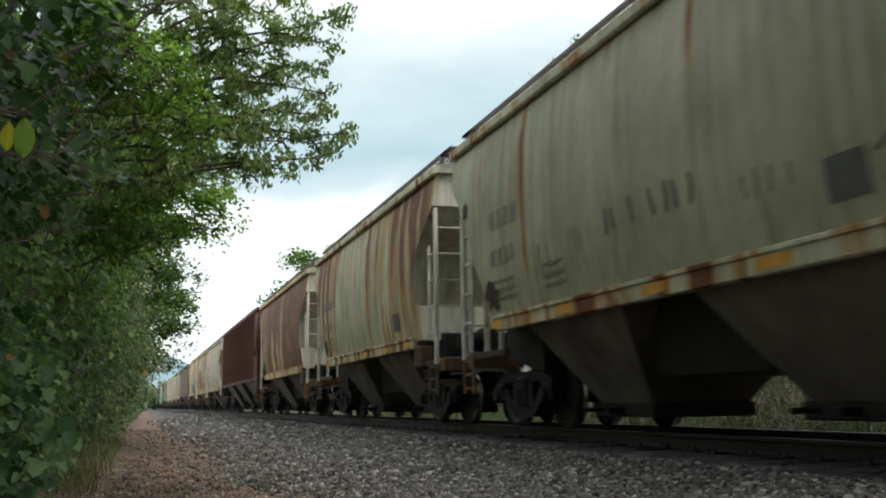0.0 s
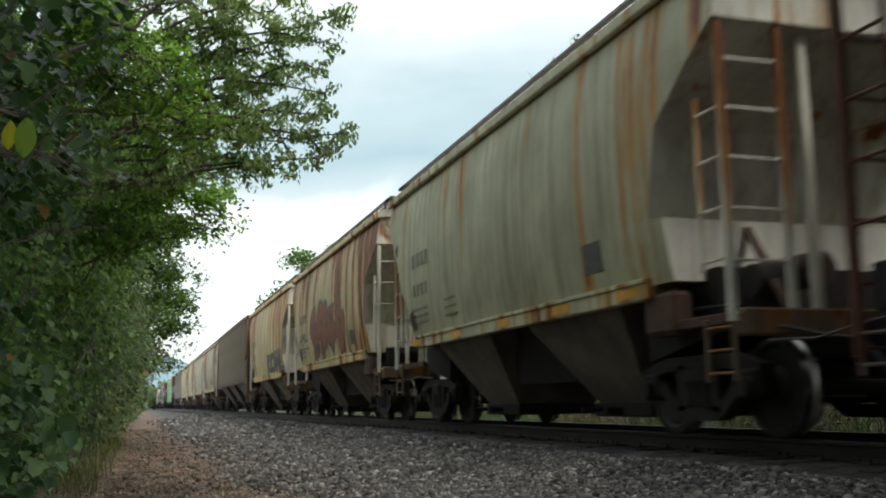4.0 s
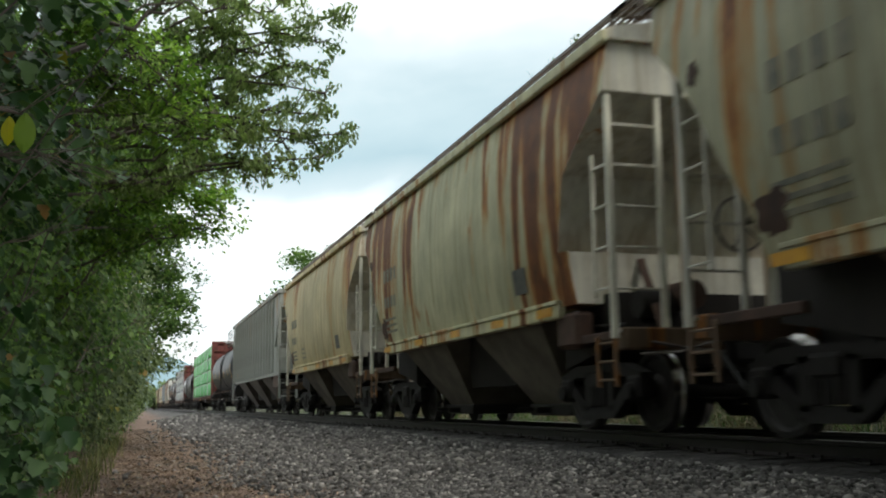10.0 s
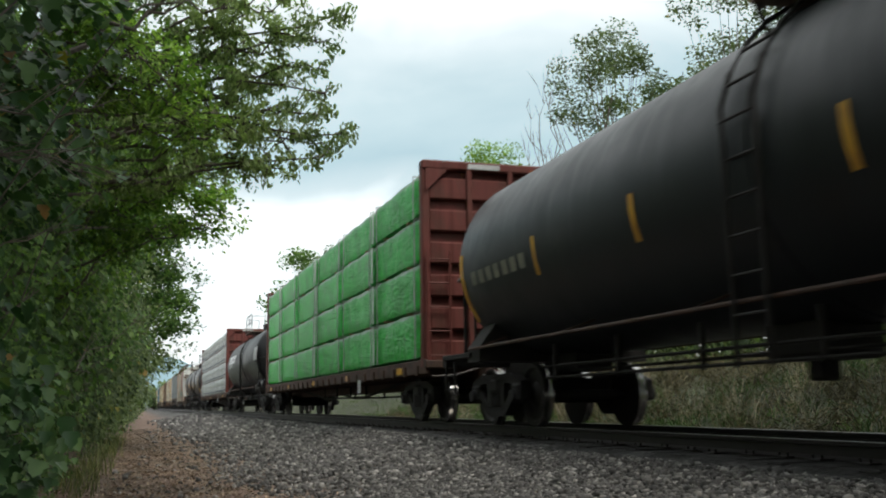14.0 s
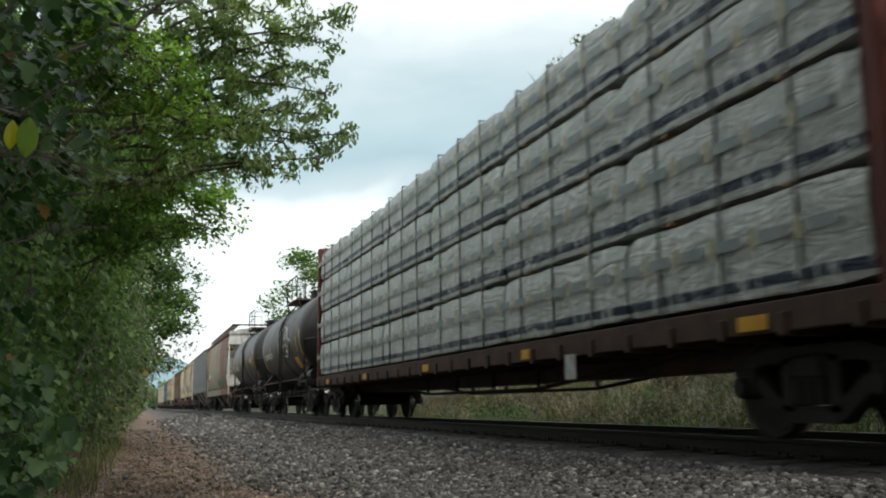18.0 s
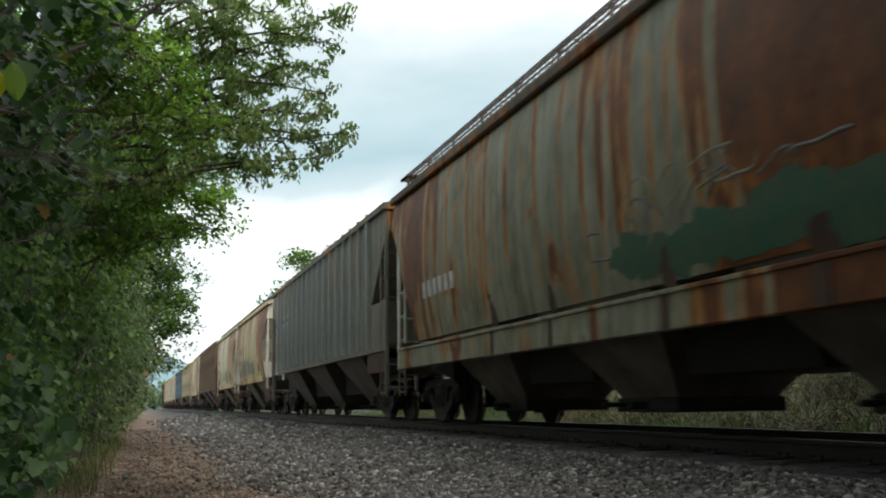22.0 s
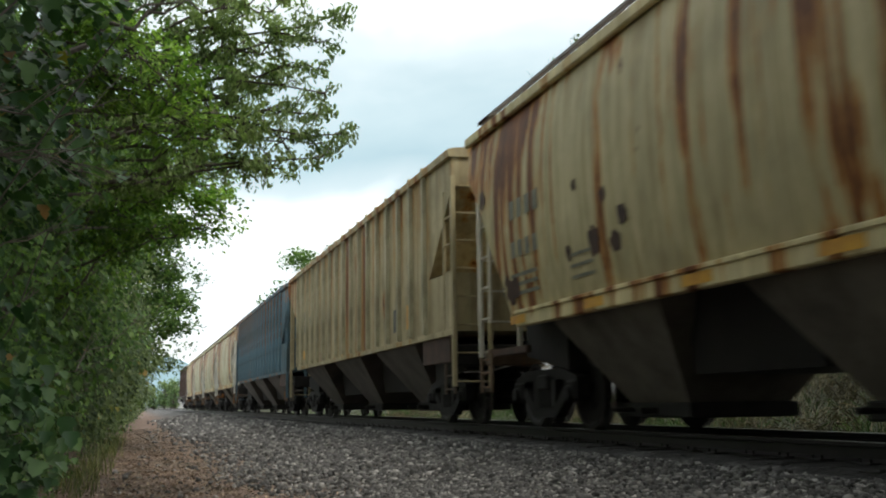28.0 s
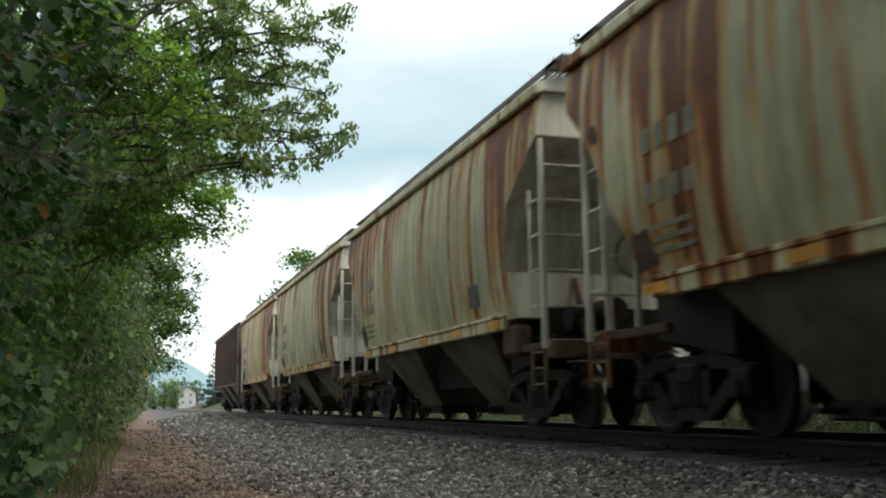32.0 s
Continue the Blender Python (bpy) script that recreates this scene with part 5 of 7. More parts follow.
def build_track():
    line = empty("railway_track", (TRACK_X, 0, 0))
    tagged(line, "steel rails on dark wooden sleepers in ballast", "railway track", kind="structure")
    prof = [(-0.07, -0.17), (0.07, -0.17), (0.07, -0.155), (0.012, -0.13), (0.012, -0.045), (0.036, -0.035), (0.036, -0.006), (0.028, 0.0), (-0.028, 0.0), (-0.036, -0.006), (-0.036, -0.035), (-0.012, -0.045), (-0.012, -0.13), (-0.07, -0.155)]
    for x in (-0.755, 0.755):
        s = Shape().rings([[(px, y, pz) for px, pz in prof] for y in (-120, 0, 40, 120, 300, 700)])
        me = s.mesh("rail", M_RAIL)
        me.materials.append(M_RAILTOP)
        for p in me.polygons:
            if p.center.z > -0.007 and abs(p.normal.z) > 0.3:
                p.material_index = 1
        part("rail", me, None, line, "steel rail with a worn bright head", (x, 0, 0))
    rnd = random.Random(5)
    tm = Shape().box(-1.3, 1.3, -0.115, 0.115, -0.36, -0.165, 0.015).mesh("sleeper", M_TIE)
    plate = Shape().box(-0.17, 0.17, -0.1, 0.1, -0.168, -0.15, 0.004)
    for dx in (-0.12, 0.12):
        plate.tube([(dx, -0.06, -0.16), (dx, -0.06, -0.12)], 0.012, 6).tube([(dx, 0.06, -0.16), (dx, 0.06, -0.12)], 0.012, 6)
    pm = plate.mesh("tie_plate", M_RAIL)
    y = -3.0
    for i in range(260):
        o = part("sleeper", tm, None, line, at=(rnd.uniform(-0.04, 0.04), y, rnd.uniform(-0.01, 0.006)))
        o.rotation_euler = (0, 0, rnd.uniform(-0.015, 0.015))
        if i < 60:
            for x in (-0.755, 0.755):
                part("tie_plate", pm, None, o, at=(x, 0, 0))
        y += 0.53
    s = Shape()
    while y < 420:
        s.box(-1.3, 1.3, y - 0.115, y + 0.115, -0.36, -0.165, 0.015)
        y += 0.53
    part("sleepers_far", s, M_TIE, line)["kind"] = "stuff"


def rock_bases(rnd, count=10):
    """Angular stones: squashed, jittered cubes cut at the corners."""
    out = []
    for _ in range(count):
        pts = []
        for sx in (-1, 1):
            for sy in (-1, 1):
                for sz in (-1, 1):
                    pts.append([sx * rnd.uniform(0.42, 1), sy * rnd.uniform(0.42, 1), sz * rnd.uniform(0.35, 0.85)])
        pts.append([0, 0, rnd.uniform(0.7, 1.1)])
        out.append(np.array(pts))
    return out


ROCK_F = np.array([(0, 4, 5), (0, 5, 1), (2, 3, 7), (2, 7, 6), (0, 1, 3), (0, 3, 2), (4, 6, 7), (4, 7, 5), (0, 2, 6), (0, 6, 4), (1, 5, 8), (5, 7, 8), (7, 3, 8), (3, 1, 8)])


def quick_mesh(name, verts, faces, mat):
    """A mesh from arrays of triangles or quads."""
    me = bpy.data.meshes.new(name)
    k = faces.shape[1]
    me.vertices.add(len(verts))
    me.vertices.foreach_set("co", verts.astype(np.float32).ravel())
    me.loops.add(faces.size)
    me.loops.foreach_set("vertex_index", faces.astype(np.int32).ravel())
    me.polygons.add(len(faces))
    me.polygons.foreach_set("loop_start", np.arange(0, faces.size, k, dtype=np.int32))
    me.polygons.foreach_set("loop_total", np.full(len(faces), k, dtype=np.int32))
    me.materials.append(mat)
    me.update()
    me.validate()
    return me


def stone_material():
    m, nt, b, ln = nodes_of("crushed_limestone")
    g = nt.nodes.new("ShaderNodeNewGeometry")
    n = add(nt, "ShaderNodeTexNoise", Scale=30.0, Detail=4.0, Roughness=0.6)
    ln(coords(nt), n.inputs["Vector"])
    col = ramp_of(nt, g.outputs["Random Per Island"], [(0.0, (0.038, 0.036, 0.034)), (0.35, (0.082, 0.078, 0.074)), (0.7, (0.138, 0.132, 0.126)), (0.9, (0.23, 0.22, 0.205)), (1.0, (0.46, 0.44, 0.41))])
    sh = ramp_of(nt, n.outputs["Fac"], [(0.3, (0.6, 0.6, 0.6)), (0.7, (1.05, 1.05, 1.05))])
    ln(mixed(nt, 1.0, col, sh, "MULTIPLY"), b.inputs["Base Color"])
    b.inputs["Roughness"].default_value = 0.85
    bump_to(nt, b, n.outputs["Fac"], 0.4, 0.006)
    return m


def build_ballast():
    rng = np.random.default_rng(11)
    rnd = random.Random(3)
    bases = rock_bases(rnd)
    V, F = [], []
    count = 0
    # (x range, y range, stones per square metre, size)
    zones = ((1.6, 4.86, 4.3, 6.0, 1700, 0.0175), (-0.3, 4.86, 6.0, 11, 1350, 0.019), (-0.3, 4.88, 11, 18, 480, 0.027), (0.0, 4.9, 18, 28, 200, 0.034), (0.4, 4.95, 28, 50, 75, 0.05), (0.8, 5.0, 50, 85, 22, 0.075), (7.9, 9.6, 6, 30, 60, 0.035))
    for x0, x1, y0, y1, dens, size in zones:
        n = int((x1 - x0) * (y1 - y0) * dens)
        xs = rng.uniform(x0, x1, n)
        ys = rng.uniform(y0, y1, n)
        keep = np.ones(n, bool)
        if x0 < 1.0:
            # thin out towards the leaf litter
            edge = np.array([2.15 + 0.5 * noise.noise(Vector((0.7, y * 0.9, 3))) for y in ys])
            keep = rng.uniform(0, 1, n) < np.clip((xs - edge + 1.1) / 2.0, 0.06, 1) ** 1.3
        xs, ys = xs[keep], ys[keep]
        for x, y in zip(xs, ys):
            s = size * rng.uniform(0.55, 1.0) * (1.9 if rng.uniform() < 0.10 else 1.2)
            a = rng.uniform(0, 6.283)
            t = rng.uniform(-0.6, 0.6)
            c, d = math.cos(a), math.sin(a)
            p = bases[rng.integers(0, len(bases))] * s
            q = np.empty_like(p)
            yy = p[:, 1] * math.cos(t) - p[:, 2] * math.sin(t)
            zz = p[:, 1] * math.sin(t) + p[:, 2] * math.cos(t)
            q[:, 0] = p[:, 0] * c - yy * d + x
            q[:, 1] = p[:, 0] * d + yy * c + y
            q[:, 2] = zz + ground_z(x, y) + s * rng.uniform(0.0, 0.55)
            V.append(q)
            F.append(ROCK_F + 9 * count)
            count += 1
    me = quick_mesh("ballast", np.concatenate(V), np.concatenate(F), stone_material())
    tagged(new("ballast", me), "grey crushed stone ballast on the bank", "gravel", kind="stuff")


# ---------------------------------------------------------------- leaves and plants
def leaf_material(name, dark, mid, light, yellow=0.03, trans=0.35):
    m, nt, b, ln = nodes_of(name)
    g = nt.nodes.new("ShaderNodeNewGeometry")
    stops = [(0.0, dark), (0.5, mid), (0.992 - yellow, light)]
    if yellow:
        stops += [(0.996 - yellow * 0.7, (0.30, 0.27, 0.05)), (1.0, (0.26, 0.12, 0.05))]
    col = ramp_of(nt, g.outputs["Random Per Island"], stops)
    n = add(nt, "ShaderNodeTexNoise", Scale=0.9, Detail=3.0)
    ln(coords(nt), n.inputs["Vector"])
    tone = ramp_of(nt, n.outputs["Fac"], [(0.32, (0.5, 0.56, 0.5)), (0.68, (1.4, 1.32, 1.15))])
    col = mixed(nt, 1.0, col, tone, "MULTIPLY")
    ln(col, b.inputs["Base Color"])
    b.inputs["Roughness"].default_value = 0.45
    b.inputs["Specular IOR Level"].default_value = 0.22
    tr = nt.nodes.new("ShaderNodeBsdfTranslucent")
    ln(mixed(nt, 1.0, col, (1.1, 1.3, 0.62, 1), "MULTIPLY"), tr.inputs["Color"])
    mx = nt.nodes.new("ShaderNodeMixShader")
    mx.inputs["Fac"].default_value = trans
    ln(b.outputs["BSDF"], mx.inputs[1])
    ln(tr.outputs["BSDF"], mx.inputs[2])
    ln(mx.outputs["Shader"], nt.nodes["Material Output"].inputs["Surface"])
    return m


def leaf_arrays(centres, sizes, rng, droop=0.35, slim=0.55, up=0.7, out=None, lobed=False):
    """Folded, pointed or lobed blades, one at each centre, turned at random or hanging towards the azimuth out."""
    n = len(centres)
    cell = np.floor(centres / 0.33)
    h = np.abs(np.sin(cell @ np.array([12.9898, 78.233, 37.719])) * 43758.5453) % 1.0
    if out is None:
        az = h * 2 * np.pi + rng.normal(0, 0.75, n)
        dip = rng.normal(-droop, 0.3, n) + 0.5 * (h * 7.31 % 1.0 - 0.5)
        face = np.array([0, 0, up])
    else:
        az = out + 2.2 * (h - 0.5) + rng.normal(0, 0.5, n)
        dip = rng.normal(-droop, 0.28, n) + 0.6 * (h * 7.31 % 1.0 - 0.5)
        face = np.stack([0.8 * np.cos(az), 0.8 * np.sin(az), np.full(n, up)], 1)
    along = np.stack([np.cos(az) * np.cos(dip), np.sin(az) * np.cos(dip), np.sin(dip)], 1)
    nrm = rng.normal(0, 0.55 if out is None else 0.32, (n, 3)) + face
    side = np.cross(along, nrm)
    side /= np.linalg.norm(side, axis=1, keepdims=True) + 1e-9
    nn = np.cross(side, along)
    s = sizes[:, None]
    w = s * slim * rng.uniform(0.8, 1.2, (n, 1)) * 0.5
    if lobed:
        outline = ((-0.5, 0.0), (0.02, 0.0), (0.5, 0.0), (-0.40, 0.72), (-0.10, 1.0), (0.02, 0.60), (0.22, 0.66), (-0.40, -0.72), (-0.10, -1.0), (0.02, -0.60), (0.22, -0.66))
        V = np.stack([centres + along * s * u + side * w * v + nn * (w * 0.35 * abs(v) - s * 0.16 * max(0.0, u) ** 1.5) for u, v in outline], 1).reshape(-1, 3)
        k = np.arange(n)[:, None] * 11
        F = np.concatenate([k + np.array([t]) for t in ((0, 1, 3), (3, 1, 4), (4, 1, 5), (5, 1, 6), (6, 1, 2), (1, 0, 7), (1, 7, 8), (1, 8, 9), (1, 9, 10), (1, 10, 2))], 0)
        return V, F
    base = centres - along * s * 0.5
    tip = centres + along * s * 0.5 - nn * s * 0.08
    l1 = centres - along * s * 0.18 + side * w + nn * w * 0.35
    l2 = centres + along * s * 0.18 + side * w * 0.85 + nn * w * 0.3
    r1 = centres - along * s * 0.18 - side * w + nn * w * 0.35
    r2 = centres + along * s * 0.18 - side * w * 0.85 + nn * w * 0.3
    V = np.stack([base, l1, l2, tip, r2, r1], 1).reshape(-1, 3)
    k = np.arange(n)[:, None] * 6
    F = np.concatenate([k + np.array([[0, 3, 2, 1]]), k + np.array([[0, 5, 4, 3]])], 0)
    return V, F


def cloud_points(rng, centres, radii, per, flat=0.75, shell_bias=0.5):
    """Points scattered through clumps, denser near their outsides."""
    out = []
    for (c, r) in zip(centres, radii):
        m = max(3, int(per * r * r))
        d = rng.normal(0, 1, (m, 3))
        d /= np.linalg.norm(d, axis=1, keepdims=True)
        t = rng.uniform(0, 1, (m, 1)) ** shell_bias
        p = d * t * r
        p[:, 2] *= flat
        out.append(p + np.asarray(c))
    return np.concatenate(out)


M_BARK = plain("grey_brown_bark", (0.15, 0.125, 0.105), (0.07, 0.058, 0.05), 0.9, 0, 6, 0.8, (3, 3, 0.6))
M_TWIG = plain("pale_dry_twig", (0.20, 0.175, 0.15), (0.11, 0.09, 0.075), 0.85, 0, 8)
M_LEAF_A = leaf_material("broad_green_leaves", (0.05, 0.10, 0.042), (0.105, 0.185, 0.075), (0.22, 0.34, 0.12), 0.0, 0.45)
M_LEAF_B = leaf_material("creeper_leaves", (0.024, 0.066, 0.026), (0.054, 0.122, 0.048), (0.16, 0.265, 0.12), 0.006, 0.25)
M_LEAF_C = leaf_material("dull_green_leaves", (0.05, 0.08, 0.042), (0.10, 0.14, 0.07), (0.18, 0.23, 0.11), 0.004)
M_LEAF_D = leaf_material("light_green_leaves", (0.10, 0.19, 0.05), (0.20, 0.34, 0.09), (0.36, 0.50, 0.15), 0.0, 0.5)
M_LEAF_E = leaf_material("oak_leaves", (0.15, 0.21, 0.11), (0.26, 0.34, 0.19), (0.40, 0.48, 0.30), 0.0, 0.5)
M_LEAF_F = leaf_material("far_conifer_needles", (0.012, 0.035, 0.02), (0.025, 0.06, 0.03), (0.05, 0.09, 0.045), 0.0, 0.1)
M_LEAF_H = leaf_material("hazy_distant_leaves", (0.10, 0.17, 0.09), (0.16, 0.24, 0.13), (0.24, 0.32, 0.17), 0.0, 0.3)
M_DRYGRASS = leaf_material("dry_weeds", (0.07, 0.055, 0.038), (0.14, 0.115, 0.08), (0.30, 0.25, 0.18), 0.0, 0.15)
M_BROWNWEED = leaf_material("dead_undergrowth", (0.06, 0.05, 0.034), (0.095, 0.082, 0.054), (0.15, 0.13, 0.085), 0.0, 0.15)
M_STALK = leaf_material("pale_stalks", (0.20, 0.165, 0.125), (0.32, 0.275, 0.215), (0.46, 0.40, 0.33), 0.0, 0.1)
M_GRASS = leaf_material("verge_grass", (0.03, 0.062, 0.018), (0.06, 0.115, 0.034), (0.12, 0.18, 0.065), 0.0, 0.25)
M_PATHGRASS = leaf_material("pale_path_grass", (0.06, 0.08, 0.03), (0.12, 0.14, 0.06), (0.24, 0.24, 0.12), 0.0, 0.25)
M_LITTER = leaf_material("fallen_leaves", (0.06, 0.04, 0.03), (0.16, 0.108, 0.082), (0.38, 0.31, 0.255), 0.0, 0.05)


def bent(p, q, rnd, n=5, sag=0.1):
    p, q = Vector(p), Vector(q)
    L = (q - p).length
    pts = []
    for i in range(n + 1):
        t = i / n
        j = L * 0.05 * (0 if i in (0, n) else 1)
        pts.append(p.lerp(q, t) + Vector((rnd.uniform(-j, j), rnd.uniform(-j, j), rnd.uniform(-j, j) + sag * L * math.sin(math.pi * t) * 0.5)))
    return pts


def tree(name, base, top, limbs, leaf_mat, leaf, spray, per, seed, trunk_r=0.14, twigs=3, label="", radius=0.42, droop=0.35, slim=0.55):
    """A tapered trunk, forked limbs and sprays of leaves along them. limbs: (height on trunk 0..1, end point)."""
    rnd = random.Random(seed)
    rng = np.random.default_rng(seed)
    th = empty(name, base)
    o = Vector(base)
    tagged(th, label, "tree")
    wood = Shape()
    tr = bent((0, 0, 0), Vector(top) - o, rnd, 7, 0.02)
    wood.tube(tr, trunk_r, 9, r_end=trunk_r * 0.35)
    cents, rads = [], []
    for h, e in limbs:
        i = min(int(h * 7), 6)
        p = tr[i].lerp(tr[i + 1], h * 7 - i)
        q = Vector(e) - o
        pts = bent(p, q, rnd, 7, 0.12)
        wood.tube(pts, trunk_r * 0.36 * (1 - 0.5 * h), 6, r_end=0.008)
        for k in range(2, 8):
            for _ in range(twigs):
                L = spray * rnd.uniform(0.35, 1.0)
                d = Vector((rnd.uniform(-1, 1), rnd.uniform(-1, 1), rnd.uniform(-0.7, 0.6))).normalized()
                end = pts[k] + d * L
                wood.tube([pts[k], pts[k].lerp(end, 0.5) + Vector((0, 0, 0.05)), end], 0.011, 4, r_end=0.004)
                for f in (0.55, 0.85, 1.05):
                    cents.append(pts[k].lerp(end, f))
                    rads.append(radius * rnd.uniform(0.45, 1.0))
    part("trunk", wood, M_BARK, th)
    pts = cloud_points(rng, cents, rads, per, 0.7)
    V, F = leaf_arrays(pts, rng.uniform(0.7, 1.25, len(pts)) * leaf, rng, droop, slim)
    part("crown", quick_mesh("crown", V, F, leaf_mat), None, th)["kind"] = "stuff"
    return th


def clump_tree(name, base, height, crown, leaf_mat, leaf, per, seed, label="", trunk_r=0.12, clumps=40, cr=0.6, low=0.35, category="tree", round_=1.0):
    """A tree seen from afar: trunk, limbs to each clump and clumps of leaves in an uneven crown."""
    rnd = random.Random(seed)
    rng = np.random.default_rng(seed)
    th = empty(name, base)
    tagged(th, label, category)
    wood = Shape()
    tr = bent((0, 0, -0.3), (rnd.uniform(-0.3, 0.3), rnd.uniform(-0.3, 0.3), height * 0.82), rnd, 6, 0)
    wood.tube(tr, trunk_r, 7, r_end=trunk_r * 0.25)
    cents, rads = [], []
    for i in range(clumps):
        a = rnd.uniform(0, 6.283)
        h = rnd.uniform(low, 1.0)
        w = crown * math.sqrt(max(0.05, 1 - abs((h - (low + 1) / 2) / ((1 - low) / 2)) ** 2.2 * round_)) * rnd.uniform(0.35, 1.05)
        c = Vector((math.cos(a) * w, math.sin(a) * w, h * height))
        cents.append(c)
        rads.append(cr * rnd.uniform(0.5, 1.15))
        k = min(5, max(0, int(h * 5 - 0.8)))
        wood.tube([tr[k], tr[k].lerp(c, 0.6) + Vector((0, 0, 0.1)), c], trunk_r * 0.22, 4, r_end=0.006)
    part("trunk", wood, M_BARK, th)
    pts = cloud_points(rng, cents, rads, per, 0.8)
    V, F = leaf_arrays(pts, rng.uniform(0.7, 1.3, len(pts)) * leaf, rng, 0.2, 0.6, 0.5)
    part("crown", quick_mesh("crown", V, F, leaf_mat), None, th)["kind"] = "stuff"
    return th


def hedge_bank(name, y0, y1, face, height, depth, leaf_mat, leaf, per, step, seed, label, cr=0.45, rough=0.55, lobed=False, over=0.0, gaps=-0.12):
    """A run of overgrown bushes: stems and leafy clumps heaped into a ragged bank. face, height: functions of y."""
    rnd = random.Random(seed)
    rng = np.random.default_rng(seed)
    th = empty(name, (face(y0) - depth / 2, y0, -0.7))
    tagged(th, label, "bush")
    o = Vector(th.location)
    cents, rads = [], []
    stems = Shape()
    y = y0
    while y < y1:
        h = height(y)
        z = 0.0
        while z < h:
            t = z / h
            relief = noise.noise(Vector((y * 0.75, z * 0.75, seed + 3)))
            lean = face(y) + over * min(1.0, z / 2.2) + 0.5 * t * math.sin(y * 0.7 + z) + rough * min(relief, 0.25) + rnd.uniform(-0.14, 0.14) - 0.9 * max(0, t - 0.75) - 0.25 * (1 - t)
            for k in range(3 if z < h * 0.9 else 2):
                c = Vector((lean - k * depth / 3 * rnd.uniform(0.6, 1.2), y + rnd.uniform(-step, step) * 0.7, -0.75 + z + rnd.uniform(-0.2, 0.2))) - o
                if noise.noise(Vector((y * 0.9, z * 0.9, seed))) > gaps or k > 0:
                    cents.append(c)
                    rads.append(cr * rnd.uniform(0.55, 1.2))
            if rnd.random() < 0.35:
                p = Vector((face(y) - depth * 0.6, y + rnd.uniform(-0.5, 0.5), -0.85)) - o
                q = Vector((lean + rnd.uniform(-0.3, 0.25), y + rnd.uniform(-0.6, 0.6), -0.75 + z)) - o
                stems.tube(bent(p, q, rnd, 4, 0.25), rnd.uniform(0.008, 0.022), 5, r_end=0.004)
            z += cr * 0.85
        y += step
    part("stem", stems, M_TWIG, th)["kind"] = "stuff"
    pts = cloud_points(rng, cents, rads, per, 0.8, 0.45)
    V, F = leaf_arrays(pts, rng.uniform(0.5, 1.6, len(pts)) * leaf, rng, 0.75, 0.9 if lobed else 0.62, 0.55, -0.75, lobed)
    part("foliage", quick_mesh("foliage", V, F, leaf_mat), None, th)["kind"] = "stuff"
    return th


def blades(rng, xs, ys, heights, widths, lean=0.35):
    """Grass and weed stalks: narrow bent blades."""
    n = len(xs)
    z = np.array([ground_z(x, y) for x, y in zip(xs, ys)])
    a = rng.uniform(0, 2 * np.pi, n)
    d = np.stack([np.cos(a), np.sin(a), np.zeros(n)], 1)
    s = np.stack([-np.sin(a), np.cos(a), np.zeros(n)], 1) * (widths[:, None] * 0.5)
    b = np.stack([xs, ys, z - 0.02], 1)
    k = rng.uniform(0.2, 1, n)[:, None] * lean
    h = heights[:, None]
    up = np.array([0, 0, 1.0])
    m = b + up * h * 0.55 + d * h * k * 0.35
    t = b + up * h + d * h * k
    V = np.stack([b - s, b + s, m + s * 0.8, m - s * 0.8, t + s * 0.15, t - s * 0.15], 1).reshape(-1, 3)
    i = np.arange(n)[:, None] * 6
    F = np.concatenate([i + np.array([[0, 1, 2, 3]]), i + np.array([[3, 2, 4, 5]])], 0)
    return V, F


# ---------------------------------------------------------------- the place
build_ground()
build_track()
build_ballast()

# overgrown bank on the near side of the line
hedge_bank("creeper_bank", 3.4, 9.0, lambda y: -0.74 - 0.02 * y, lambda y: 4.3 + 0.3 * math.sin(y * 2), 1.5, M_LEAF_B, 0.098, 330, 0.45, 21,
           "tangled green creepers and shrubs beside the path", 0.36, 1.5, True, 0.0, 0.06)
# out-of-view shrubs, added to keep low sky light off the cars
hedge_bank("unseen_shade_bank", -16.0, 2.4, lambda y: -1.7, lambda y: 5.4 + 0.6 * math.sin(y * 1.1), 2.0, M_LEAF_A, 0.3, 34, 1.2, 28,
           "unseen tall green shrubs added by the camera to block low light", 0.8)
hedge_bank("bramble_bank", 8.2, 14.0, lambda y: -1.0 + 0.02 * (y - 8), lambda y: 1.35 + 0.35 * math.sin(y * 1.3), 0.6, M_LEAF_C, 0.06, 150, 0.5, 27,
           "light green brambles and dry stems at the path's edge", 0.26)
hedge_bank("shrub_bank", 9.0, 17.0, lambda y: -1.25 + 0.03 * (y - 9), lambda y: 6.4 + 0.4 * math.sin(y) - 0.28 * (y - 9), 1.8, M_LEAF_A, 0.085, 290, 0.55, 22,
           "dense green shrubs along the track path", 0.46, 0.8, False, 0.45)
hedge_bank("hedge_bank", 17.0, 36.0, lambda y: -1.2 + 0.01 * (y - 17), lambda y: 4.4 + 0.35 * math.sin(y * 0.8), 2.2, M_LEAF_C, 0.095, 190, 0.85, 23,
           "dull green hedge of shrubs and brambles", 0.60, 0.55, False, 1.0)
hedge_bank("far_hedge_bank", 36.0, 120.0, lambda y: -0.95 + 0.009 * (y - 36), lambda y: 4.0 - 0.02 * (y - 36) + 0.5 * math.sin(y * 0.4), 2.5, M_LEAF_C, 0.15, 75, 2.0, 24,
           "leafy hedge that runs along the line into the distance", 0.85, 0.55, False, 1.0)
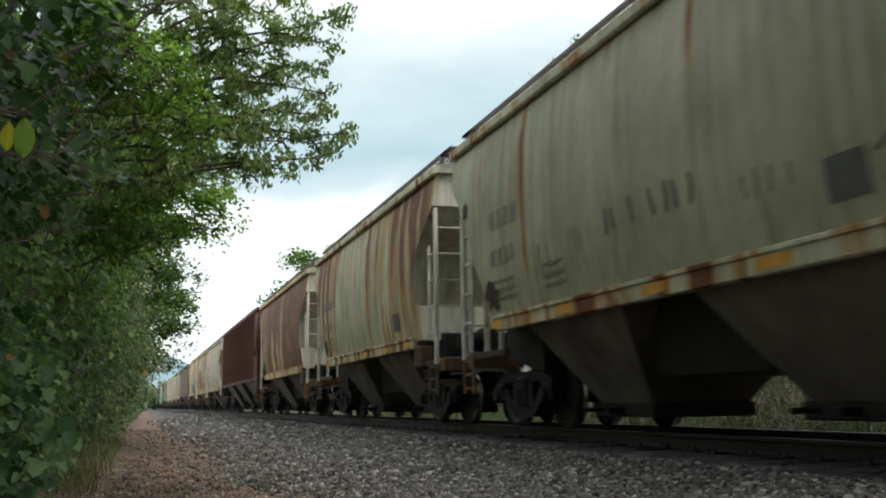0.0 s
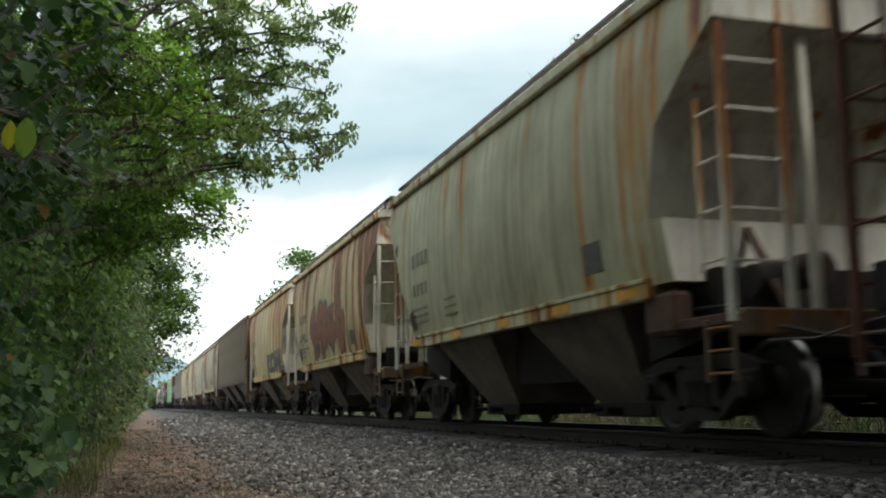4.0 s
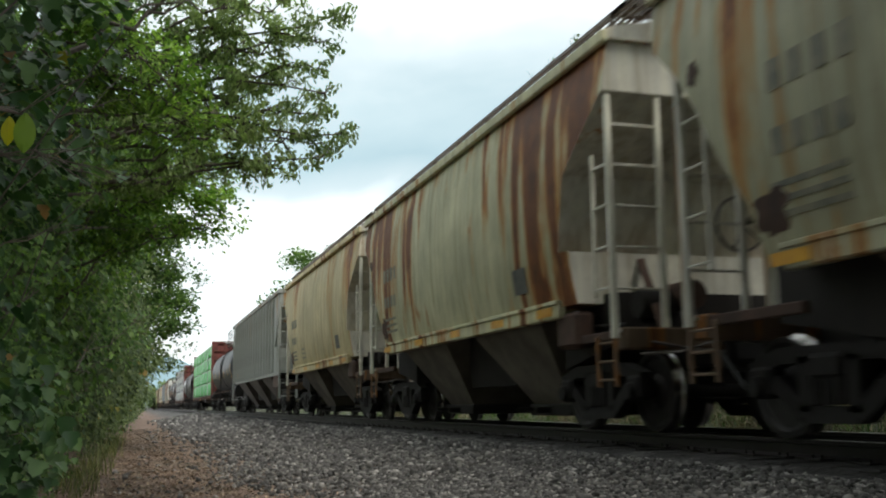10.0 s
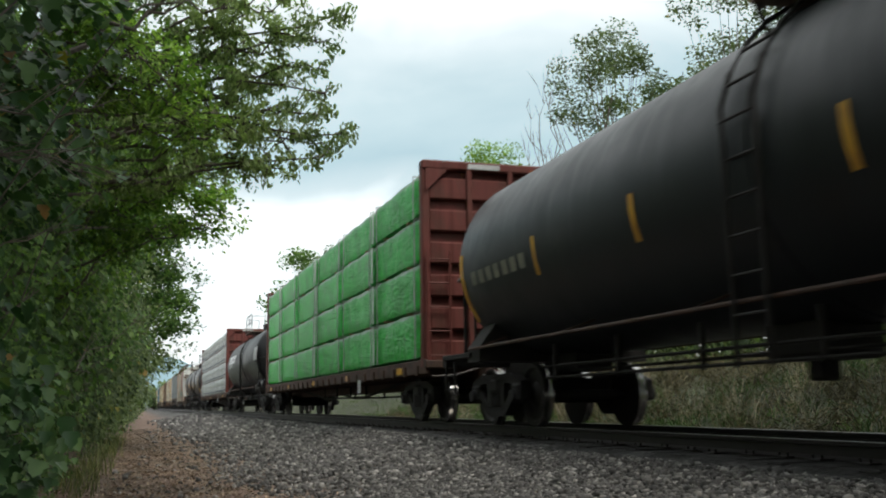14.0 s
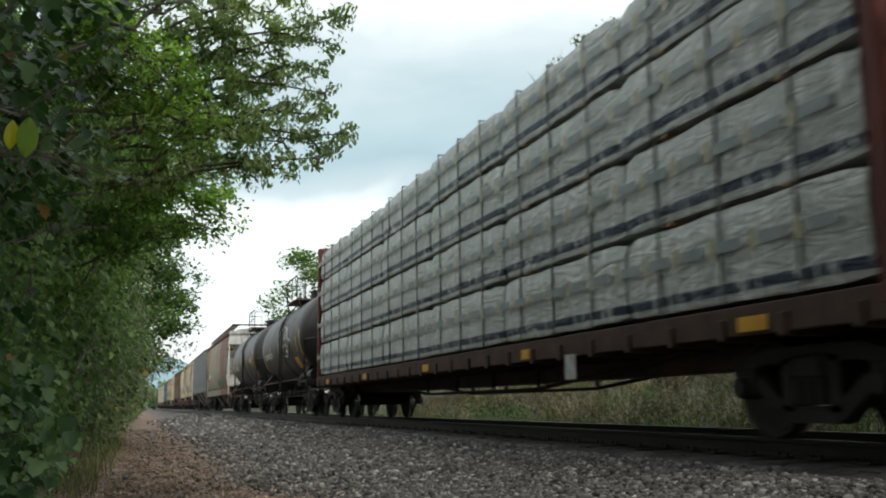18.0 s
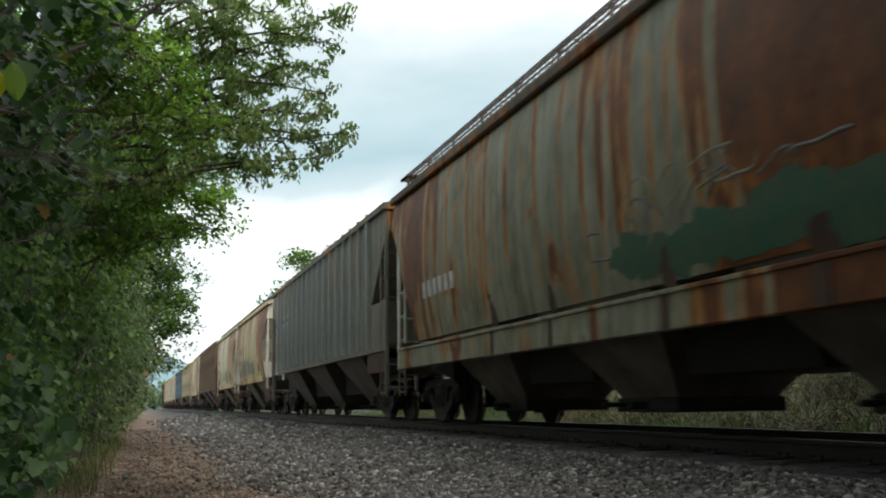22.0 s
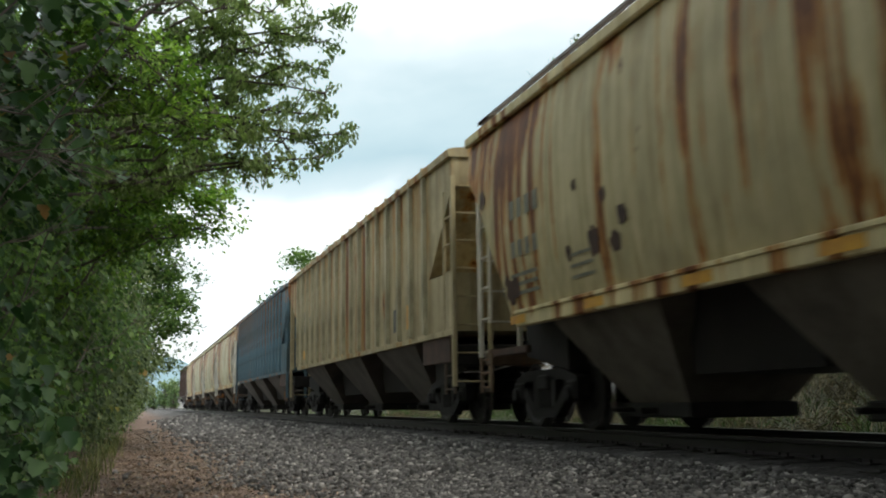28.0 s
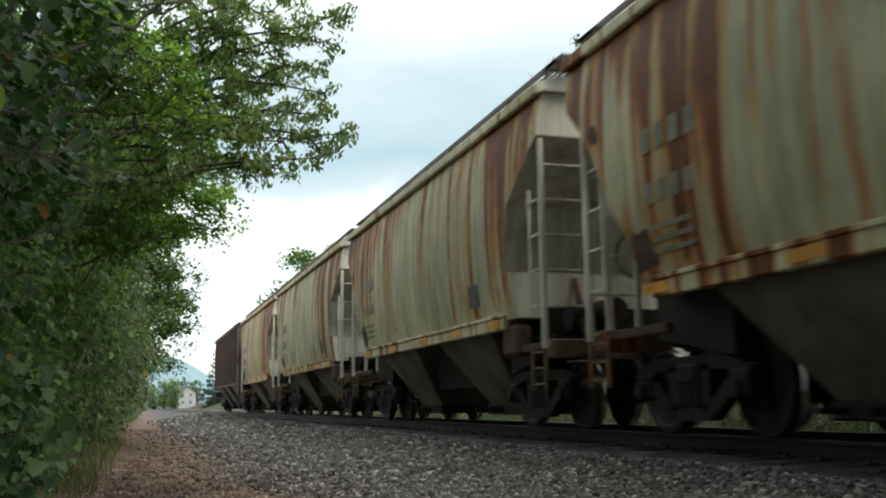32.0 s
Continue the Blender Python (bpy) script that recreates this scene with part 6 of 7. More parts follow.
hedge_bank("wood_edge", 13.0, 34.0, lambda y: -2.0 + 0.03 * (y - 13), lambda y: 9.5 + 0.8 * math.sin(y * 0.9), 2.4, M_LEAF_A, 0.16, 60, 1.1, 26,
           "tall dark undergrowth behind the path trees", 0.8)

def dry_branch(base, tip, seed, label, r=0.009):
    """A leafless grey branch with side twigs."""
    rnd = random.Random(seed)
    th = empty("dry_branch", base)
    tagged(th, label, "branch")
    d = Vector(tip) - Vector(base)
    pts = bent((0, 0, 0), d, rnd, 8, 0.15)
    part("stem", Shape().tube(pts, r, 6, r_end=r * 0.22), M_TWIG, th)
    tw = Shape()
    for k in range(3, 9):
        for _ in range(2):
            e = pts[k] + d.normalized() * rnd.uniform(0.08, 0.25) + Vector((rnd.uniform(-0.1, 0.1), rnd.uniform(-0.1, 0.1), rnd.uniform(-0.16, 0.14)))
            tw.tube([pts[k], pts[k].lerp(e, 0.5) + Vector((0, 0, 0.015)), e], 0.003, 4, r_end=0.001)
    part("twig", tw, M_TWIG, th)["kind"] = "stuff"


for i, (p, q) in enumerate((((-1.1, 4.2, 1.35), (-0.22, 4.3, 1.62)), ((-1.2, 4.4, 1.4), (-0.30, 4.1, 1.30)), ((-1.2, 5.2, 1.6), (-0.05, 5.0, 1.45)), ((-1.3, 6.5, 1.0), (-0.35, 6.6, 1.5)), ((-1.0, 9.0, 0.3), (0.15, 9.2, 1.2)))):
    dry_branch(p, q, 90 + i, "leafless grey branch that sticks out of the bank")

dry_branch((-0.62, 7.6, 3.00), (0.61, 7.9, 3.65), 97, "dark leafless bough that reaches over the bank", 0.024)
dry_branch((-0.15, 7.7, 3.39), (1.21, 8.2, 3.81), 98, "dark leafless bough that reaches over the bank", 0.012)

# taller trees behind and over the bank
tree("overhanging_tree", (-2.6, 13.6, -0.7), (-0.3, 12.6, 6.4),
     [(0.78, (2.07, 11.0, 4.95)), (0.73, (1.94, 11.2, 4.68)), (0.68, (1.97, 11.4, 4.40)), (0.64, (2.04, 11.2, 4.05)), (0.60, (1.94, 11.0, 3.71)), (0.56, (2.18, 11.0, 3.50)), (0.55, (1.93, 11.3, 3.44)), (0.52, (1.98, 11.0, 3.21)), (0.50, (1.44, 11.4, 3.14)), (0.52, (1.18, 11.8, 3.32)), (0.55, (1.60, 11.6, 3.53)), (0.61, (1.76, 11.8, 4.03)), (0.68, (1.64, 12.0, 4.53)), (0.73, (1.67, 11.5, 4.77)), (0.79, (1.43, 11.5, 5.14)), (0.73, (1.16, 12.2, 4.97)), (0.64, (1.29, 12.0, 4.28)), (0.59, (1.07, 12.2, 3.92)), (0.85, (1.79, 11.0, 5.41)), (0.59, (1.34, 11.2, 3.65)), (0.82, (1.57, 10.6, 5.00))],
     M_LEAF_E, 0.072, 0.34, 780, 31, 0.12, 4, "broad-leaved oak that leans over the path", 0.17, 0.75, 0.42)
tree("leaning_tree", (-2.3, 11.0, -0.7), (-1.2, 10.6, 6.2),
     [(0.70, (0.02, 10.4, 3.97)), (0.73, (0.22, 10.6, 4.20)), (0.69, (0.40, 10.5, 3.98)), (0.63, (0.52, 10.4, 3.67)), (0.58, (0.66, 10.5, 3.49)), (0.60, (0.26, 10.4, 3.53)), (0.65, (0.01, 10.2, 3.66)), (0.67, (0.13, 10.0, 3.69)), (0.56, (0.36, 10.6, 3.40)), (0.52, (0.52, 10.8, 3.28)), (0.72, (-0.12, 10.2, 3.98)), (0.77, (-0.24, 10.2, 4.18)), (0.82, (-0.36, 10.2, 4.42))],
     M_LEAF_D, 0.085, 0.36, 270, 36, 0.10, 3, "bright green ash that arches over the path", 0.24, 0.45, 0.34)
tree("edge_tree", (-1.9, 14.0, -0.7), (-0.9, 13.6, 4.8),
     [(0.55, (0.79, 13.5, 3.34)), (0.51, (1.16, 13.8, 3.26)), (0.44, (1.12, 13.8, 2.98)), (0.44, (0.69, 13.6, 2.92)), (0.61, (0.54, 13.2, 3.50)), (0.63, (0.90, 13.6, 3.69)), (0.52, (0.62, 13.2, 3.15)), (0.37, (0.42, 13.0, 2.54)), (0.53, (0.32, 12.6, 3.05))],
     M_LEAF_D, 0.08, 0.40, 300, 37, 0.08, 3, "light green young tree at the edge of the path", 0.28, 0.5, 0.5)
tree("path_tree", (-2.4, 19.0, -0.7), (-1.8, 19.0, 8.5),
     [(0.4, (0.75, 18.4, 3.6)), (0.5, (1.15, 18.0, 4.3)), (0.45, (0.7, 19, 4.9)), (0.6, (0.6, 18.6, 6.0)), (0.7, (0.2, 18.4, 6.8)), (0.5, (0.2, 17.6, 4.6)), (0.8, (-0.8, 18.0, 7.6)), (0.85, (0.5, 18.5, 8.2)), (0.6, (-1.4, 16.5, 5.8))],
     M_LEAF_A, 0.09, 0.7, 260, 32, 0.17, 3, "green broad-leaved tree beside the line", 0.42)
tree("hedge_tree", (-1.6, 28.0, -0.7), (-1.0, 28.0, 8.5),
     [(0.35, (1.4, 27.5, 3.2)), (0.45, (1.25, 28.0, 4.2)), (0.55, (1.1, 27.0, 5.0)), (0.5, (0.4, 26.0, 5.0)), (0.7, (0.5, 27.6, 6.2)), (0.8, (-0.4, 27.0, 7.4)), (0.9, (0.2, 28.0, 8.4)), (0.3, (0.9, 26.5, 2.6))],
     M_LEAF_A, 0.11, 0.9, 230, 33, 0.18, 3, "light green tree in the hedge", 0.55)
tree("spreading_tree", (-1.4, 46.0, -0.7), (-1.0, 46.0, 8.5),
     [(0.3, (1.3, 45.0, 2.6)), (0.42, (1.6, 46.0, 3.8)), (0.5, (1.2, 46.0, 5.2)), (0.6, (0.9, 45.0, 6.0)), (0.75, (0.2, 45.5, 7.4)), (0.9, (0.1, 46.0, 8.6))],
     M_LEAF_C, 0.14, 1.2, 100, 34, 0.2, 3, "spreading green tree in the hedge", 0.8)
# the same row of trees goes on behind the bank; past the camera an unseen canopy is added
rnd = random.Random(8)
for i in range(12):
    y = 9 + 6.5 * i + rnd.uniform(-1, 1)
    clump_tree("row_tree", (-4.6 - rnd.uniform(0, 2.0), y, -0.6), rnd.uniform(9.0, 11.5), rnd.uniform(2.4, 3.0), (M_LEAF_A, M_LEAF_C, M_LEAF_B)[i % 3], 0.24, 30, 200 + i,
               "leafy tree in the row beside the line", 0.16, 46, 1.0, 0.1)
# canopy out of view, added to cut the light on the near cars
for i in range(9):
    y = 3.2 - 4.6 * i + rnd.uniform(-0.6, 0.6)
    clump_tree("unseen_shade_tree", (-3.0 - rnd.uniform(0, 0.8), y, -0.6), rnd.uniform(14.5, 17.0), rnd.uniform(5.6, 6.4), (M_LEAF_A, M_LEAF_C)[i % 2], 0.75, 24, 230 + i,
               "unseen tall leafy tree added to shade the near cars", 0.25, 105, 1.7, 0.46, round_=0.7)
# trees outside the view on the right, added to block sky light
for i in range(7):
    y = 13.0 - 7.0 * i + rnd.uniform(-1, 1)
    clump_tree("unseen_verge_tree", (16.5 + rnd.uniform(0, 2.5), y, 0.3), rnd.uniform(13.0, 17.0), rnd.uniform(4.0, 5.0), (M_LEAF_F, M_LEAF_C)[i % 2], 0.7, 22, 260 + i,
               "unseen tall dark tree added on the far verge to block light", 0.25, 55, 1.7, 0.15, round_=0.8)

# far side of the line
clump_tree("roadside_tree", (22.0, 42.0, 0.3), 18.2, 3.4, M_LEAF_C, 0.16, 260, 41, "green tree with thin twigs behind the train", 0.2, 60, 1.1, 0.45)
clump_tree("bushy_tree", (21.0, 57.0, 0.3), 15.8, 3.6, M_LEAF_D, 0.17, 220, 42, "bright green bushy tree behind the line", 0.2, 60, 1.2, 0.2)
clump_tree("maple_tree", (27.5, 40.0, 0.3), 20.5, 4.2, M_LEAF_C, 0.18, 160, 43, "tall green tree behind the line", 0.25, 60, 1.2, 0.4)
clump_tree("pine_tree", (24.0, 26.0, 0.3), 17.0, 3.8, M_LEAF_F, 0.22, 70, 47, "dark green pine beyond the verge", 0.22, 60, 0.9, 0.45)


def bare_shrub(base, tips, seed):
    """Leafless upright stems with forked twigs."""
    rnd = random.Random(seed)
    th = empty("bare_shrub", base)
    tagged(th, "leafless grey shrub with thin upright twigs", "shrub")
    for tip in tips:
        pts = bent((0, 0, 0), Vector(tip) - Vector(base), rnd, 7, 0.08)
        stem = part("stem", Shape().tube(pts, 0.035, 5, r_end=0.008), M_TWIG, th)
        tw = Shape()
        for k in range(3, 8):
            for _ in range(2):
                e = pts[k] + Vector((rnd.uniform(-0.5, 0.5), rnd.uniform(-0.5, 0.5), rnd.uniform(0.4, 1.1)))
                tw.tube([pts[k], pts[k].lerp(e, 0.5) + Vector((rnd.uniform(-0.06, 0.06), 0, 0)), e], 0.014, 4, r_end=0.005)
        part("twig", tw, M_TWIG, stem)["kind"] = "stuff"


bare_shrub((19.38, 43.0, 8.26), ((17.85, 43.0, 14.69), (18.60, 43.4, 16.04), (19.34, 43.8, 16.68), (20.03, 44.2, 16.12), (18.86, 44.6, 13.17), (20.92, 45.0, 17.68), (18.71, 45.4, 13.06)), 66)
for i, (x, y, h, w) in enumerate(((18.2, 112.0, 17.0, 5.0), (23.8, 117.0, 18.2, 5.0), (30.0, 113.0, 23.0, 5.5), (34.5, 118.0, 23.5, 4.5))):
    clump_tree("woodland_tree", (x, y, 0.5), h, w, (M_LEAF_A, M_LEAF_C)[i % 2], 0.36, 62, 50 + i, "round green tree in the woods beyond the line", 0.3, 46, 1.9, 0.15)
def spruce(base, height, spread, seed):
    """A conifer: straight trunk and drooping tiers of needles."""
    rnd = random.Random(seed)
    rng = np.random.default_rng(seed)
    th = empty("spruce_tree", base)
    tagged(th, "dark green spruce by the far crossing", "tree")
    part("trunk", Shape().tube([(0, 0, -0.3), (0, 0, height * 0.5), (0, 0, height)], 0.22, 7, r_end=0.03), M_BARK, th)
    cents, rads = [], []
    tiers = 13
    for i in range(tiers):
        t = i / (tiers - 1)
        r = spread * (1 - t) ** 0.85 + 0.1
        for k in range(max(2, int(9 * (1 - t)) + 2)):
            a = rnd.uniform(0, 6.283)
            q = r * rnd.uniform(0.25, 1.05)
            cents.append((math.cos(a) * q, math.sin(a) * q, 0.6 + (height - 0.8) * t - 0.25 * q + rnd.uniform(-0.2, 0.2)))
            rads.append(0.35 + 0.5 * (1 - t))
    pts = cloud_points(rng, cents, rads, 70, 0.6)
    V, F = leaf_arrays(pts, rng.uniform(0.3, 0.6, len(pts)), rng, 0.4, 0.35, 0.5)
    part("crown", quick_mesh("crown", V, F, M_LEAF_F), None, th)["kind"] = "stuff"


spruce((15.5, 215.0, 0.0), 11.6, 2.3, 61)
spruce((19.5, 222.0, 0.0), 12.5, 2.6, 62)
for i, (x, y, h, w, mt) in enumerate(((6.6, 250.0, 6.4, 2.0, M_LEAF_H), (9.2, 255.0, 7.0, 2.3, M_LEAF_H), (4.4, 262.0, 5.0, 1.8, M_LEAF_H), (13.8, 320.0, 9.4, 3.0, M_LEAF_C), (10.6, 325.0, 7.6, 2.6, M_LEAF_H), (18.0, 318.0, 8.5, 3.0, M_LEAF_C))):
    clump_tree("distant_tree", (x, y, 0.0), h, w, mt, 0.55, 22, 70 + i, "distant pale green tree", 0.25, 46, 1.1, 0.1)

# verge: short grass, low green weeds, brown weeds and pale dry stalks behind the train
rng = np.random.default_rng(77)
n = 26000
gx = 8.9 + 13 * rng.uniform(0, 1, n) ** 1.3
gy = 4 + 80 * rng.uniform(0, 1, n) ** 1.3
tuft = np.array([0.5 + 1.2 * max(0, noise.noise(Vector((x * 0.5, y * 0.5, 4))) + 0.25) for x, y in zip(gx, gy)])
V, F = blades(rng, gx, gy, rng.uniform(0.06, 0.24, n) * tuft, rng.uniform(0.010, 0.022, n), 1.2)
tagged(new("verge_grass", quick_mesh("verge_grass", V, F, M_GRASS)), "uneven green grass on the far verge", "grass", kind="stuff")


def weed_patch(name, mat, count, dry, sizes, slim, dip, reach, label):
    """Heaps of thin crossing stems, dry or green by patches of the bank."""
    cents, rads = [], []
    while len(cents) < count:
        x, y = 10.6 + 8.5 * rng.uniform(), 5 + 45 * rng.uniform() ** 1.2
        d = noise.noise(Vector((x * 0.45, y * 0.22, 9))) + 0.06 * (x - 12.5)
        if (d > rng.normal(0.0, 0.10)) == dry:
            q = rng.uniform(*reach)
            cents.append((x, y, ground_z(x, y) + q * 0.6))
            rads.append(q)
    pts = cloud_points(rng, cents, rads, 300, 1.2, 0.7)
    V, F = leaf_arrays(pts + rng.normal(0, 0.05, pts.shape), rng.uniform(*sizes, len(pts)), rng, dip, slim, 0.4)
    tagged(new(name, quick_mesh(name, V, F, mat)), label, "weeds", kind="stuff")


weed_patch("dry_weeds", M_DRYGRASS, 1000, True, (0.10, 0.42), 0.035, -0.7, (0.15, 0.45), "tangled brown dry weeds on the verge")
weed_patch("brown_weeds", M_BROWNWEED, 700, True, (0.06, 0.18), 0.16, -0.4, (0.15, 0.5), "dead brown undergrowth on the verge")
weed_patch("green_weeds", M_GRASS, 1000, False, (0.08, 0.30), 0.07, -0.8, (0.12, 0.36), "low green weeds on the verge")
# pale dry stalks that stand in bunches
bx, by, bh = [], [], []
for k in range(46):
    x, y = 12.2 + 5.0 * rng.uniform(), 9 + 34 * rng.uniform()
    m = int(rng.uniform(30, 70))
    bx.append(rng.normal(x, 0.16, m))
    by.append(rng.normal(y, 0.22, m))
    bh.append(rng.uniform(0.35, 1.0, m) * rng.uniform(0.7, 1.15))
bx, by, bh = np.concatenate(bx), np.concatenate(by), np.concatenate(bh)
V, F = blades(rng, bx, by, bh, rng.uniform(0.008, 0.016, len(bx)), 0.9)
tagged(new("dry_stalks", quick_mesh("dry_stalks", V, F, M_STALK)), "bunches of pale dry stalks on the verge", "weeds", kind="stuff")
hedge_bank("verge_thicket", 8.0, 75.0, lambda y: 22.5, lambda y: 5.0 + 0.7 * math.sin(y * 0.5), 3.0, M_LEAF_C, 0.19, 40, 1.2, 25,
           "low brown and green thicket on the far bank", 0.9)
hedge_bank("verge_wood", 4.0, 80.0, lambda y: 25.5, lambda y: 7.5 + 0.9 * math.sin(y * 0.37), 3.0, M_LEAF_C, 0.42, 26, 1.7, 29,
           "dense green wood behind the far bank", 1.3)
# tufts of pale grass along the foot of the bank
n = 1300
fy = 13 + 24 * rng.uniform(0, 1, n)
fx = -0.78 + 0.008 * (fy - 9) + rng.normal(0, 0.16, n)
V, F = blades(rng, fx, fy, rng.uniform(0.08, 0.42, n), rng.uniform(0.008, 0.018, n), 0.9)
tagged(new("path_grass", quick_mesh("path_grass", V, F, M_PATHGRASS)), "tufts of pale grass at the foot of the bank", "grass", kind="stuff")
# litter on the path
n = 34000
lx = rng.normal(0.5, 0.85, n)
ly = 6 + 46 * rng.uniform(0, 1, n) ** 1.5
pts = np.stack([lx, ly, np.array([ground_z(x, y) + 0.015 for x, y in zip(lx, ly)])], 1)
V, F = leaf_arrays(pts, rng.uniform(0.02, 0.06, n), rng, 0.0, 0.6, 3.0)
tagged(new("leaf_litter", quick_mesh("leaf_litter", V, F, M_LITTER)), "brown fallen leaves on the path", "leaf litter", kind="stuff")


# ---------------------------------------------------------------- distance
def build_hill():
    m, nt, b, ln = nodes_of("hazy_wooded_hill")
    nz = add(nt, "ShaderNodeTexNoise", Scale=0.02, Detail=6.0)
    ln(coords(nt), nz.inputs["Vector"])
    ln(ramp_of(nt, nz.outputs["Fac"], [(0.3, (0.19, 0.29, 0.33)), (0.7, (0.26, 0.37, 0.41))]), b.inputs["Base Color"])
    b.inputs["Roughness"].default_value = 1.0
    vs, fs = [], []
    nx, ny = 40, 10
    for j in range(ny + 1):
        for i in range(nx + 1):
            x = -500 + 1100 * i / nx
            y = 2200 + 60 * j
            h = 118 * math.exp(-((x - 75) / 150) ** 2) + 60 * math.exp(-((x + 160) / 170) ** 2) + 6 * noise.noise(Vector((x * 0.01, y * 0.01, 2)))
            vs.append((x, y, -6 + h * math.sin(math.pi * min(1, (j + 0.3) / ny))))
    for j in range(ny):
        for i in range(nx):
            a = j * (nx + 1) + i
            fs.append((a, a + 1, a + nx + 2, a + nx + 1))
    me = bpy.data.meshes.new("hill")
    me.from_pydata(vs, [], fs)
    me.materials.append(m)
    me.shade_smooth()
    tagged(new("hill", me), "hazy blue wooded hill on the horizon", "hill", kind="structure")


build_hill()


def build_house():
    th = empty("distant_house", (13.4, 285.0, 0.0))
    tagged(th, "small pale gabled building behind trees beside the line", "building")
    wall = plain("pale_siding", (0.46, 0.46, 0.45), (0.36, 0.36, 0.35), 0.8)
    roof = plain("grey_shingles", (0.22, 0.22, 0.23), None, 0.8)
    glass = plain("dull_window_glass", (0.16, 0.17, 0.18), None, 0.2)
    part("wall", Shape().put([(-1.8, 0, 0), (2.6, 0, 0), (2.6, 0, 4.4), (0.4, 0, 6.0), (-1.8, 0, 4.4), (-1.8, 7, 0), (2.6, 7, 0), (2.6, 7, 4.4), (0.4, 7, 6.0), (-1.8, 7, 4.4)],
                             [(0, 1, 2, 3, 4), (9, 8, 7, 6, 5), (0, 5, 6, 1), (1, 6, 7, 2), (4, 9, 5, 0)]), wall, th)
    part("roof", Shape().put([(-2.1, -0.3, 4.2), (0.4, -0.3, 6.15), (0.4, 7.3, 6.15), (-2.1, 7.3, 4.2), (2.9, -0.3, 4.2), (2.9, 7.3, 4.2), (0.4, -0.3, 6.0), (0.4, 7.3, 6.0)],
                             [(0, 1, 2, 3), (1, 4, 5, 2), (0, 3, 7, 6), (4, 6, 7, 5)]), roof, th)
    for x in (-0.9, 1.2):
        for z in (1.2, 3.2):
            w = part("window", Shape().box(x - 0.36, x + 0.36, -0.06, 0.05, z, z + 0.9, 0.02), wall, th)
            part("pane", Shape().box(x - 0.28, x + 0.28, -0.075, -0.05, z + 0.08, z + 0.82, 0.01), glass, w)


build_house()


# ---------------------------------------------------------------- the train
CREAM = (0.47, 0.465, 0.31)
GREY = (0.41, 0.41, 0.29)
WARM = (0.50, 0.435, 0.25)
M_PATCH = plain("worn_green_grey_paint", (0.10, 0.12, 0.10), (0.03, 0.035, 0.03), 0.6, 0, 4)
M_BRIGHT = plain("white_letter_paint", (0.78, 0.80, 0.80), (0.6, 0.62, 0.62), 0.5, 0, 6)
M_PRINT = plain("printed_blue_ink", (0.20, 0.25, 0.28), (0.34, 0.38, 0.36), 0.5, 0, 5)
M_PRINTY = plain("printed_yellow_ink", (0.42, 0.38, 0.16), (0.46, 0.46, 0.36), 0.5, 0, 6)
M_GRAFD = plain("dark_spray_paint", (0.035, 0.047, 0.05), (0.12, 0.12, 0.095), 0.6, 0, 4)
M_GRAFO = plain("red_brown_spray_paint", (0.30, 0.095, 0.032), (0.15, 0.045, 0.02), 0.6, 0, 5)
M_GRAFG = plain("grey_green_spray_paint", (0.11, 0.125, 0.10), (0.24, 0.235, 0.165), 0.65, 0, 4)
GREEN_WRAP = wrap_material("green_plastic_wrap", "green")
GREY_WRAP = wrap_material("grey_plastic_wrap", "grey")
CARS = []


def put_car(car, rear, length, label, category):
    tagged(car, label, category, "cars of the freight train")
    y = rear + 0.5 - length
    car.location = (TRACK_X, y, 0)
    CARS.append((car, y))


def standard_marks(car, width, length, seed):
    """Stencil blocks, data panels and reflectors of a smooth hopper's near side."""
    r = random.Random(seed)
    marks = stencil_row(length - 3.2, length - 2.1, 2.80, 0.26, 4) + stencil_row(length - 3.1, length - 2.1, 2.28, 0.22, 4)
    if seed % 3 == 0:
        marks += [(length - 4.6, length - 4.0, 1.78 + 0.13 * i, 1.82 + 0.13 * i) for i in range(3)]
    panel_marks(car, width, marks, M_FADED)
    panel_marks(car, width, [(length - 3.0, length - 2.1, 2.02 - 0.12 * i, 2.07 - 0.12 * i) for i in range(3)], M_FADED)
    panel_marks(car, width, [(3.1, 3.55, 1.78, 2.12)], M_LETTER, "data_panel")
    paint_blob(car, width, length - 2.05, 1.86, 0.20 + r.uniform(0, 0.08), 0.20, M_BROWN, seed + 0.5, "rust_stain")
    paint_blob(car, width, length - 1.12, 3.32, 0.07 + r.uniform(0, 0.05), 0.12, M_BROWN, seed + 2.5, "rust_stain")
    for y in (2.3, 4.0, 5.95, 8.1, length - 2.5):
        panel_marks(car, lambda z: 1.526, [(y, y + 0.5, 1.40, 1.51)], M_YELLOW, "yellow_reflector")


LS, LR = 12.9, 18.35
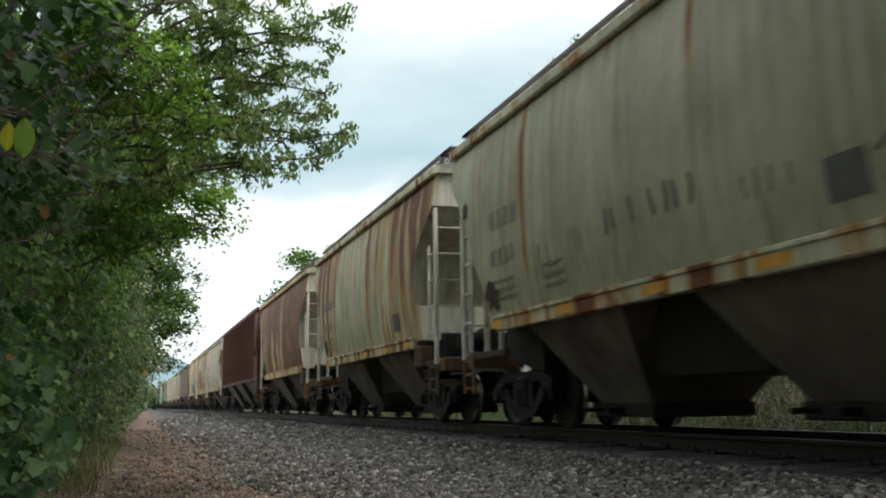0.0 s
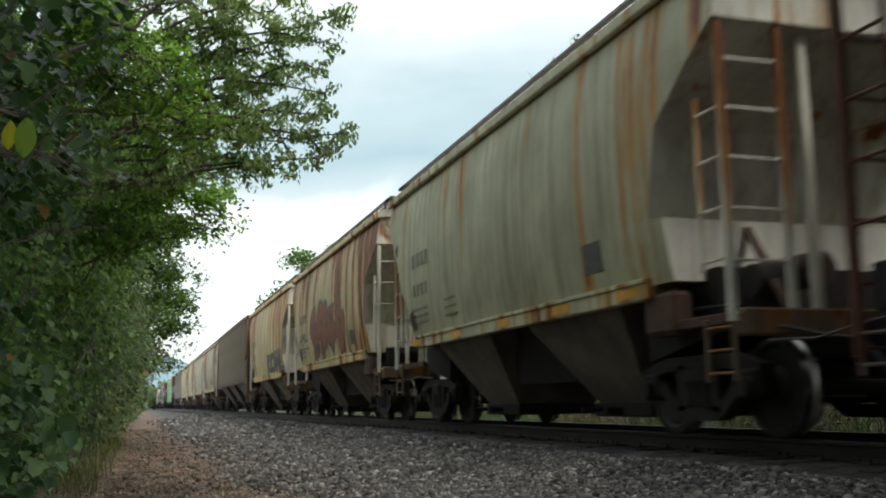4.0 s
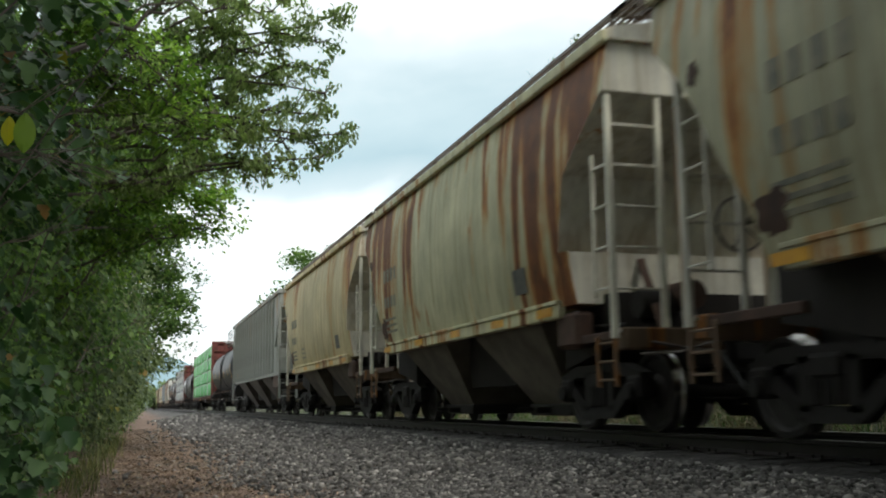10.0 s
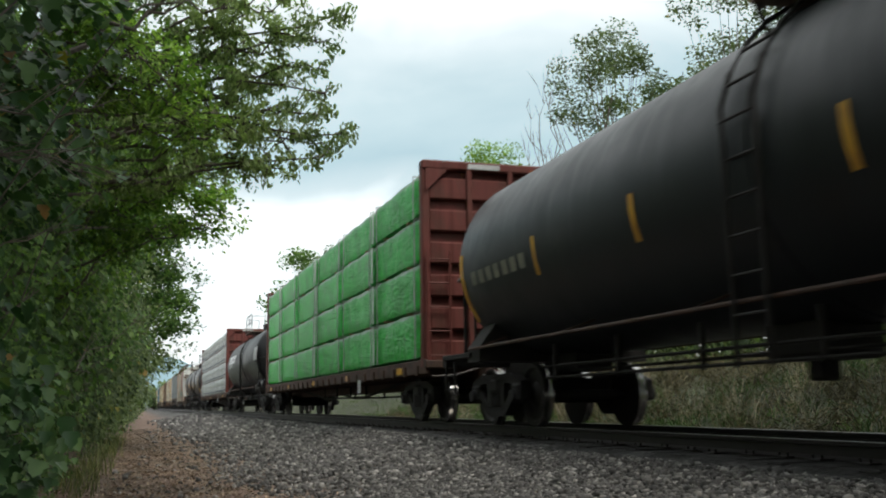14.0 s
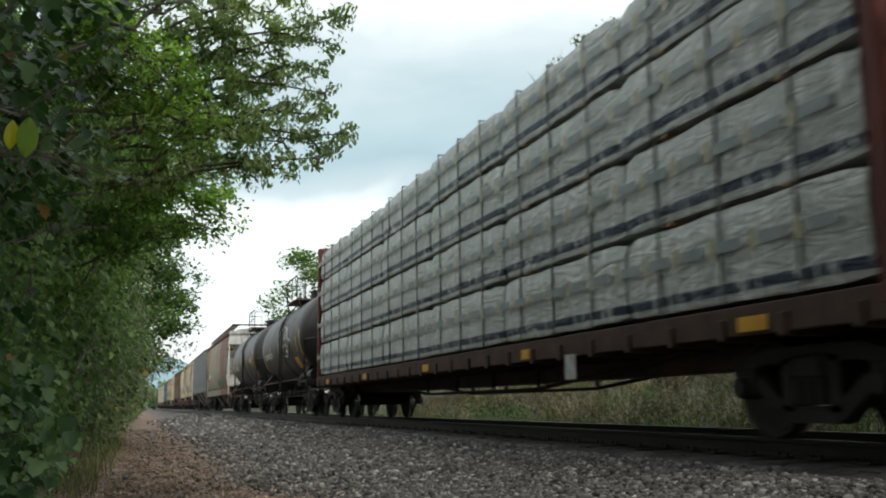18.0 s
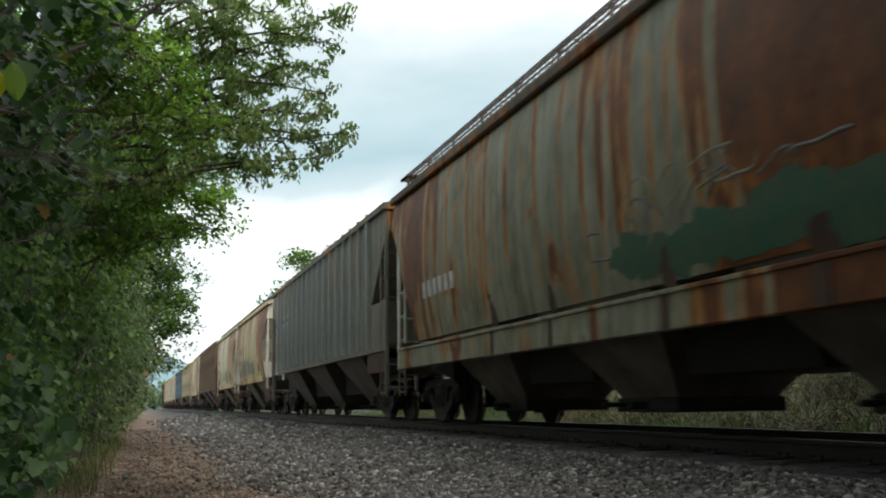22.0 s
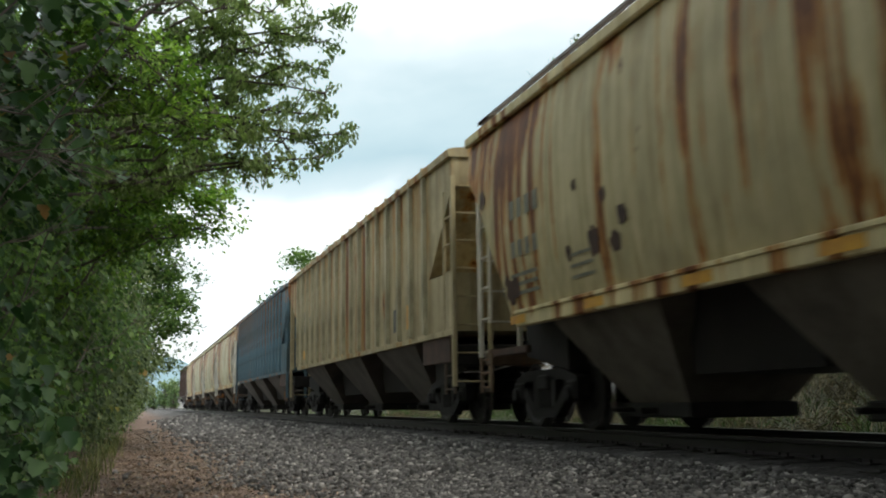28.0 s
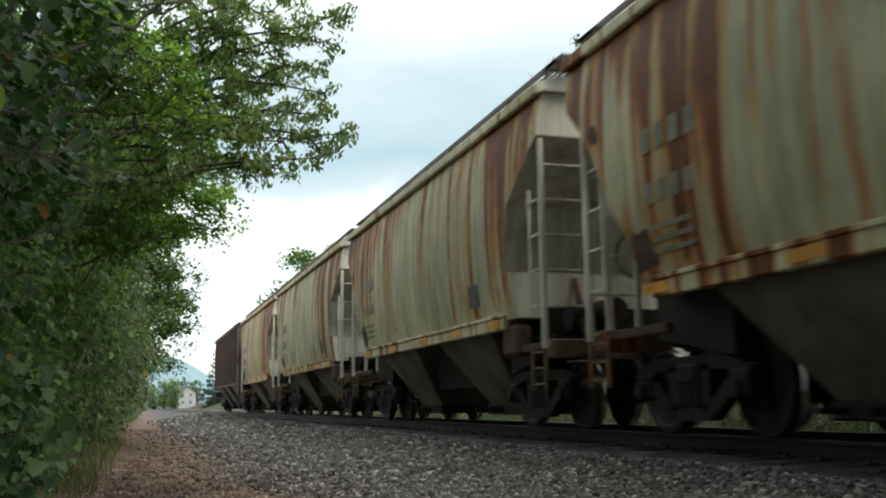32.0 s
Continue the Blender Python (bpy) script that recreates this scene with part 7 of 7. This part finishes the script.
# (rear position, kind, paint, rust, ochre, patches, dirt, label)
SMOOTH = (
    (14.8, GREY, 0.10, 0.15, 0.05, 0.35, "pale grey-green covered hopper with dark scrawls"),
    (27.8, CREAM, 0.62, 0.90, 0.16, 0.55, "cream covered hopper with ochre rust streaks"),
    (41.2, WARM, 0.85, 0.85, 0.98, 1.15, "covered hopper half covered by brown rust"),
    (73.0, GREY, 0.12, 0.30, 0.10, 0.30, "pale grey covered hopper with light stains"),
    (86.0, WARM, 0.70, 0.80, 0.30, 0.45, "cream covered hopper with red-brown graffiti"),
    (99.1, WARM, 0.60, 0.85, 0.12, 0.35, "yellowed covered hopper with dark graffiti letters"),
    (130.3, GREY, 0.35, 0.40, 0.42, 0.30, "grey-white covered hopper with rusted ends and scrawls"),
    (143.2, GREY, 0.15, 0.40, 0.05, 0.30, "pale grey covered hopper with faint streaks"),
    (156.2, CREAM, 0.55, 0.60, 0.25, 0.40, "cream covered hopper with rusted leading end"),
    (168.8, WARM, 0.22, 0.45, 0.05, 0.30, "clean beige covered hopper"),
    (347.7, WARM, 0.60, 0.70, 0.25, 0.40, "yellowed covered hopper with grey sprayed patches"),
    (360.7, CREAM, 0.55, 0.65, 0.20, 0.40, "cream covered hopper with rust bands and graffiti"),
    (392.0, WARM, 0.60, 0.60, 0.28, 0.40, "beige covered hopper with rusted leading end"),
    (442.3, CREAM, 0.70, 0.85, 0.25, 0.55, "cream covered hopper with rust streaks"),
    (455.1, CREAM, 0.60, 0.80, 0.18, 0.55, "cream covered hopper with ochre streaks"),
    (468.0, CREAM, 0.55, 0.75, 0.15, 0.55, "pale cream covered hopper with streaked sides"),
    (481.0, WARM, 0.65, 0.85, 0.22, 0.6, "yellowed covered hopper with streaked sides"),
)
smooth_cars = {}
for i, (rear, base, ru, oc, big, dirt, label) in enumerate(SMOOTH):
    paint = weathered("hopper_paint", base, i * 2.37 + 1, ru, oc, big, dirt, ends=(1.0, LS - 0.8, min(0.30, 0.03 + 0.32 * big + 0.05 * ru), 0.24 if rear == 130.3 else 0.02 + 0.10 * ru))
    metal = weathered("rusty_steel", (0.17, 0.12, 0.085), i * 1.3 + 2, 0.9, 0.4, 0.5, 0.5, 0.7)
    sillm = weathered("sill_paint", tuple(min(1, c * 1.25) for c in base), i + 4.4, 0.8 + 0.3 * ru, 1.0, 0.35, 0.3, top=1.4)
    # cleaner end paint, whitened further to put sunlight on the end faces
    ends = weathered("sunlit_end_paint", tuple(min(1, c * 0.50 + 0.44) for c in base), i * 1.1 + 7, 0.30 + 0.4 * min(big, 0.8), 0.45, 0.1 + 0.3 * min(big, 0.8), 0.5, top=6.5)
    car, width = smooth_hopper(LS, paint, metal, ends, sill_mat=sillm)
    standard_marks(car, width, LS, i)
    smooth_cars[rear] = (car, width)
    put_car(car, rear, LS, label, "covered hopper")

paint_strokes(*smooth_cars[14.8], 5.0, 7.15, 2.14, 2.50, 5, M_GRAFD, 3, 0.032)
paint_strokes(*smooth_cars[14.8], 3.9, 4.7, 2.0, 2.25, 3, M_GRAFG, 6, 0.018)
paint_strokes(*smooth_cars[14.8], 7.5, 9.4, 1.85, 2.5, 4, M_GRAFG, 4, 0.014)
paint_loops(*smooth_cars[14.8], 2.5, 3.0, 1.8, 2.2, 2, M_GRAFD, 9, 0.016)
M_GRAFY = plain("faded_ochre_spray_paint", (0.36, 0.28, 0.12), (0.40, 0.36, 0.21), 0.65, 0, 3)
for y, z, ry, rz, sd in ((7.1, 2.7, 0.32, 0.62, 6), (6.3, 2.75, 0.34, 0.66, 7), (5.6, 2.6, 0.30, 0.55, 8)):
    paint_blob(*smooth_cars[130.3], y, z, ry, rz, M_GRAFY, sd)
paint_loops(*smooth_cars[130.3], 3.5, 6.0, 1.8, 2.3, 4, M_GRAFD, 8, 0.018)
for y, z, ry, rz, sd in ((5.6, 1.95, 0.6, 0.3, 1), (7.0, 2.15, 0.5, 0.35, 2), (9.6, 2.0, 0.6, 0.3, 3)):
    paint_blob(*smooth_cars[347.7], y, z, ry, rz, M_GRAFG, sd)
paint_blob(*smooth_cars[347.7], 8.4, 2.1, 0.75, 0.34, M_GRAFG, 5)
paint_loops(*smooth_cars[347.7], 5.0, 9.8, 1.6, 2.5, 7, M_GRAFD, 5, 0.014)
paint_loops(*smooth_cars[360.7], 2.6, 11.0, 1.7, 2.4, 11, M_GRAFG, 7, 0.02)
for y, z, r_, sd in ((7.5, 2.3, 0.10, 1), (7.9, 2.6, 0.07, 2), (8.2, 2.15, 0.14, 3), (7.7, 2.05, 0.12, 4), (8.6, 2.85, 0.06, 5), (8.9, 2.1, 0.08, 6)):
    paint_blob(*smooth_cars[392.0], y, z, r_, r_ * 1.1, M_BROWN, sd)
side_text(*smooth_cars[99.1], "KOHL", 6.1, 1.62, 0.92, M_GRAFD, 1.72, fat=0.085)
# big outlined throw-up that cannot be read
for y, z, ry, rz, sd in ((8.25, 2.35, 0.55, 0.72, 41), (7.0, 2.5, 0.62, 0.80, 43), (5.7, 2.4, 0.55, 0.7, 47), (4.6, 2.3, 0.5, 0.62, 44)):
    paint_blob(*smooth_cars[86.0], y, z, ry + 0.10, rz + 0.10, M_GRAFD, sd, lift=0.005)
    paint_blob(*smooth_cars[86.0], y, z, ry, rz, M_GRAFO, sd, lift=0.008)
    paint_blob(*smooth_cars[86.0], y - 0.05, z + 0.12, 0.13, 0.17, M_GRAFD, sd + 1, lift=0.011)
paint_blob(*smooth_cars[86.0], 7.9, 1.95, 0.35, 0.14, M_GRAFD, 51, lift=0.011)
paint_loops(*smooth_cars[86.0], 9.0, 11.2, 1.8, 2.5, 3, M_GRAFD, 15, 0.02)
paint_blob(*smooth_cars[360.7], 5.6, 2.0, 0.7, 0.35, M_GRAFG, 61)

RIBBED = (
    (59.6, (0.12, 0.052, 0.04), 0.25, 0.15, 0.25, 0.45, None, "dark brown ribbed hopper car with rusty patches"),
    (117.4, (0.115, 0.068, 0.045), 0.35, 0.25, 0.20, 0.40, (0.30, 0.27, 0.22), "brown ribbed hopper car with paler posts"),
    (187.9, (0.33, 0.35, 0.33), 0.10, 0.15, 0.02, 0.30, None, "grey ribbed hopper car with yellow markers"),
    (334.0, (0.175, 0.168, 0.145), 0.15, 0.30, 0.05, 0.45, (0.30, 0.34, 0.35), "dark grey ribbed hopper car"),
    (379.0, (0.13, 0.075, 0.05), 0.30, 0.20, 0.22, 0.40, (0.22, 0.16, 0.11), "brown ribbed hopper car"),
    (410.5, (0.46, 0.39, 0.24), 0.60, 0.85, 0.36, 0.7, (0.46, 0.42, 0.29), "beige ribbed hopper car with rust stains"),
    # posts paler than the sides, to put the shadows between ribs into colour
    (429.0, (0.085, 0.15, 0.19), 0.36, 0.04, 0.40, 1.15, (0.15, 0.25, 0.31), "weathered blue ribbed hopper car"),
    (497.6, (0.10, 0.07, 0.06), 0.25, 0.10, 0.15, 0.40, None, "dark brown ribbed hopper car at the train's tail"),
)
for i, (rear, base, ru, oc, big, dirt, posts, label) in enumerate(RIBBED):
    paint = weathered("ribbed_paint", base, i * 3.1 + 50, ru, oc, big, dirt, 0.6, ends=(1.0, LR - 1.4, 0.0, 0.19, -8.0) if i == 6 else None)
    metal = weathered("rusty_steel", (0.14, 0.11, 0.09), i * 1.9 + 70, 0.8, 0.3, 0.4, 0.5, 0.7)
    rm = weathered("post_paint", posts, i * 2.7 + 90, ru * 0.6, oc * 0.5, big * 0.5, dirt, 0.55) if posts else None
    length = LR if rear != 497.6 else 16.6
    car, width = ribbed_hopper(length, paint, metal, rib_mat=rm)
    y0 = length - 4.6
    if i == 1:
        panel_marks(car, width, [(y, y + 0.56, 2.55, 3.45) for y in (length - 4.35, length - 3.45)], plain("yellowed_label_paint", (0.34, 0.29, 0.15), (0.22, 0.17, 0.09), 0.6), "label_panel")
        panel_marks(car, lambda z: 1.537, [(y + 0.08 + 0.15 * k, y + 0.17 + 0.15 * k, z, z + 0.24) for y in (length - 4.35, length - 3.45) for z in (2.68, 3.08) for k in range(3)], M_LETTER)
    elif i == 3:
        panel_marks(car, width, [(length - 4.25, length - 3.75, 3.1, 3.42), (length - 3.3, length - 2.95, 3.1, 3.42)], M_LETTERW, "label_panel")
        panel_marks(car, lambda z: 1.537, [(length - 4.2, length - 3.8, 3.15, 3.37), (length - 3.26, length - 2.99, 3.15, 3.37)], M_LETTER)
    else:
        panel_marks(car, width, stencil_row(length - 3.65, length - 2.95, 2.95, 0.22, 3) + stencil_row(length - 3.65, length - 2.95, 2.55, 0.22, 3) + stencil_row(length - 4.6, length - 3.9, 2.75, 0.2, 3),
                    M_LETTERW if i == 6 else M_FADED)
    panel_marks(car, width, [(3.9, 4.3, 1.75, 2.2)], M_LETTER, "data_panel")
    if i in (2, 5):
        panel_marks(car, width, [(3.0, 3.3, 1.75, 2.2), (length / 2, length / 2 + 0.35, 1.56, 1.72), (length - 3.2, length - 2.9, 1.75, 2.0)], M_YELLOW, "yellow_reflector")
    put_car(car, rear, length, label, "hopper car")

# round-sided hopper with open end frames
paint = weathered("streaked_hopper_paint", (0.25, 0.255, 0.19), 17.7, 0.78, 0.75, 0.5, 1.0, ends=(2.8, 17.0, 0.30, 0.10))
white = weathered("end_frame_paint", (0.62, 0.63, 0.60), 4.1, 0.4, 0.1, 0.05, 0.3)
car, width = smooth_hopper(17.9, paint, weathered("rusty_roof_steel", (0.13, 0.10, 0.08), 6.6, 0.9, 0.4, 0.6, 0.6, 0.7), white, eave=4.45, sill=(1.02, 1.40), bays=3, deep=True, zbot=0.34, deck=0.46)
panel_marks(car, width, stencil_row(13.5, 15.4, 2.2, 0.28, 6), M_LETTERW)
M_GRAFT = plain("deep_green_spray_paint", (0.015, 0.10, 0.055), (0.06, 0.095, 0.055), 0.65, 0, 3.2)
for k in range(6):
    paint_blob(car, width, 4.3 + 0.66 * k, 1.74 + 0.10 * (k % 2), 0.62 - 0.03 * k, 0.25, M_GRAFT, 70 + k, lift=0.005 + 0.0008 * k)
paint_loops(car, width, 4.2, 8.6, 1.6, 2.5, 7, M_GRAFD, 23, 0.014)
paint_loops(car, width, 5.4, 7.6, 2.1, 2.7, 4, M_GRAFG, 19, 0.012)
for y, r_ in ((4.7, 0.16), (7.0, 0.12), (9.8, 0.10), (11.9, 0.10)):
    paint_blob(car, width, y, 1.55, r_, 0.26, M_BROWN, int(y * 10), name="rust_stain", lift=0.010)
    panel_marks(car, lambda z: 1.525, [(y - r_ * 0.6, y + r_ * 0.5, 1.03, 1.38)], M_BROWN, "rust_stain")
put_car(car, 315.8, 17.9, "grey-green covered hopper with rust bands and white ends", "covered hopper")

# tank cars; the first and last stripes are the tall ones near the heads
TANK_STRIPES = {205.0: (1.85, 3.7, 6.15, 9.45, 12.15, 15.1), 284.9: (1.85, 2.6, 4.8, 6.75, 9.0, 11.1), 297.8: (1.85, 2.6, 4.78, 7.1, 9.04, 11.0)}
for rear, length, paint, high, label in ((205.0, 16.9, M_TANKGREY, False, "black tank car with yellow stripes"), (247.1, 17.1, M_TANK, False, "black tank car with pale graffiti and white lettering"),
                                         (284.9, 13.0, M_TANKTOP, True, "black tank car with white scrawls and yellow stripes"), (297.8, 12.9, M_TANKTOP, True, "black tank car with yellow stripes and guard rail")):
    car, width = tank_car(length, paint, stripes=TANK_STRIPES.get(rear, ()), zc=2.62 if high else 2.53, fore=0.6 if high or rear == 247.1 else 0.9)
    if rear == 247.1:
        for k in range(6):
            y = 14.45 - 0.57 * k
            outer = [(0.0, 0.0), (0.42, 0.0), (0.42, 1.0), (0.0, 1.0)]
            inner = [(0.12, 0.26), (0.30, 0.26), (0.30, 0.76), (0.12, 0.76)]
            ring = [(-width(2.62 + 0.40 * v) - lift, y - u - 0.14 * v, 2.62 + 0.40 * v) for lift in (0.004, 0.012) for loop in (outer, inner) for u, v in loop]
            faces = [(8 + i, 8 + (i + 1) % 4, 12 + (i + 1) % 4, 12 + i) for i in range(4)] + [(i, (i + 1) % 4, 8 + (i + 1) % 4, 8 + i) for i in range(4)] + [(4 + i, 12 + i, 12 + (i + 1) % 4, 4 + (i + 1) % 4) for i in range(4)]
            part("white_block", Shape().put(ring, faces), M_BRIGHT, car)
        panel_marks(car, width, stencil_row(12.0, 14.5, 2.38, 0.2, 9), M_LETTERW)
        panel_marks(car, width, [(1.3, 2.4, 2.35, 2.9)], M_LETTERW, "placard")
        for k in range(7):
            paint_blob(car, width, 9.1 + 0.95 * k, 2.0, 0.5, 0.45, M_PATCH, k + 20)
        for k in range(4):
            paint_blob(car, width, 1.9 + 0.85 * k, 1.95, 0.38, 0.4, M_PATCH, k + 30)
        paint_loops(car, width, 8.6, 14.6, 1.5, 2.4, 7, M_PATCH, 12, 0.02)
    else:
        panel_marks(car, width, stencil_row(length * 0.66 if length < 14 else 12.5, length * 0.66 + 2.1 if length < 14 else 14.8, 2.15, 0.2, 7), M_FADED if rear == 205.0 else M_LETTERW)
        if rear == 284.9:
            panel_marks(car, width, [(3.0, 3.7, 1.6, 1.95)], M_YELLOW, "placard")
            loops = ((5.35, 2.75, 0.5, 0.38), (4.7, 2.6, 0.36, 0.45), (5.0, 2.25, 0.5, 0.22), (4.4, 2.5, 0.6, 0.12))
            for ly, lz, ry, rz in loops:
                pts = [(-width(lz + rz * math.sin(a)) - 0.012, ly + ry * math.cos(a) + 0.3 * rz * math.sin(a), lz + rz * math.sin(a)) for a in (2 * math.pi * k / 22 for k in range(20))]
                part("graffiti_stroke", Shape().tube(pts, 0.022, 4), M_LETTERW, car, "white sprayed stroke")
        elif rear == 205.0:
            panel_marks(car, width, [(1.95, 3.1, 2.05 + 0.11 * k, 2.10 + 0.11 * k) for k in range(5)] + [(3.2, 4.0, 1.82 + 0.1 * k, 1.86 + 0.1 * k) for k in range(3)] + [(4.6, 5.5, 1.98 + 0.1 * k, 2.03 + 0.1 * k) for k in range(2)], M_PATCH)
        else:
            panel_marks(car, width, [(2.7, 3.4, 2.3, 2.5)], M_YELLOW, "placard")
            panel_marks(car, width, [(3.5, 4.4, 2.05 + 0.09 * k, 2.09 + 0.09 * k) for k in range(5)], M_PATCH)
    put_car(car, rear, length, label, "tank car")

# lumber flats
for rear, length, wrap, tint, label in ((229.9, 24.9, GREEN_WRAP, "green", "centre-beam flat car loaded with green-wrapped lumber"), (272.0, 24.9, GREY_WRAP, "grey", "centre-beam flat car loaded with grey-wrapped lumber")):
    car = lumber_car(length, wrap, tint, 5 if tint == "green" else 9)
    put_car(car, rear, length, label, "flat car")


# ---------------------------------------------------------------- near sprig in the wind
def build_sprig():
    m = leaf_material("sunlit_sprig_leaf", (0.16, 0.26, 0.05), (0.17, 0.27, 0.055), (0.18, 0.28, 0.06), 0.0, 0.45)
    y_m = leaf_material("yellow_sprig_leaf", (0.42, 0.40, 0.03), (0.44, 0.41, 0.03), (0.45, 0.42, 0.03), 0.0, 0.45)
    th = empty("leaf_sprig")
    tagged(th, "yellow-green leaf sprig close by, stirred by the wind", "leaf")

    def blade(w, l, turn):
        vs, fs = [], []
        n = 8
        for i in range(n + 1):
            t = i / n
            ww = w * math.sin(math.pi * min(1, t * 0.96 + 0.03)) ** 0.75
            for k in (-1, 0, 1):
                vs.append((k * ww * math.cos(turn), k * ww * math.sin(turn) + 0.004 * abs(k), -l * t))
        for i in range(n):
            a = 3 * i
            fs += [(a, a + 1, a + 4, a + 3), (a + 1, a + 2, a + 5, a + 4)]
        s = Shape()
        s.put(vs, fs)
        return s
    part("leaf", blade(0.016, 0.062, 0.3), m, th, "green leaf", (0.012, 0, 0))
    part("leaf", blade(0.012, 0.045, -0.2), y_m, th, "yellow leaf", (-0.014, 0.01, -0.004))
    part("stem", Shape().tube([(-0.75, 0.25, -0.1), (-0.4, 0.12, 0.02), (-0.1, 0.02, 0.03), (0.0, 0, 0.0)], 0.0015, 5), M_TWIG, th)
    return th


sprig = build_sprig()
SPRIG_Y = 1.55


def motions():
    """The train rolls towards the camera; the wheels turn with it; the sprig sways."""
    for car, y in CARS:
        walk(car, [(0.0, pose(TRACK_X, y, 0)), (32.0, pose(TRACK_X, y - SPEED * 32.0, 0))])
    first = WHEELSETS[0]
    turn = math.degrees(SPEED / WHEEL_R)
    walk(first, [(k / FPS, pose(0, 0, WHEEL_R, turn * k / FPS)) for k in range(0, 32 * FPS + 1)])
    act, slot = first.animation_data.action, first.animation_data.action_slot
    for o in WHEELSETS[1:]:
        o.rotation_mode = "QUATERNION"
        o.animation_data_create()
        o.animation_data.action = act
        o.animation_data.action_slot = slot
    # (seconds, across, up, lean)
    sway = ((0, 0, 0, 0), (1, 0.002, 0.002, 2), (3, 0.003, 0.0, 3), (6, 0.004, 0.004, 2), (9, 0.005, 0.0, 4), (10, 0.001, 0.008, 1), (11, -0.004, 0.018, -6), (12.2, -0.06, 0.02, -14), (14, -0.06, 0.02, -12),
            (16.5, 0.02, -0.018, 6), (18, 0.006, 0.002, 3), (19, 0.008, 0.002, 3), (20, -0.004, 0.026, -2), (21, -0.012, 0.036, -5), (22, -0.022, 0.085, -10), (23, -0.01, 0.07, -6), (24, -0.002, 0.01, 0), (25, -0.012, 0.035, -4),
            (26.5, 0.0, 0.03, 0), (27.5, 0.002, 0.03, 0), (28, -0.06, 0.03, -12), (29, -0.05, 0.05, -10), (30, -0.02, 0.07, -6), (31, -0.024, 0.08, -8), (32, -0.05, 0.06, -9))
    walk(sprig, [(float(t), pose(-0.187 + dx, SPRIG_Y, 0.785 + dz, 0, lean, -8)) for t, dx, dz, lean in sway])


motions()
